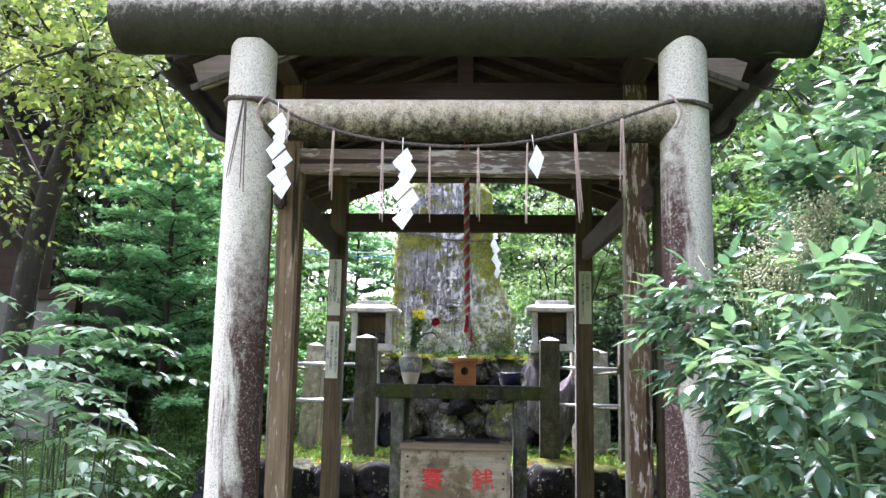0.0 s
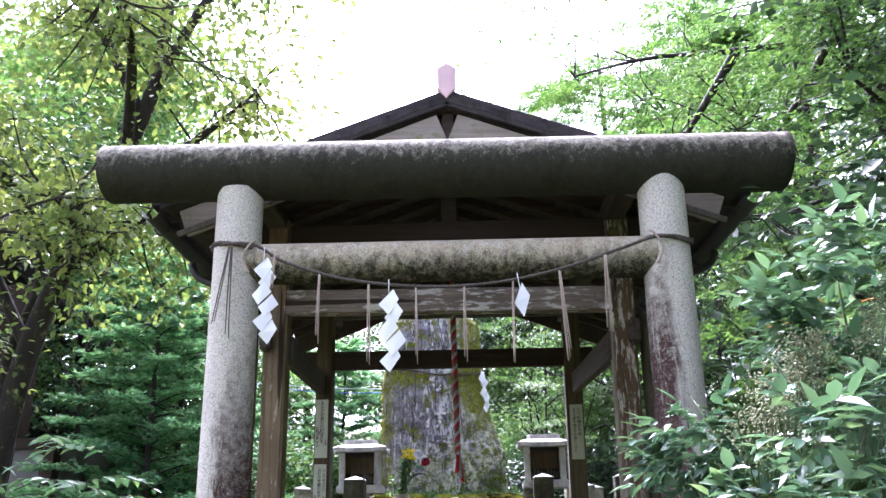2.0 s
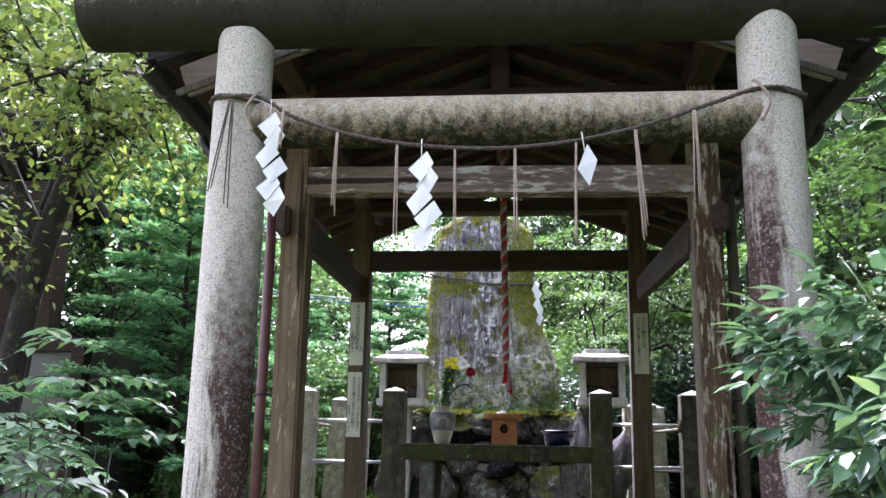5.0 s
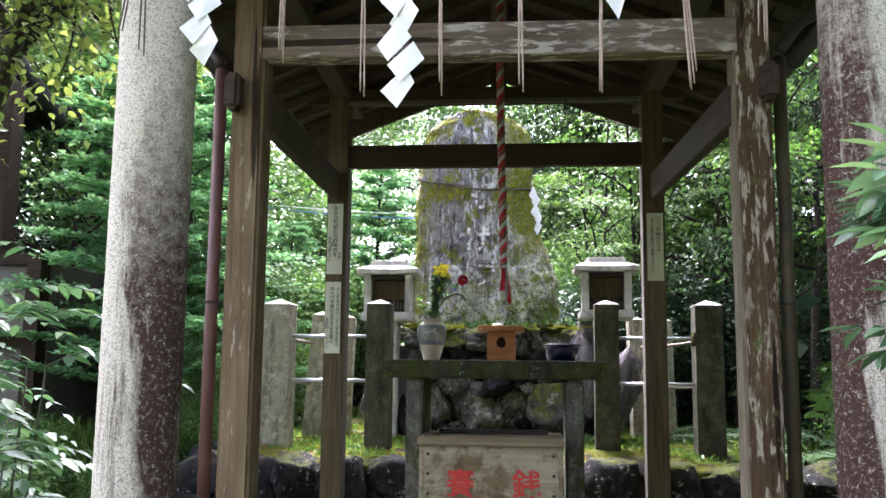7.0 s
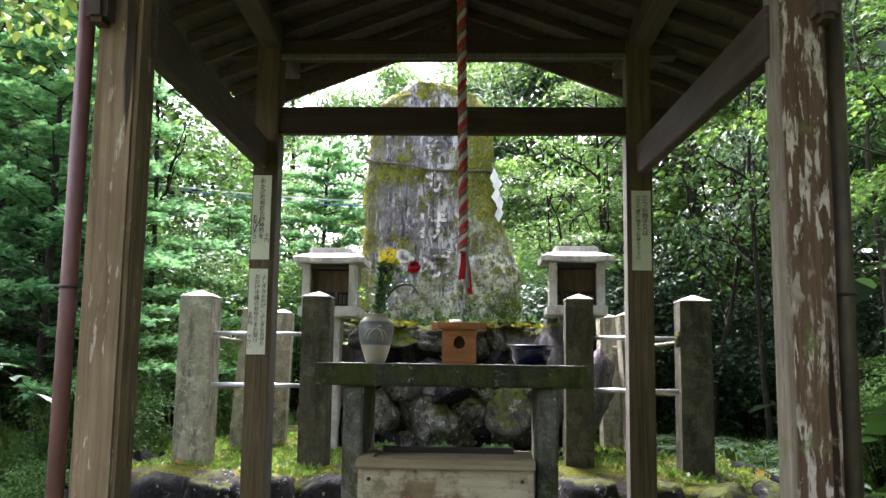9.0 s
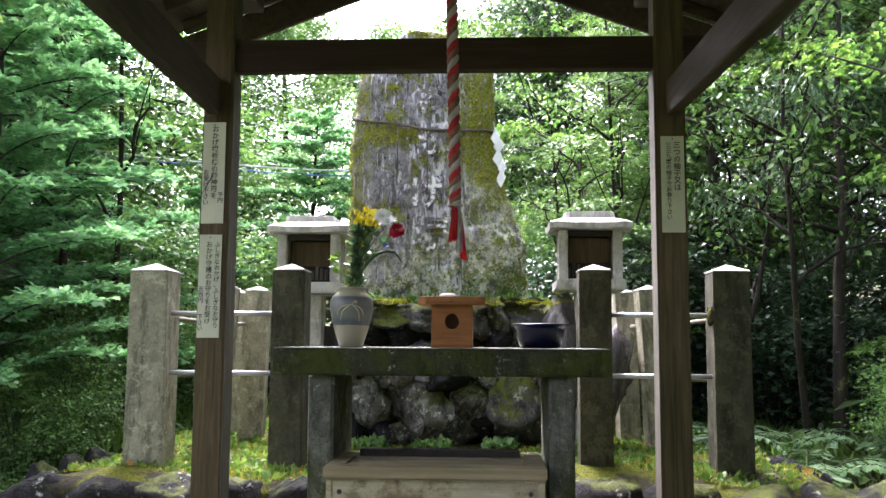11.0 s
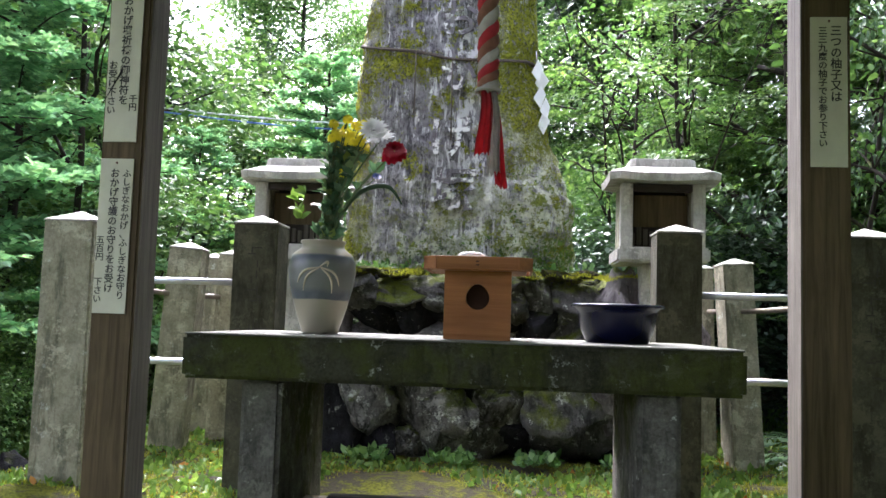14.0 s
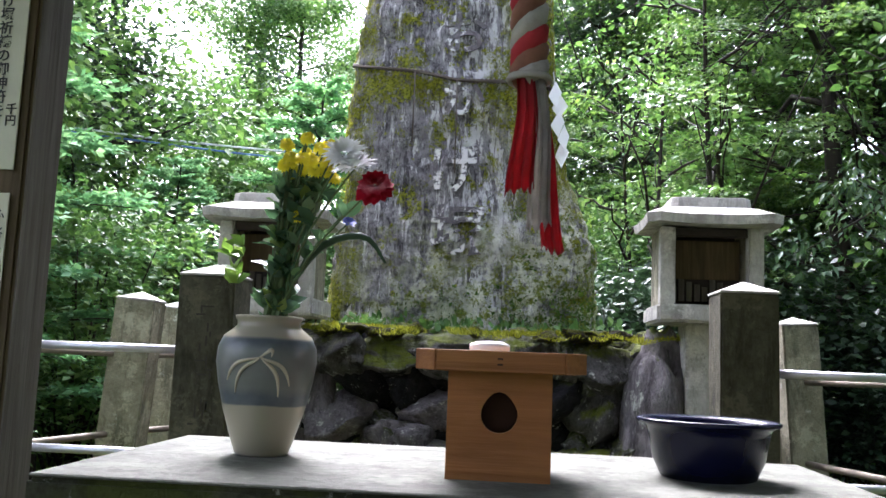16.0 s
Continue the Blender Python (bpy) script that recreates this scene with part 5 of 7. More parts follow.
# ---- bell rope ----
def build_bell_rope():
    ob = thing("bell_rope", "thick twisted red, white and brown bell rope ending in cloth tails", "bell rope")
    path = smooth_line([(0.09, 4.37, 3.22), (0.095, 4.37, 2.7), (0.105, 4.37, 2.2), (0.114, 4.37, 1.755)], 150)
    for k, s in enumerate(twisted(path, 0.02, 3, 17)):
        part("strand", tubes("strand", [(s, 0.0115)], (M_RED, M_WHITE, M_RED)[k] if k != 2 else M_BROWN, 8), None, ob, "twisted cloth strand")
    tie = [(0.114 + 0.021 * math.cos(a), 4.37 + 0.021 * math.sin(a), 1.755) for a in np.linspace(0, 6.283, 17)]
    part("binding", tubes("binding", [(tie, 0.004)], M_WHITE, 6), None, ob)
    def tail(x0, x1, z1, w, mat, y, skew):
        """A gathered strip of cloth, folded lengthwise and frayed at its end."""
        bm = bmesh.new()
        n, m, rows = 16, 14, []
        rng = random.Random(int(w * 9000))
        fray = [rng.uniform(-0.006, 0.006) for _ in range(m + 1)]
        for i in range(n):
            f = i / (n - 1)
            cx, z = x0 + (x1 - x0) * f + 0.003 * math.sin(f * 5), 1.755 - (1.755 - z1) * f
            row = []
            for j in range(m + 1):
                u = j / m - 0.5
                fold = 0.0045 * math.sin(u * 15 + f * 2) + 0.003 * math.sin(u * 31 + 1)
                row.append(bm.verts.new((cx + u * w * (0.7 + 0.45 * f), y + fold * (0.4 + 0.6 * f), z + skew * u * w * f + (fray[j] if i == n - 1 else 0))))
            rows.append(row)
        for a, b in zip(rows, rows[1:]):
            for j in range(m):
                bm.faces.new((a[j], a[j + 1], b[j + 1], b[j]))
        bmesh.ops.solidify(bm, geom=bm.faces[:], thickness=0.003)
        part("tail", bm, mat, ob, "hanging cloth tail", True)
    tail(0.11, 0.11, 1.632, 0.026, M_RED, 4.356, 0.25)
    tail(0.122, 0.131, 1.598, 0.022, M_WHITE, 4.36, 0.2)
    tail(0.12, 0.146, 1.578, 0.02, M_RED, 4.376, -0.3)


build_bell_rope()


# ---- altar ----
def build_table():
    ob = thing("stone_table", "heavy grey-green granite offering table, its top coloured paler as if lit", "stone table", (0.055, 4.64, 0))
    part("slab", box(-0.6, 0.6, 0, 0.6, 1.188, 1.282, 0.008, 2, 0.003), M_TABLE, ob, "thick granite slab, dark with algal growth and painted shade")
    part("slab_face", box(-0.597, 0.597, 0.004, 0.596, 1.2825, 1.287, 0.002, 1), M_TABLETOP, ob, "top face coloured paler for the light on it")
    for x in (-0.43, 0.43):
        part("leg", box(x - 0.045, x + 0.045, 0.04, 0.5, -0.05, 1.19, 0.01, 2, 0.004), M_LEG, ob)


build_table()


def build_offering_box():
    ob = thing("offering_box", "weathered pale wooden offering box with worn red lettering", "offering box", (0.042, 4.55, 0))
    part("front_panel", box(-0.35, 0.35, 0.0, 0.02, 0.02, 0.86, 0.004), M_BOXWOOD, ob, "pale stained front board")
    part("back_panel", box(-0.35, 0.35, 0.38, 0.4, 0.02, 0.86, 0.004), M_BOXWOOD, ob)
    for s in (-1, 1):
        part("side_panel", box(s * 0.36 - 0.012, s * 0.36 + 0.012, 0.0, 0.4, 0.0, 0.86, 0.004), M_BOXWOOD, ob)
    for x0, x1, y0, y1 in ((-0.38, 0.38, -0.022, 0.05), (-0.38, 0.38, 0.36, 0.42), (-0.38, -0.31, 0.05, 0.36), (0.31, 0.38, 0.05, 0.36)):
        part("rim", box(x0, x1, y0, y1, 0.845, 0.887, 0.005), M_BOXRIM, ob)
    part("inside", box(-0.34, 0.34, 0.025, 0.375, 0.6, 0.61, 0), M_SHADED_IN, ob)
    for k in range(3):
        part("top_board", box(-0.31, 0.31, 0.05 + k * 0.085, 0.132 + k * 0.085, 0.862, 0.882, 0.003, 1), M_BOXRIM, ob)
    # solid black strip in place of the unlit slot opening
    part("slot_edge", box(-0.3, 0.3, 0.305, 0.35, 0.878, 0.908, 0.003, 1), M_SHADED_IN, ob, "raised black strip that paints in the dark coin slot")
    for s in (-1, 1):
        for z in (0.8, 0.7, 0.6, 0.3):
            part("nail", lathe([(0.001, 0), (0.009, 0.0), (0.007, 0.005), (0.001, 0.006)], 10), M_GUTTER, ob).matrix_local = pose(s * 0.325, -0.001, z, 90, 0, 0)
    for ch, x in (("賽", -0.155), ("銭", 0.185)):
        p = part("painted_sign", letters(ch, 0.15, M_REDPAINT, "painted_sign", 0.0008), None, ob, "worn red painted character")
        p.matrix_local = pose(x, -0.002, 0.645, 90, 0, 0)


build_offering_box()


def build_vase():
    ob = thing("flower_vase", "glazed cream and blue-grey ceramic vase with a brushed leaf motif", "vase", (-0.318, 4.98, 1.287))
    prof = [(0.043, 0.0), (0.046, 0.004), (0.055, 0.03), (0.069, 0.075), (0.08, 0.12), (0.0855, 0.155), (0.084, 0.18), (0.075, 0.2), (0.06, 0.212), (0.054, 0.218), (0.054, 0.226), (0.058, 0.231), (0.057, 0.235), (0.05, 0.234), (0.048, 0.225), (0.05, 0.21)]
    part("body", lathe(prof, 56), M_VASE, ob, "", True)
    def surf(a, z):
        r = float(np.interp(z, [p[1] for p in prof[:10]], [p[0] for p in prof[:10]])) + 0.0006
        return (r * math.sin(a), -r * math.cos(a), z)
    cream = plain_mat("cream_glaze_stroke", (0.42, 0.38, 0.28), 0.25)
    for s, (az, zz) in ((-1, (0.55, 0.105)), (-1, (0.75, 0.125)), (1, (0.4, 0.1)), (1, (0.62, 0.118)), (1, (0.2, 0.165))):
        pts = [surf(s * az * f + 0.15 + 0.1 * s * math.sin(f * 3.1), 0.165 + (zz - 0.165) * f ** 0.8 + 0.012 * math.sin(f * 3.1)) for f in np.linspace(0, 1, 16)]
        part("brush_stroke", tubes("brush_stroke", [(pts, np.sin(np.linspace(0.2, 3.0, 16)) * 0.0028 + 0.0006)], cream, 5), None, ob, "cream brushed leaf stroke")
    return ob


build_vase()


def flower_head(n_petals, r, petal, width, cup, mat, rings=2, seed=1):
    """A composite flower: rings of pointed petals."""
    rng = np.random.default_rng(seed)
    at, ax, nr, sz = [], [], [], []
    for k in range(rings):
        for i in range(n_petals):
            a = 2 * math.pi * (i + 0.5 * k) / n_petals + rng.uniform(-0.1, 0.1)
            c = cup + 0.5 * k
            at.append((0.15 * r * math.cos(a), 0.15 * r * math.sin(a), 0.1 * r * k))
            ax.append((math.cos(a), math.sin(a), c))
            nr.append((-c * math.cos(a), -c * math.sin(a), 1))
            sz.append(r * (1 - 0.2 * k) * rng.uniform(0.9, 1.1))
    shape = (OVAL[0] * np.array([width, 1, 1]), OVAL[1])
    v, f = leaf_arrays(shape, np.array(at), np.array(ax, float), np.array(nr, float), np.array(sz))
    return tri_mesh("petals", v, f, mat)


def build_bouquet():
    ob = thing("bouquet", "yellow, white and crimson cut flowers standing in the vase", "flowers", (-0.318, 4.98, 1.5))
    rng = random.Random(4)
    heads = []
    for k in range(38):
        heads.append((0.06 + rng.uniform(-0.045, 0.04), rng.uniform(-0.045, 0.03), 0.308 + rng.uniform(-0.035, 0.028), "y"))
    heads += [(0.1, 0.0, 0.27, "y"), (0.085, -0.02, 0.28, "y"), (0.04, -0.02, 0.2, "y"), (0.05, -0.03, 0.195, "y"), (0.128, -0.06, 0.298, "w"), (0.148, -0.065, 0.275, "w"), (0.183, -0.06, 0.245, "r"), (0.16, 0.01, 0.25, "b"), (0.13, 0.0, 0.19, "b")]
    ye = flower_head(13, 0.0135, 1, 0.9, -0.5, M_YELLOW, 7, 2)
    wh = flower_head(22, 0.036, 1, 0.5, 0.25, M_PETAL, 3, 3)
    rd = flower_head(12, 0.033, 1, 1.7, -0.3, M_CRIMSON, 7, 5)
    bl = flower_head(8, 0.014, 1, 1.2, 0.4, M_BLUEFL, 2, 6)
    stems = []
    for k, (x, y, z, t) in enumerate(heads):
        me = {"y": ye, "w": wh, "r": rd, "b": bl}[t]
        p = part("bloom", me, None, ob, {"y": "yellow chrysanthemum bloom", "w": "white daisy bloom", "r": "crimson carnation bloom", "b": "small blue bloom"}[t])
        p.matrix_local = pose(x, y, z, 48 + rng.uniform(-25, 20), rng.uniform(-15, 25), 0) @ pose(0, 0, 0, 0, 0, rng.uniform(0, 360))
        stems.append((smooth_line([(rng.uniform(-0.02, 0.02), rng.uniform(-0.02, 0.02), -0.05), (x * 0.35, y * 0.3, z * 0.5), (x, y, z)], 9), np.linspace(0.003, 0.0018, 9)))
    part("stem", tubes("stem", stems, M_STEM, 6), None, ob)
    r = np.random.default_rng(9)
    pts = []
    for q, _ in stems:
        q = np.array(q)
        for f in (2, 3, 4, 5, 6):
            for _ in range(2):
                pts.append(q[f])
    pts = np.array(pts)
    n = len(pts)
    a = r.uniform(0, 2 * np.pi, n)
    ax = np.stack([np.cos(a), np.sin(a), r.uniform(0.2, 1.6, n)], 1)
    v, f = leaf_arrays(OVAL, pts, ax, r.normal(0, 0.7, (n, 3)) + np.array([0, -0.4, 0.6]), r.uniform(0.022, 0.046, n))
    part("leaves", tri_mesh("leaves", v, f, L_GLOSS), None, ob, "green leaves up the stems")
    low = np.array([(-0.06, -0.02, 0.1), (-0.07, -0.03, 0.125), (-0.045, -0.03, 0.14), (-0.075, 0, 0.09), (-0.05, -0.04, 0.075), (-0.06, 0.02, 0.13)])
    v, f = leaf_arrays(OVAL, np.repeat(low, 3, axis=0), r.normal(0, 1, (18, 3)) + np.array([-0.6, -0.3, 0.5]), r.normal(0, 0.4, (18, 3)) + np.array([0, -0.6, 0.7]), np.full(18, 0.034))
    part("leaves", tri_mesh("leaves", v, f, L_GRASS), None, ob, "bright young leaves at the rim")
    twig = smooth_line([(0.0, 0.0, 0.02), (0.08, -0.01, 0.14), (0.16, -0.015, 0.165), (0.2, -0.01, 0.12)], 12)
    part("long_leaf", tubes("long_leaf", [(twig, np.sin(np.linspace(0.3, 3.0, 12)) * 0.006 + 0.001)], L_DARK, 6), None, ob)


build_bouquet()


def build_offering_stand():
    ob = thing("offering_stand", "orange cypress wood offering stand with tray and pierced body", "offering stand", (0.088, 4.87, 1.287))
    w, d, t, r = 0.077, 0.077, 0.008, 0.027
    hz = 0.096
    # front board with a flame-topped round hole
    bm = bmesh.new()
    hole = []
    for k in range(24):
        a = 2 * math.pi * k / 24
        rr = r * (1.0 + 0.22 * max(0, math.cos((a - math.pi / 2) * 1.0)) ** 6)
        hole.append((rr * math.cos(a), hz + rr * math.sin(a)))
    outer = []
    for k in range(24):
        a = 2 * math.pi * k / 24
        c, s = math.cos(a), math.sin(a)
        m = max(abs(c), abs(s))
        sx, sz = c / m, s / m
        outer.append((sx * w, (hz + sz * (0.158 - hz)) if sz > 0 else hz + sz * hz))
    for y, flip in ((-d, 1), (-d + t, -1)):
        A = [bm.verts.new((x, y, z)) for x, z in hole]
        O = [bm.verts.new((x, y, z)) for x, z in outer]
        for k in range(24):
            bm.faces.new((A[k], O[k], O[(k + 1) % 24], A[(k + 1) % 24])[::flip])
        if flip == 1:
            A0, O0 = A, O
    for k in range(24):
        bm.faces.new((A0[k], A0[(k + 1) % 24], A[(k + 1) % 24], A[k]))
        bm.faces.new((O0[k], O[k], O[(k + 1) % 24], O0[(k + 1) % 24]))
    bmesh.ops.recalc_face_normals(bm, faces=bm.faces)
    part("front_board", bm, M_HINOKI, ob, "front board pierced by a pointed round hole")
    part("back_board", box(-w, w, d - t, d, 0, 0.158, 0.001, 1), M_HINOKI, ob)
    for s in (-1, 1):
        part("side_board", box(s * (w - t / 2) - t / 2, s * (w - t / 2) + t / 2, -d + t, d - t, 0, 0.158, 0.001, 1), M_HINOKI, ob)
    part("inner_shade", box(-w + t, w - t, -0.02, -0.016, 0.002, 0.156, 0), M_HOLE, ob)
    def octagon(h, cut, z0, z1):
        bm = bmesh.new()
        o = [(-h + cut, -h), (h - cut, -h), (h, -h + cut), (h, h - cut), (h - cut, h), (-h + cut, h), (-h, h - cut), (-h, -h + cut)]
        a = [bm.verts.new((x, y, z0)) for x, y in o]
        b = [bm.verts.new((x, y, z1)) for x, y in o]
        bm.faces.new(a[::-1])
        bm.faces.new(b)
        for i in range(8):
            bm.faces.new((a[i], a[(i + 1) % 8], b[(i + 1) % 8], b[i]))
        bmesh.ops.bevel(bm, geom=bm.edges[:], offset=0.0015, segments=1, affect="EDGES")
        return bm
    part("tray_floor", octagon(0.112, 0.028, 0.158, 0.164), M_HINOKI, ob)
    h, cut = 0.122, 0.03
    o = [(-h + cut, -h), (h - cut, -h), (h, -h + cut), (h, h - cut), (h - cut, h), (-h + cut, h), (-h, h - cut), (-h, -h + cut)]
    for i in range(8):
        (x0, y0), (x1, y1) = o[i], o[(i + 1) % 8]
        part("tray_rim", beam((x0, y0, 0.174), (x1, y1, 0.174), 0.006, 0.03, 0.001), M_HINOKI, ob)
    for k, z in enumerate((0.168, 0.176)):
        part("stitch", box(-0.004, 0.004, -h - 0.005, -h - 0.003, z, z + 0.003, 0), M_HOLE, ob)


build_offering_stand()
dish = tagged(new("offering_dish"), "small white ceramic dish lying in the offering tray", "dish")
dish.matrix_world = pose(0.07, 4.82, 1.452)
part("saucer", lathe([(0.02, 0.0), (0.026, 0.004), (0.031, 0.028), (0.03, 0.034), (0.02, 0.038), (0.004, 0.039)], 24), M_PAPER, dish, "", True)


def build_bowl():
    ob = thing("blue_bowl", "dark blue enamel basin with a rolled rim standing on the table", "bowl", (0.425, 4.96, 1.287))
    part("basin", lathe([(0.07, 0.0), (0.075, 0.002), (0.088, 0.03), (0.096, 0.07), (0.1, 0.082), (0.113, 0.087), (0.114, 0.092), (0.108, 0.094), (0.095, 0.088), (0.089, 0.06), (0.07, 0.012)], 48), M_BOWL, ob, "", True)
    part("water", lathe([(0.001, 0.074), (0.09, 0.074), (0.09, 0.0745), (0.001, 0.0745)], 40), M_STEEL, ob, "dull water surface")


build_bowl()


# ---- stone fence ----
def fence_post(parent, x, y, z0, z1, w, mat, lean=0.0, turn=0.0, carved=0):
    p = part("post", box(-w / 2, w / 2, -w / 2, w / 2, 0, z1 - z0 - w * 0.22, 0.006, 2, 0.004), mat, parent, "square granite post")
    p.matrix_local = pose(x, y, z0, 0, lean, turn)
    bm = bmesh.new()
    h, e = z1 - z0 - w * 0.22, w / 2 + 0.001
    base = [bm.verts.new((sx * e, sy * e, h)) for sx, sy in ((-1, -1), (1, -1), (1, 1), (-1, 1))]
    lift = [bm.verts.new((v.co.x, v.co.y, h + 0.006)) for v in base]
    top = bm.verts.new((0, 0, h + w * 0.24))
    bm.faces.new(base[::-1])
    for i in range(4):
        bm.faces.new((base[i], base[(i + 1) % 4], lift[(i + 1) % 4], lift[i]))
        bm.faces.new((lift[i], lift[(i + 1) % 4], top))
    # cap in a paler stone than its post, to paint the light on top
    part("cap", bm, M_CAP, p, "pyramid cap coloured paler for the light from above")
    if carved:
        rng = random.Random(carved)
        for k in range(7):
            for q in range(3):
                cx, cz = rng.uniform(-0.025, 0.03), h - 0.09 - k * 0.062 - rng.uniform(0, 0.05)
                a, c = (rng.uniform(0.006, 0.02), 0.0025) if rng.random() < 0.5 else (0.0025, rng.uniform(0.006, 0.018))
                part("carved_bar", box(cx - a, cx + a, -w / 2 - 0.0012, -w / 2 + 0.001, cz - c, cz + c, 0), M_INKED, p)
    return p


def build_fence(side):
    ob = thing("stone_fence", "low fence of capped granite posts with two pipe rails", "fence", (0, 0, 0), 0, "fences beside the monument")
    if side < 0:
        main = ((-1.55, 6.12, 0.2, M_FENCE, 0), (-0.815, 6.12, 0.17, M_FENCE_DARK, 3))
        back = ((-1.5, 7.0, 0.16), (-1.36, 7.42, 0.16), (-1.6, 7.75, 0.15))
        x0, x1 = -1.46, -0.89
    else:
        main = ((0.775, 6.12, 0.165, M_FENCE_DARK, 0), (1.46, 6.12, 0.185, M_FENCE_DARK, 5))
        back = ((1.31, 7.2, 0.15), (1.18, 7.6, 0.14), (1.42, 7.75, 0.15))
        x0, x1 = 0.85, 1.38
    for x, y, w, mt, c in main:
        fence_post(ob, x, y, 0.66, 1.715, w, mt, 0, 0, c)
    for i, (x, y, w) in enumerate(back):
        fence_post(ob, x, y, 0.62, 1.68, w, M_FENCE, (3.5 if i == 0 else 1.5) * -side, 6)
    for z in (1.452, 1.14):
        part("rail", tubes("rail", [([(x0 - 0.05, 6.1, z), (x1 + 0.05, 6.1, z)], 0.013)], M_RAIL, 12), None, ob, "galvanised pipe rail")
    xo = main[0][0] if side < 0 else main[1][0]
    for z in (1.42, 1.1):
        part("rail", tubes("rail", [(smooth_line([(xo, 6.15, z + 0.02), (back[0][0], 7.0, z), (back[1][0], 7.42, z)], 8), 0.013)], M_RAIL_OLD, 10), None, ob, "weathered side rail")


build_fence(-1)
build_fence(1)
moss_bm = rock_mesh("moss_tuft", 90, M_MOSS, 3, 0.5)
tuft = tagged(new("moss_tuft", moss_bm), "yellow-green tuft of moss on the rail end", "moss")
tuft.matrix_world = pose(1.365, 6.06, 1.45, 0, 0, 0) @ Matrix.Diagonal((0.05, 0.06, 0.1, 1))


# ---- small stone shrines ----
def build_small_shrine(x, y, zs, label):
    """Stone hut: pedestal, base, four corner posts, niche and hipped slab roof."""
    ob = thing("stone_shrine", label, "stone shrine", (x, y, 0.6), 0, "pair of small stone shrines")
    b = zs - 0.6
    part("pedestal", box(-0.085, 0.075, -0.06, 0.12, 0.0, b, 0.008, 2, 0.003), M_CAP, ob)
    part("base", box(-0.21, 0.21, -0.16, 0.2, b, b + 0.07, 0.01, 2, 0.003), M_CAP, ob, "thick stone base slab")
    for sx in (-1, 1):
        part("corner_post", box(sx * 0.165 - 0.028, sx * 0.165 + 0.028, -0.12, -0.06, b + 0.07, b + 0.37, 0.005), M_CAP, ob)
        part("side_wall", box(sx * 0.165 - 0.02, sx * 0.165 + 0.02, -0.06, 0.16, b + 0.07, b + 0.37, 0.003), M_FENCE, ob)
    # niche back and door carry the recess's shade in their colour
    part("back_wall", box(-0.145, 0.145, 0.13, 0.16, b + 0.07, b + 0.37, 0.003), M_SHADED_IN, ob)
    part("lattice", box(-0.137, 0.137, 0.027, 0.036, b + 0.09, b + 0.34, 0.002, 1), M_SHADED_IN, ob, "dark weathered inner door, niche shade in its colour")
    for k in range(9):
        part("bar", box(-0.12 + k * 0.03 - 0.011, -0.12 + k * 0.03 + 0.011, 0.014, 0.02, b + 0.092, b + 0.15 + 0.03 * ((k * 7) % 4) / 3, 0.002, 1), M_SIDE, ob, "bleached broken door slat")
    part("door_board", box(-0.137, 0.137, 0.021, 0.026, b + 0.18, b + 0.335, 0.002, 1), M_REAR, ob, "brown weathered door board")
    part("lintel", box(-0.137, 0.137, -0.1, -0.06, b + 0.335, b + 0.37, 0.003, 1), M_SHADED_IN, ob)
    bm = bmesh.new()
    prof = [(0.25, 0.22, 0.37), (0.254, 0.224, 0.405), (0.2, 0.17, 0.437), (0.155, 0.13, 0.45), (0.15, 0.126, 0.485), (0.148, 0.124, 0.487)]
    rings = []
    for rx, ry, z in prof:
        ring = []
        for k in range(32):
            a = 2 * math.pi * (k + 0.5) / 32
            c, s = math.cos(a), math.sin(a)
            m = max(abs(c), abs(s))
            lift = 0.016 * (min(abs(c), abs(s)) / m) ** 3 if z < 0.42 else 0
            ring.append(bm.verts.new((rx * c / m, ry * s / m + 0.02, b + z + lift)))
        rings.append(ring)
    for p, q in zip(rings, rings[1:]):
        for k in range(32):
            bm.faces.new((p[k], p[(k + 1) % 32], q[(k + 1) % 32], q[k]))
    bm.faces.new(rings[0][::-1])
    bm.faces.new(rings[-1])
    for v in bm.verts:
        v.co += noise.noise_vector(v.co * 14) * 0.003
    part("roof", bm, M_CAP, ob, "pale hipped stone roof slab with a raised ridge block")


build_small_shrine(-0.885, 6.98, 1.6, "small pale stone shrine hut on a pedestal with a dark niche")
build_small_shrine(0.85, 6.98, 1.625, "small lichened stone shrine hut with an empty dark niche")


# ---- shed, cables ----
def build_shed():
    ob = thing("shed", "old outbuilding with dingy plaster walls and dark tiled eave", "shed", (-5.12, 7.0, 0.1))
    part("wall", box(-1.4, 1.25, -0.1, 0.1, -0.3, 2.0, 0.01, 1), M_WALL, ob, "dingy plaster lower wall")
    part("upper_wall", box(-1.4, 0.9, -0.1, 0.1, 2.0, 3.6, 0.01, 1), M_XDARK, ob, "dark boarded upper wall")
    part("side_wall", box(1.1, 1.25, 0.1, 3.0, -0.3, 2.0, 0.01, 1), M_WALL, ob)
    for z in (0.5, 1.25, 1.95):
        part("rail_beam", box(-1.4, 1.27, -0.14, -0.1, z, z + 0.1, 0.005, 1), M_XDARK, ob)
    part("corner_post", box(1.17, 1.3, -0.15, 0.0, -0.3, 2.0, 0.005, 1), M_XDARK, ob)
    for k in range(10):
        row = bmesh.new()
        bmesh.ops.create_cone(row, segments=10, radius1=0.13, radius2=0.13, depth=1.6, cap_ends=True, matrix=Matrix.Translation((-1.5 + k * 0.235, 0.35, 3.85)) @ Euler((radians(68), 0, 0)).to_matrix().to_4x4())
        part("roof_tile", row, M_ROOF, ob, "", True)


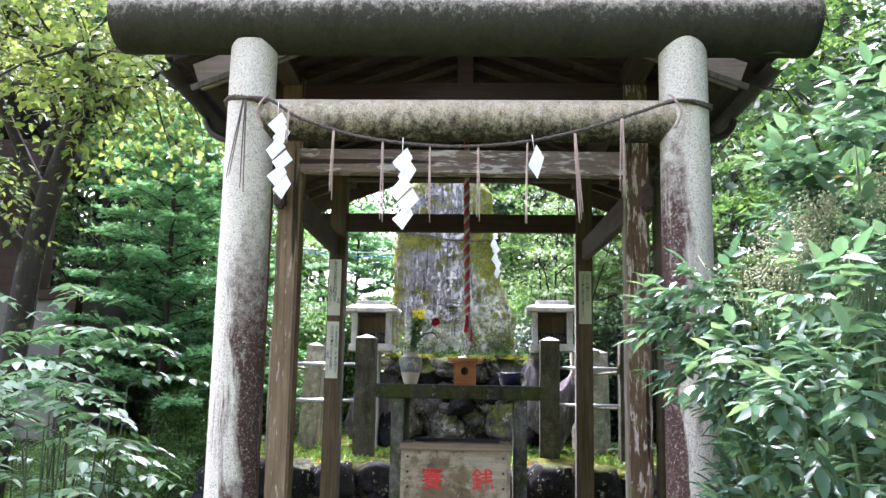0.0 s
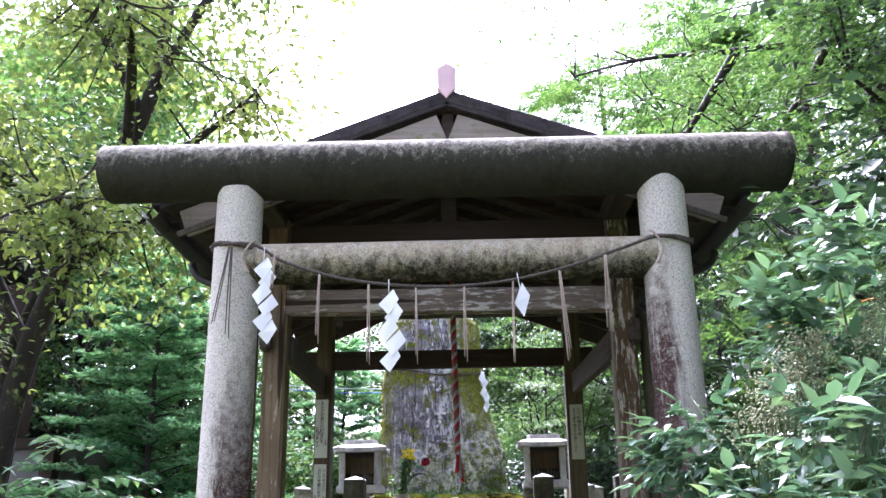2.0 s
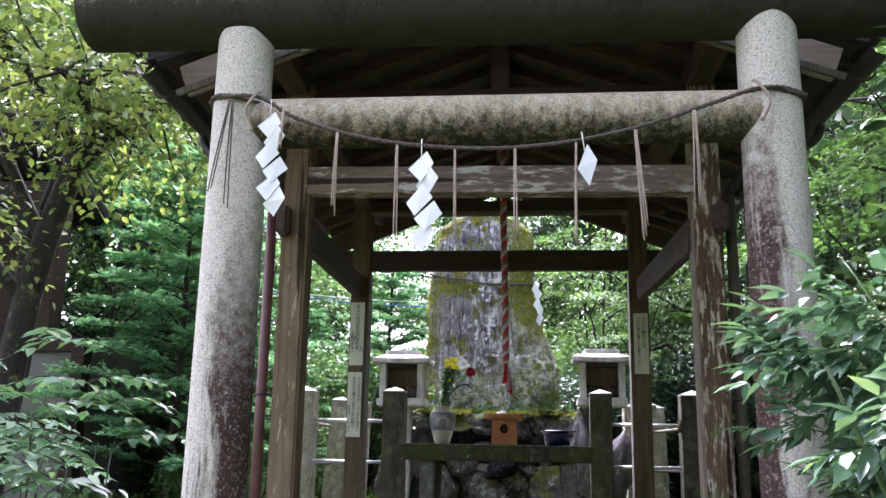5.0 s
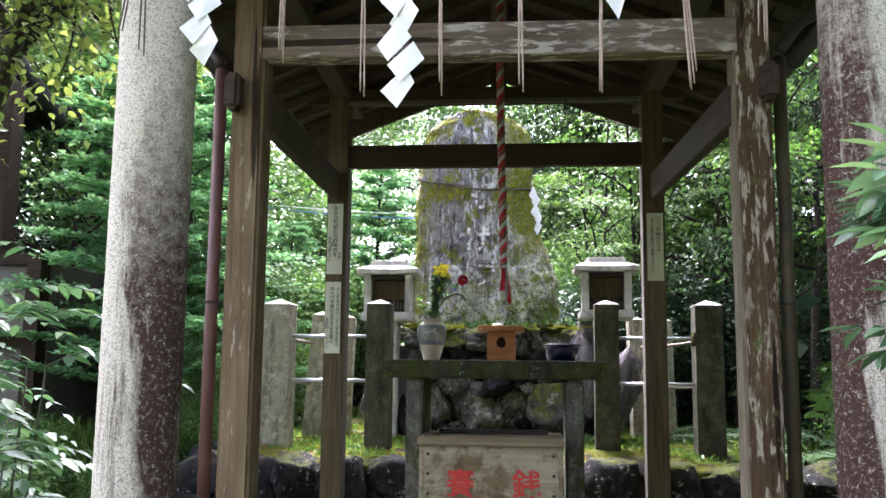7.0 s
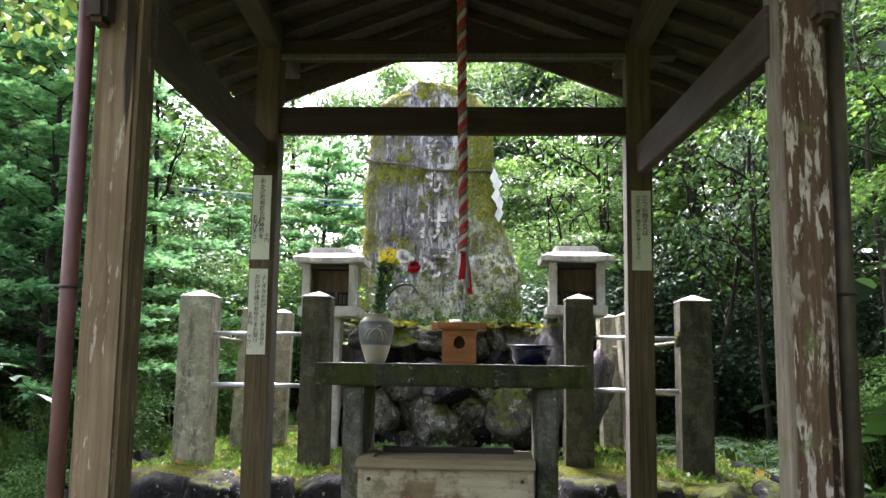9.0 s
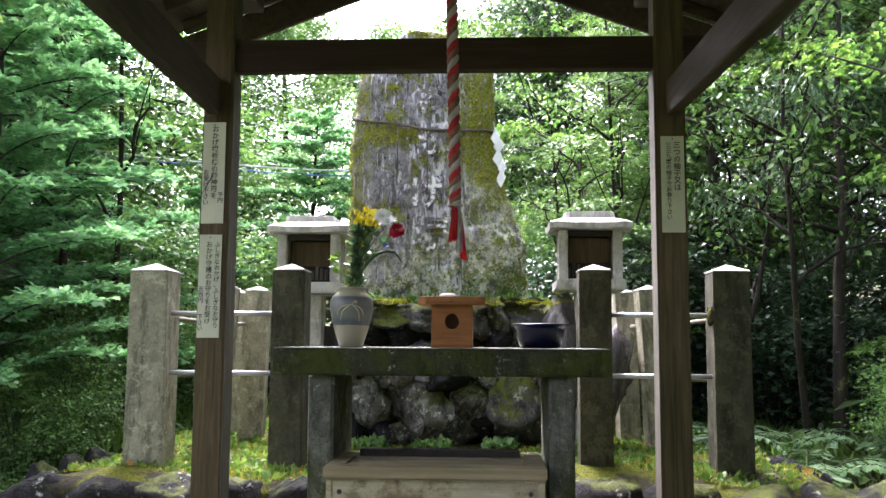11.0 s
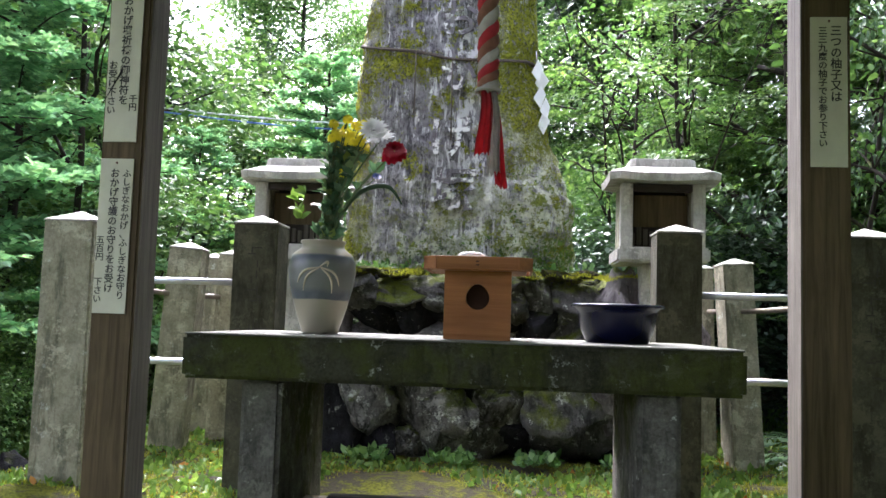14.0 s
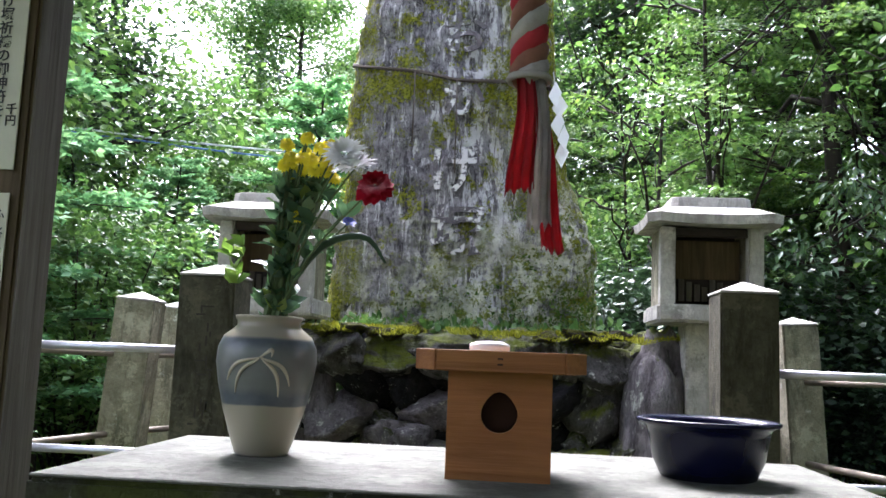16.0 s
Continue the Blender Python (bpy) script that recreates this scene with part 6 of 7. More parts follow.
build_shed()
cables = thing("cables", "blue and grey cables slung between trees", "cable")
part("cable", tubes("cable", [(smooth_line([(-4.8, 11.2, 3.5), (-3.4, 11.0, 3.3), (-1.6, 10.8, 3.1), (0.2, 10.6, 3.1)], 16), 0.009)], M_CABLE_B, 6), None, cables, "blue cable")
part("cable", tubes("cable", [(smooth_line([(-4.8, 11.2, 3.56), (-3.4, 11.0, 3.34), (-1.6, 10.8, 3.16), (0.2, 10.6, 3.12)], 16), 0.009)], M_CABLE_W, 6), None, cables, "grey cable")


# ---- vegetation ----
def place(ob, x, y, rz=0.0, s=1.0, z=None):
    ob.matrix_world = pose(x, y, height(x, y) if z is None else z, 0, 0, rz) @ Matrix.Scale(s, 4)
    return ob


def again(ob, x, y, rz, s=1.0, z=None):
    ob2 = copy_thing(ob, pose(0, 0, 0))
    return place(ob2, x, y, rz, s, z)


def build_leaning_tree():
    """The dark leaning tree beside the gate with hanging yellow-green leaves."""
    rng = np.random.default_rng(12)
    ob = thing("leaning_tree", "dark leaning tree with yellow-green oval leaves hanging from long limbs", "tree", (0, 0, 0))
    trunk = smooth_line([(-3.55, 5.1, -0.1), (-3.42, 5.05, 1.2), (-3.28, 5.0, 2.3), (-3.06, 5.0, 3.17), (-2.77, 5.0, 3.88), (-2.43, 5.0, 4.84), (-2.36, 5.0, 5.72), (-2.2, 4.9, 7.2)], 40)
    fork = smooth_line([(-3.45, 5.06, 1.0), (-3.4, 5.2, 1.9), (-3.5, 5.25, 2.6), (-3.3, 5.2, 3.3), (-3.5, 5.1, 4.2)], 24)
    wood = [(trunk, np.linspace(0.115, 0.045, 40)), (fork, np.linspace(0.085, 0.03, 24))]
    tips = []
    for s, e in (((-3.06, 5.0, 3.17), (-2.05, 4.7, 3.62)), ((-3.2, 5.0, 2.6), (-3.9, 4.6, 4.6)), ((-2.77, 5.0, 3.88), (-1.6, 5.2, 4.9)), ((-2.5, 5.0, 4.6), (-3.3, 4.2, 6.0)), ((-2.43, 5.0, 4.84), (-1.2, 4.9, 6.2)), ((-3.0, 5, 3.3), (-3.4, 3.8, 4.2)), ((-2.6, 5, 4.3), (-2.4, 3.7, 5.0)), ((-2.36, 5, 5.7), (-1.5, 5.5, 7.2)), ((-2.36, 5, 5.7), (-3.5, 5.2, 7.0)), ((-3.3, 5, 2.2), (-4.2, 4.4, 3.2)), ((-3.1, 5, 3.0), (-2.6, 4.0, 3.5))):
        s, e = np.array(s), np.array(e)
        q = smooth_line([s, (s + e) / 2 + rng.normal(0, 0.12, 3) + np.array([0, 0, 0.12]), e], 12)
        wood.append((q, np.linspace(0.055, 0.012, 12)))
        for k in (5, 7, 9, 11):
            tips.append(q[k])
            for _ in range(5):
                t = np.array(q[k]) + rng.normal(0, 0.42, 3) * np.array([1, 1, 0.8])
                wood.append((smooth_line([q[k], (np.array(q[k]) + t) / 2 + rng.normal(0, 0.06, 3), t], 6), np.linspace(0.012, 0.003, 6)))
                tips += [t, (np.array(q[k]) + t) / 2]
    part("trunk", tubes("trunk", wood, M_BARK, 8), None, ob, "dark mossy trunk with bare limbs")
    v, f = clumped(rng, np.array(tips), 34, 0.18, 0.07, OVAL, 0.5, 0.75)
    tagged(part("crown", tri_mesh("crown", v, f, L_YELLOW), None, ob, "yellow-green oval leaves"), kind="stuff")


build_leaning_tree()

# maples
maple = place(tree("maple", "maple tree with fine layered bright green leaves", 31, 7.5, 2.7, 0.13, 20, 270, 0.3, 0.058, STAR, L_MAPLE, None, 0.16, 0.3, (0.4, -0.3), 0.15, 0.3, 4, (0.5, 0.42, 0.22)), 4.8, 8.8, 20)
tagged(maple, group="maples")
again(maple, 5.2, 11.5, 140, 1.15)
again(maple, 2.9, 13.0, 250, 1.1)
again(maple, 7.6, 8.8, 310, 1.25)
again(maple, 4.2, 4.6, 200, 0.95)
again(maple, 3.6, 17.0, 10, 1.35)
again(maple, 2.5, 10.0, 95, 0.72)
again(maple, 3.3, 11.0, 60, 0.62)

# open broadleaf trees
broad = place(tree("broadleaf_tree", "tall broadleaf tree with mid-green leaves", 44, 8.0, 2.4, 0.14, 15, 290, 0.32, 0.088, WIDE, L_MID, None, 0.22, 0.6, (0.2, 0.2), 0.3, 0.6), -5.6, 10.5, 0)
tagged(broad, group="broadleaf trees")
again(broad, -8.6, 9.0, 100, 1.1)
again(broad, -7.5, 14.0, 200, 1.15)
again(broad, 1.6, 18.5, 60, 0.8)
again(broad, -1.7, 15.5, 320, 0.58)
again(broad, -3.4, 17.0, 80, 0.7)
again(broad, 0.3, 15.8, 20, 0.62)
again(broad, 6.2, 18.0, 270, 1.3)
again(broad, -5.0, 20.0, 240, 0.85)
again(broad, -10.5, 19.0, 30, 1.4)

# evergreens
ever = place(tree("evergreen_tree", "dense dark evergreen tree with glossy leaves", 57, 5.2, 1.9, 0.11, 16, 205, 0.28, 0.084, WIDE, L_DARK, None, 0.12, 0.35, (0, 0), 0.3, 0.7), 6.0, 12.8, 0)
tagged(ever, group="evergreen trees")
again(ever, -6.3, 7.4, 20, 1.0)
again(ever, 2.4, 15.5, 90, 1.2)
again(ever, -4.9, 12.6, 120, 0.85)

# evergreen with long glossy leaves that hang from its twigs
hanging = place(tree("hanging_leaf_evergreen", "evergreen tree with long glossy leaves hanging in tufts", 63, 4.6, 1.3, 0.07, 11, 60, 0.14, 0.075, (LANCE[0] * np.array([1.2, 1, 1]), LANCE[1]), L_SHINE, None, 0.35, 0.4, (0.2, -0.2), 1.5, 0.8, 3), 2.75, 8.0, 40, 0.82)

# feathery young conifers
def build_conifer(seed, h, r):
    rng = np.random.default_rng(seed)
    ob = thing("young_conifer", "soft feathery blue-green young conifer", "conifer", (0, 0, 0), 0, "young conifers")
    wood = [(smooth_line([(0, 0, -0.1), (0.05, 0.02, h * 0.5), (0, 0, h)], 10), np.linspace(0.045, 0.008, 10))]
    at, ax = [], []
    for k in range(60):
        f = (k + 0.5) / 60
        z = h * (0.1 + 0.88 * f)
        L = r * (1.05 - f) ** 0.7 * rng.uniform(0.75, 1.15) + 0.08
        a = k * 2.4
        d = np.array([math.cos(a), math.sin(a), 0.35])
        q = np.array([np.array([0.03, 0, z]) + d * L * s + np.array([0, 0, -0.22 * L * s * s]) for s in np.linspace(0, 1, 6)])
        wood.append((q, np.linspace(0.01, 0.003, 6)))
        for s in np.linspace(0.2, 1, int(8 + 20 * L)):
            p = np.array([0.03, 0, z]) + d * L * s + np.array([0, 0, -0.22 * L * s * s])
            for g in (-1, 1):
                t = np.array([-d[1], d[0], 0]) * g + d * 0.8 + rng.normal(0, 0.2, 3)
                t /= np.linalg.norm(t)
                tw = 0.16 * rng.uniform(0.5, 1.2)
                for u in np.linspace(0.1, 1, 6):
                    for h2 in (-1, 1):
                        at.append(p + t * tw * u)
                        ax.append(t * 0.7 + np.cross(t, [0, 0, 1]) * h2 * 0.7 + rng.normal(0, 0.25, 3))
    tagged(part("trunk", tubes("trunk", wood, M_BARK, 6), None, ob), kind="stuff")
    at, ax = np.array(at), np.array(ax)
    n = len(at)
    v, f = leaf_arrays(KITE, at, ax, rng.normal(0, 0.4, (n, 3)) + np.array([0, 0, 1.0]), rng.uniform(0.04, 0.07, n))
    tagged(part("needles", tri_mesh("needles", v, f, L_BLUE), None, ob), kind="stuff")
    return ob


conifer = place(build_conifer(70, 3.6, 1.2), -3.15, 8.2, 0)
again(conifer, -4.3, 9.4, 80, 1.1)
again(conifer, -1.7, 11.2, 150, 0.85)
again(conifer, -2.6, 10.2, 210, 0.62)
again(conifer, -2.95, 6.9, 300, 0.98)

# rounded shrubs at the foot of the wood
shrub = place(bush("shrub", "rounded evergreen shrub in the undergrowth", 80, (1.9, 1.7, 1.7), 90, 98, 0.16, 0.068, WIDE, L_DARK), 4.4, 9.6, 0, 0.9)
tagged(shrub, group="undergrowth shrubs")
for x, y, rz, s in ((0.95, 9.1, 40, 0.85), (1.75, 9.7, 300, 1.0), (1.25, 9.0, 120, 0.8), (2.6, 8.9, 160, 0.8), (3.5, 8.2, 70, 0.8), (3.9, 7.0, 20, 0.7), (4.6, 6.0, 230, 1.1), (5.6, 8.0, 310, 1.3), (-6.0, 9.0, 150, 1.2), (7.0, 6.6, 260, 1.3), (-7.4, 11.0, 330, 1.6)):
    again(shrub, x, y, rz, s)
light = place(bush("light_shrub", "light green leafy shrub in the undergrowth", 83, (1.8, 1.6, 1.8), 60, 180, 0.18, 0.062, KITE, L_MID), -2.7, 9.0, 0)
tagged(light, group="light undergrowth shrubs")
for x, y, rz, s in ((-1.9, 10.4, 40, 0.95), (-3.4, 9.9, 90, 1.1), (0.6, 10.9, 10, 1.0), (-0.8, 11.3, 130, 1.0), (1.1, 12.2, 90, 1.2), (-3.9, 8.3, 210, 0.8), (3.3, 10.6, 100, 1.2), (-3.3, 13.0, 20, 1.5), (-0.3, 14.0, 280, 1.6), (2.4, 12.0, 330, 1.5), (-5.5, 12.2, 60, 1.6), (5.0, 9.5, 190, 1.3), (-2.75, 7.7, 120, 0.6), (-2.5, 6.6, 250, 0.42), (-2.5, 5.8, 70, 0.36), (-3.1, 5.3, 190, 0.42), (-2.45, 7.1, 310, 0.42), (-3.4, 6.1, 10, 0.4), (2.9, 6.9, 10, 0.45)):
    again(light, x, y, rz, s)

# unseen trees added behind the viewer to close the clearing and block light
again(broad, -6.5, -5.5, 40, 1.1)
again(broad, 6.8, -5.0, 130, 1.1)
again(broad, 0.5, -12.0, 200, 1.2)
again(broad, 5.6, -7.8, 290, 1.0)
# trees out of view on the right, added to keep light off that side
again(broad, 5.4, -0.6, 75, 1.0)
again(broad, 6.4, 2.2, 215, 1.05)
again(ever, 4.5, 2.3, 10, 1.25)
again(ever, 4.3, 0.2, 70, 1.1)

# saplings and bare stems in the wood
def build_sapling(seed, h):
    rng = np.random.default_rng(seed)
    ob = thing("sapling", "thin dark sapling with sparse leaves in the wood", "sapling", (0, 0, 0), 0, "saplings")
    wood, tips = limbs(rng, (0, 0, -0.2), (rng.uniform(-0.5, 0.5), rng.uniform(-0.3, 0.3), h), 0.028, 9, 0.75, 0.9, 0.3, 3)
    part("trunk", tubes("trunk", wood[:1], M_BARK, 6), None, ob)
    tagged(part("limb", tubes("limb", wood[1:], M_BARK, 5), None, ob), kind="stuff")
    v, f = clumped(rng, tips, 9, 0.1, 0.06, OVAL, 0.5, 0.8)
    tagged(part("crown", tri_mesh("crown", v, f, L_MID), None, ob), kind="stuff")
    return ob


sap = place(build_sapling(301, 3.6), 2.5, 7.9, 0)
sap_b = place(build_sapling(302, 4.4), 3.0, 7.1, 0)
for k, (x, y) in enumerate(((3.5, 7.4), (2.2, 8.6), (1.5, 9.2), (4.2, 8.4), (3.9, 6.6), (1.2, 10.1), (4.9, 7.6), (2.7, 10.0), (-2.6, 8.4), (-3.9, 7.5), (0.9, 9.4), (5.4, 6.4))):
    again(sap if k % 2 else sap_b, x, y, k * 67, 0.85 + 0.08 * (k % 5))


def build_overhang():
    """Dark crooked limbs of a maple reaching in over the clearing."""
    rng = np.random.default_rng(310)
    ob = thing("overhanging_maple", "maple with dark crooked bare limbs and sparse fine leaves", "tree", (0, 0, 0))
    wood = [(smooth_line([(5.4, 4.6, -0.1), (5.3, 4.6, 2.0), (5.0, 4.5, 4.0), (4.6, 4.5, 6.2)], 20), np.linspace(0.14, 0.07, 20))]
    tips = []
    for pts in (((5.2, 4.6, 3.0), (4.2, 4.5, 3.9), (3.46, 4.5, 4.3), (3.13, 4.5, 4.6), (2.92, 4.5, 4.95), (2.6, 4.5, 5.2), (1.9, 4.5, 5.5)), ((5.2, 4.6, 2.8), (4.2, 4.5, 3.3), (3.4, 4.5, 3.85), (3.23, 4.5, 4.41), (3.4, 4.5, 5.04), (3.3, 4.4, 5.7)), ((5.0, 4.5, 4.2), (3.6, 4.6, 4.75), (2.9, 4.5, 4.78), (2.12, 4.5, 4.73), (1.6, 4.5, 4.7), (1.05, 4.5, 4.57)), ((4.8, 4.5, 5.0), (3.8, 4.3, 5.8), (2.9, 4.2, 6.3)), ((3.0, 4.5, 4.78), (2.7, 4.6, 4.3), (2.4, 4.6, 3.9)), ((2.3, 4.5, 4.75), (2.0, 4.7, 4.3), (1.8, 4.8, 4.0)), ((4.6, 4.5, 3.4), (3.35, 4.5, 3.67), (2.9, 4.5, 3.55), (2.4, 4.6, 3.4))):
        q = smooth_line(pts, 18)
        wood.append((q, np.linspace(0.045, 0.007, 18)))
        for k in (8, 11, 14, 17):
            for _ in range(3):
                e = np.array(q[k]) + rng.normal(0, 0.4, 3) * np.array([1, 1, 0.5])
                wood.append((smooth_line([q[k], (np.array(q[k]) + e) / 2 + rng.normal(0, 0.06, 3), e], 6), np.linspace(0.008, 0.002, 6)))
                tips.append(e)
    part("trunk", tubes("trunk", wood, M_BARK, 7), None, ob, "dark crooked trunk and limbs")
    v, f = clumped(rng, np.array(tips), 30, 0.22, 0.05, STAR, 0.15, 0.22)
    tagged(part("crown", tri_mesh("crown", v, f, L_MAPLE), None, ob), kind="stuff")


build_overhang()

# fronds by the gate
frond = place(frond_plant("compound_leaf_plant", "tall plant with arching compound leaves of pointed leaflets", 90, 22, 0.62, 7, 0.125, (LANCE[0] * np.array([1.75, 1, 1]), LANCE[1]), L_FROND, 1.75, 0.5, "plant", 0.4), -2.0, 3.35, 0, 1.0)
tagged(frond, group="compound-leaf plants")
again(frond, -2.65, 3.0, 130, 1.0)
again(frond, -2.75, 4.2, 250, 0.9)
again(frond, -1.85, 2.75, 200, 0.85)
again(frond, -3.3, 3.6, 300, 0.95)
fern = place(frond_plant("fern", "fresh green fern with finely cut arching fronds", 94, 13, 0.62, 24, 0.11, (NEEDLE[0] * np.array([1.5, 1, 1]), NEEDLE[1]), L_FERN, 0.05, 0.9, "fern", 0.06), 2.12, 6.75, 0, 1.15)
tagged(fern, group="ferns")
for x, y, rz, s in ((2.5, 6.5, 100, 0.85), (1.75, 7.3, 50, 0.9), (2.6, 7.3, 200, 1.0), (3.1, 6.3, 20, 0.9), (-2.3, 7.6, 10, 0.8), (-2.8, 6.6, 140, 0.7), (1.9, 8.0, 260, 0.8)):
    again(fern, x, y, rz, s)


def build_nandina():
    """The glossy shrub in the foreground beside the path."""
    rng = np.random.default_rng(101)
    ob = thing("glossy_shrub", "dense glossy shrub with pointed leaves and cream buds by the gate", "shrub", (0, 0, 0))
    tips, stems = [], []
    for k in range(310):
        y = rng.uniform(0.15, 1.75)
        x = 0.78 + 1.4 * rng.uniform(0, 1) ** 0.8
        top = 1.45 + 0.62 * min(1.0, (x - 0.72) / 0.65) - 0.12 * abs(y - 0.9)
        z = top - (top - 0.2) * rng.uniform(0, 1) ** 1.1
        x = max(x, 0.84 + 0.25 * abs(y - 0.95) + (0.16 if z < 1.1 else 0))
        tips.append((x, y, z))
        if k % 4 == 0:
            stems.append((smooth_line([(1.5 + (x - 1.5) * 0.25, 0.9 + (y - 0.9) * 0.2, 0), (1.4 + (x - 1.4) * 0.6, y, z * 0.6), (x, y, z)], 7), np.linspace(0.011, 0.003, 7)))
    part("stem", tubes("stem", stems, M_STEM, 6), None, ob)
    at, ax, nr, sz = [], [], [], []
    for t in np.array(tips):
        out = np.array([t[0] - 1.6, t[1] - 0.95, 0.25])
        out /= np.linalg.norm(out)
        for _ in range(6):
            d = out + rng.normal(0, 0.6, 3)
            d /= np.linalg.norm(d)
            L = rng.uniform(0.09, 0.17)
            side = np.cross(d, [0, 0, 1])
            side /= np.linalg.norm(side) + 1e-9
            for s in np.linspace(0.3, 1, 4):
                for g in (-1, 1):
                    at.append(t + d * L * s)
                    ax.append(side * g + d * 0.8 + np.array([0, 0, -0.5]) + rng.normal(0, 0.2, 3))
                    nr.append(np.array([0, 0, 1]) + rng.normal(0, 0.35, 3))
                    sz.append(rng.uniform(0.045, 0.082))
            at.append(t + d * L)
            ax.append(d)
            nr.append(np.array([0, 0, 1.0]))
            sz.append(0.08)
    v, f = leaf_arrays((LANCE[0] * np.array([1.5, 1, 1]), LANCE[1]), np.array(at), np.array(ax), np.array(nr), np.array(sz))
    tagged(part("foliage", tri_mesh("foliage", v, f, L_GLOSS), None, ob), kind="stuff")
    # bud panicle
    B = []
    for k in range(2400):
        f = rng.uniform(0, 1)
        p = np.array([0.96, 0.72, 1.5] if k % 3 else [1.2, 0.8, 1.62]) + np.array([0.2, 0.05, 0.26]) * f + rng.normal(0, 1, 3) * np.array([0.05, 0.05, 0.042]) * (1.2 - 0.7 * f)
        B.append(p)
    B = np.array(B)
    oct_v = np.array([(1, 0, 0), (-1, 0, 0), (0, 1, 0), (0, -1, 0), (0, 0, 1), (0, 0, -1)]) * 0.0038
    oct_f = np.array([(0, 2, 4), (2, 1, 4), (1, 3, 4), (3, 0, 4), (2, 0, 5), (1, 2, 5), (3, 1, 5), (0, 3, 5)])
    v = (B[:, None, :] + oct_v[None]).reshape(-1, 3)
    f = ((np.arange(len(B)) * 6)[:, None, None] + oct_f[None]).reshape(-1, 3)
    part("bud_panicle", tri_mesh("bud_panicle", v, f, M_BUD), None, ob, "loose cream panicle of small buds")
    pan = [((p[0] * 0.6 + 0.4, 0.75, 1.4), p) for p in B[::40]]
    part("panicle_stalk", tubes("panicle_stalk", [(smooth_line([a, ((a[0] + b[0]) / 2, (a[1] + b[1]) / 2, (a[2] + b[2]) / 2 + 0.02), b], 5), 0.0018) for a, b in pan], M_STEM, 4), None, ob)


build_nandina()


def build_back_shrub():
    """The broader leaved shrub behind it with orange young leaves."""
    ob = bush("broad_leaf_shrub", "upright green shrub with a few orange young leaves", 111, (1.5, 1.4, 2.45), 80, 60, 0.15, 0.1, OVAL, L_MID, 0.0, 0.7)
    place(ob, 2.25, 3.2, 0)
    rng = np.random.default_rng(5)
    pts = np.array([(-0.55, -0.5, 2.2), (-0.5, -0.52, 2.22), (-0.3, -0.5, 2.28), (-0.25, -0.45, 2.3), (0.0, -0.4, 2.35)])
    v, f = leaf_arrays(OVAL, pts, rng.normal(0, 1, (5, 3)), np.array([(0, -0.6, 1.0)] * 5), np.full(5, 0.09))
    part("young_leaves", tri_mesh("young_leaves", v, f, L_ORANGE), None, ob, "orange young leaves")
    again(ob, 2.9, 4.3, 140, 0.95)


build_back_shrub()


def scatter_stuff(name, label, seed, n, where, size, shape, mat, category, up=0.8, base=None):
    rng = np.random.default_rng(seed)
    P = []
    while len(P) < n:
        p = where(rng)
        if p is not None:
            P.append(p)
    P = np.array(P)
    ax = rng.normal(0, 0.6, (n, 3)) + np.array([0, 0, up])
    ax[:, 2] = np.abs(ax[:, 2])
    nr = rng.normal(0, 0.6, (n, 3)) + np.array([0, -0.3, 0.6])
    v, f = leaf_arrays(shape, P, ax, nr, size * rng.uniform(0.5, 1.3, n))
    return tagged(new(name, tri_mesh(name, v, f, mat)), label, category, kind="stuff")


def on_ground(x0, x1, y0, y1):
    def w(rng):
        x, y = rng.uniform(x0, x1), rng.uniform(y0, y1)
        if -2.1 < x < 2.0 and 2.6 < y < 9.0:
            return None
        if noise.noise(Vector((x * 0.9, y * 0.9, 4))) < -0.25:
            return None
        return (x, y, height(x, y) - 0.01)
    return w


def on_platform(lim):
    def w(rng):
        x, y = rng.uniform(-1.95, 1.85), rng.uniform(5.68, 8.6)
        if abs(x + 0.05) < 0.85 and y > 6.95:
            return None
        if noise.noise(Vector((x * 1.7, y * 1.7, 8))) + 0.25 * (y - 6.6) < lim:
            return None
        return (x, y, 0.655 + 0.05 * noise.noise(Vector((x * 2.2, y * 2.2, 3))))
    return w


scatter_stuff("grass", "bright green grass and low weeds on the clearing", 201, 26000, on_ground(-6.5, 6.5, 3.0, 10.0), 0.12, NEEDLE, L_GRASS, "grass", 1.0)
scatter_stuff("long_grass", "bright long grass beside the outbuilding", 211, 9000, on_ground(-4.8, -2.1, 3.6, 7.4), 0.16, NEEDLE, L_GRASS, "grass", 1.0)
scatter_stuff("ground_cover", "low leafy ground cover under the trees", 202, 22000, on_ground(-7, 7, 3.0, 12.0), 0.075, OVAL, L_MID, "ground cover", 0.7)
scatter_stuff("platform_weeds", "small weeds on the mossy platform", 203, 7500, on_platform(-0.12), 0.04, OVAL, L_GRASS, "weeds", 0.6)
scatter_stuff("moss_blades", "short yellow-green moss blades on the platform", 204, 30000, on_platform(-0.2), 0.022, NEEDLE, L_MOSS, "moss", 1.0)
scatter_stuff("fallen_leaves", "brown fallen leaves on the platform", 205, 130, on_platform(-0.2), 0.045, OVAL, L_ORANGE, "fallen leaves", 0.0)


def at_mound_foot(rng):
    x = rng.uniform(-0.7, 0.75)
    if noise.noise(Vector((x * 5, 1, 1))) < 0.0:
        return None
    return (x, 6.88 + rng.uniform(-0.1, 0.1), 0.68 + rng.uniform(0, 0.03))


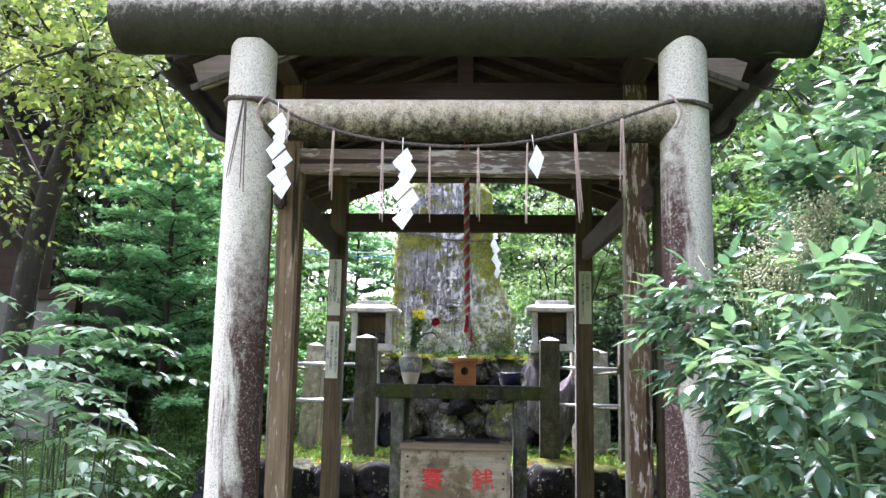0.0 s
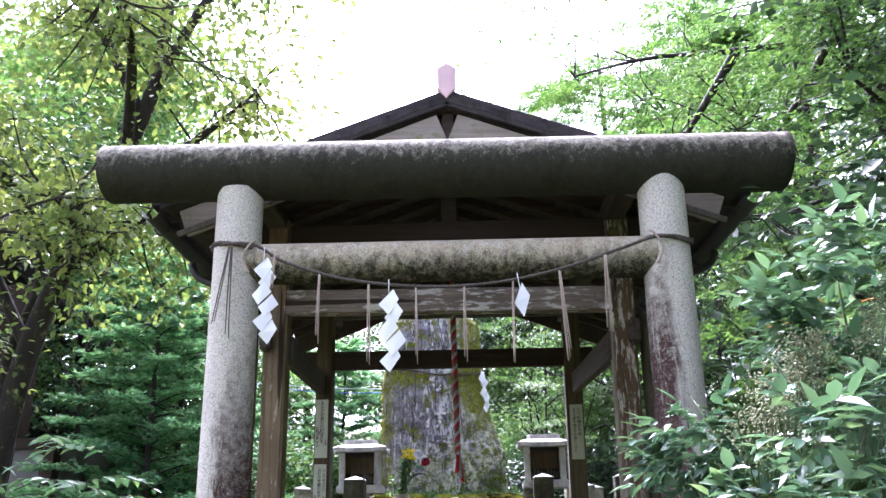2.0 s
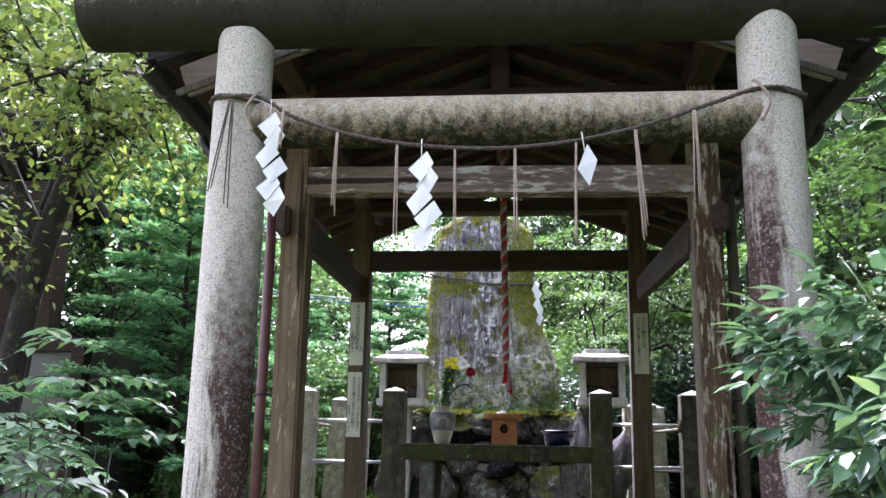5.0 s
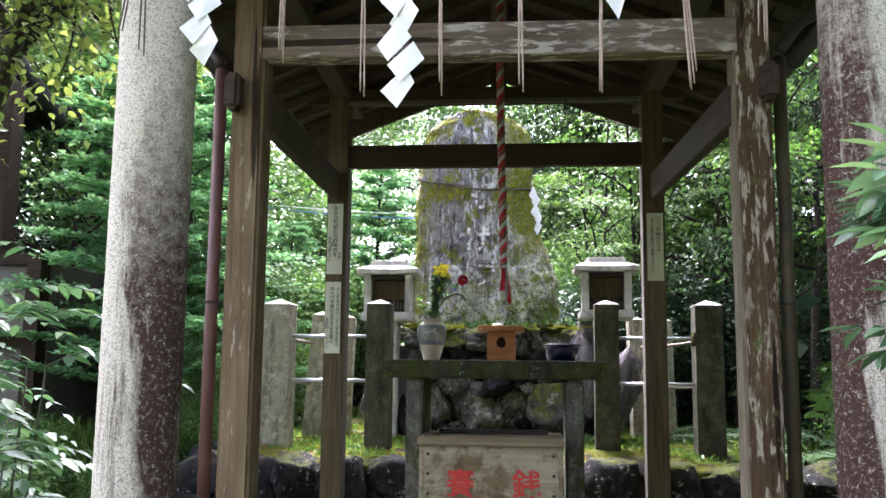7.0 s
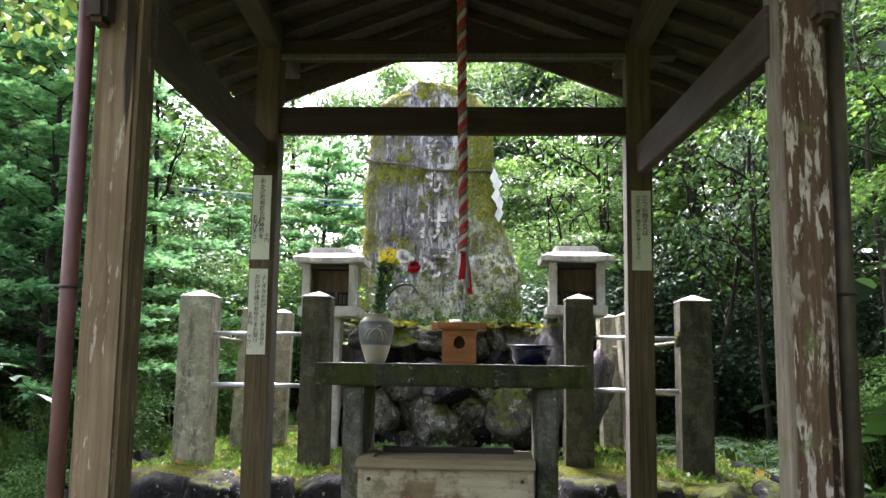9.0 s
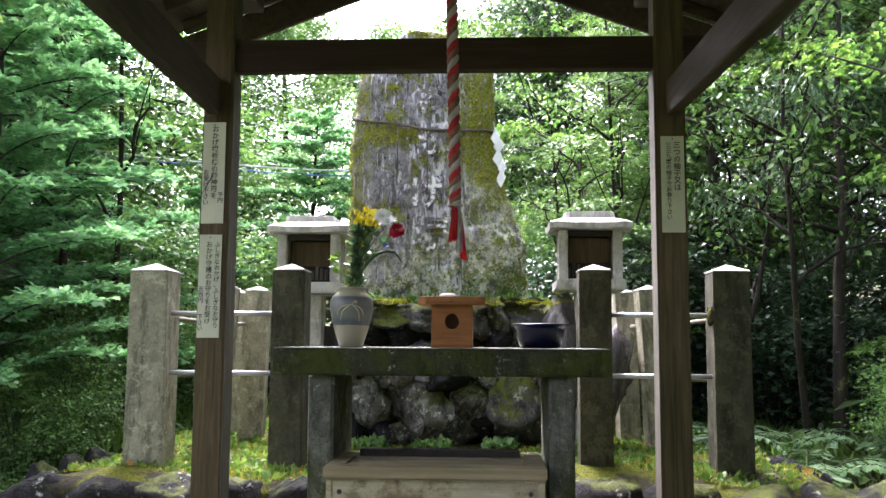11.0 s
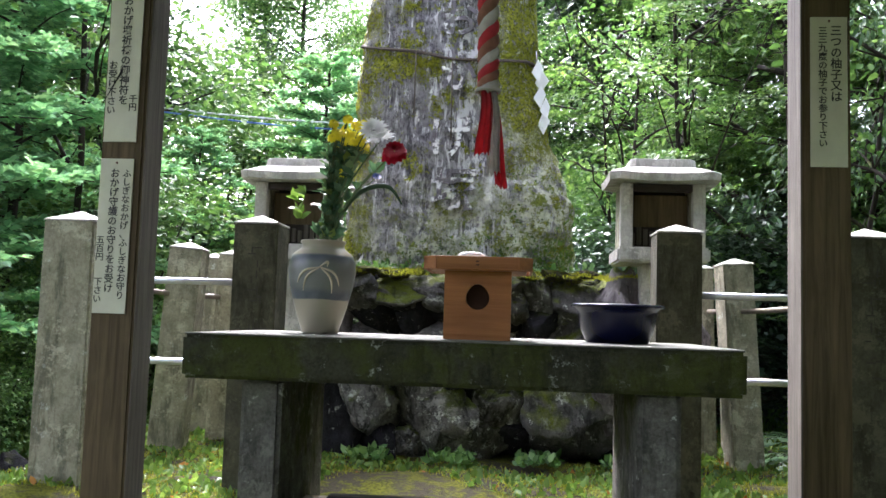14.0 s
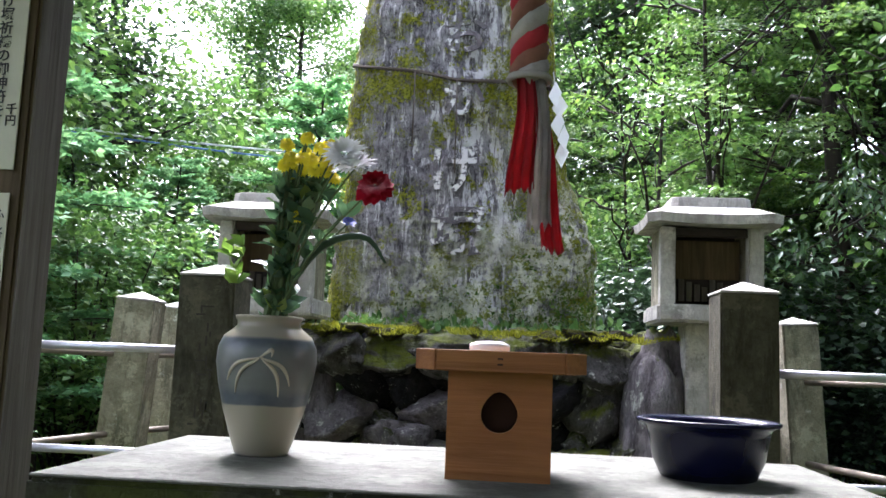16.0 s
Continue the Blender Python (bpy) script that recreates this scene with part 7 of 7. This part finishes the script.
def on_mound(rng):
    x, y = rng.uniform(-0.7, 0.62), rng.uniform(7.35, 7.75)
    if noise.noise(Vector((x * 6, y * 6, 2))) < 0.05:
        return None
    return (x, y, 1.56 + rng.uniform(0, 0.05 + 0.25 * max(0, y - 7.55)))


def on_coping(rng):
    x, y = rng.uniform(-0.78, 0.8), rng.uniform(6.98, 7.35)
    if noise.noise(Vector((x * 7, y * 7, 5))) < -0.05:
        return None
    return (x, y, 1.565 + 0.025 * noise.noise(Vector((x * 9, y * 9, 1))) - 0.25 * max(0, 7.06 - y))


def on_monument(rng):
    z = rng.uniform(1.7, 3.5)
    l, r = along(STELE_L, z), along(STELE_R, z)
    u = rng.uniform(0, 1)
    x = l + (r - l) * u
    n = noise.noise(Vector((x * 5, z * 3.4, 2))) + 0.4 * noise.noise(Vector((x * 15, z * 11, 6)))
    want = 0.5 if 0.12 < u < 0.68 else -0.05
    if 2.6 < z < 2.85 and u < 0.5:
        want = 0.12
    if n < want:
        return None
    return (x, stele_front(x, z) - 0.012, z)


scatter_stuff("coping_moss", "yellow-green moss shoots on the coping stones", 209, 9000, on_coping, 0.02, NEEDLE, L_MOSS, "moss", 1.0)
scatter_stuff("monument_moss", "yellow-green moss growing in patches on the monument", 210, 14000, on_monument, 0.017, NEEDLE, L_MOSS, "moss", 0.1)
scatter_stuff("mound_weeds", "green weeds at the foot of the stones", 206, 420, at_mound_foot, 0.045, OVAL, L_MID, "weeds", 0.5)
scatter_stuff("mound_plants", "small pale green plants under the monument", 207, 420, on_mound, 0.04, OVAL, L_MID, "weeds", 0.8)


def on_foot_rock(rng):
    z = 1.6 + 0.6 * rng.uniform(0, 1) ** 1.6
    x = rng.uniform(0.08, 0.5) if rng.uniform() < 0.7 else rng.uniform(-0.5, 0.2)
    if z > 1.6 + (0.6 if x > 0.08 else 0.22):
        return None
    return (x, stele_front(x, z) - 0.01, z)


scatter_stuff("creeping_leaves", "small round-leaved creeper on the foot of the monument", 208, 1500, on_foot_rock, 0.022, OVAL, L_GRASS, "creeper", 0.2)
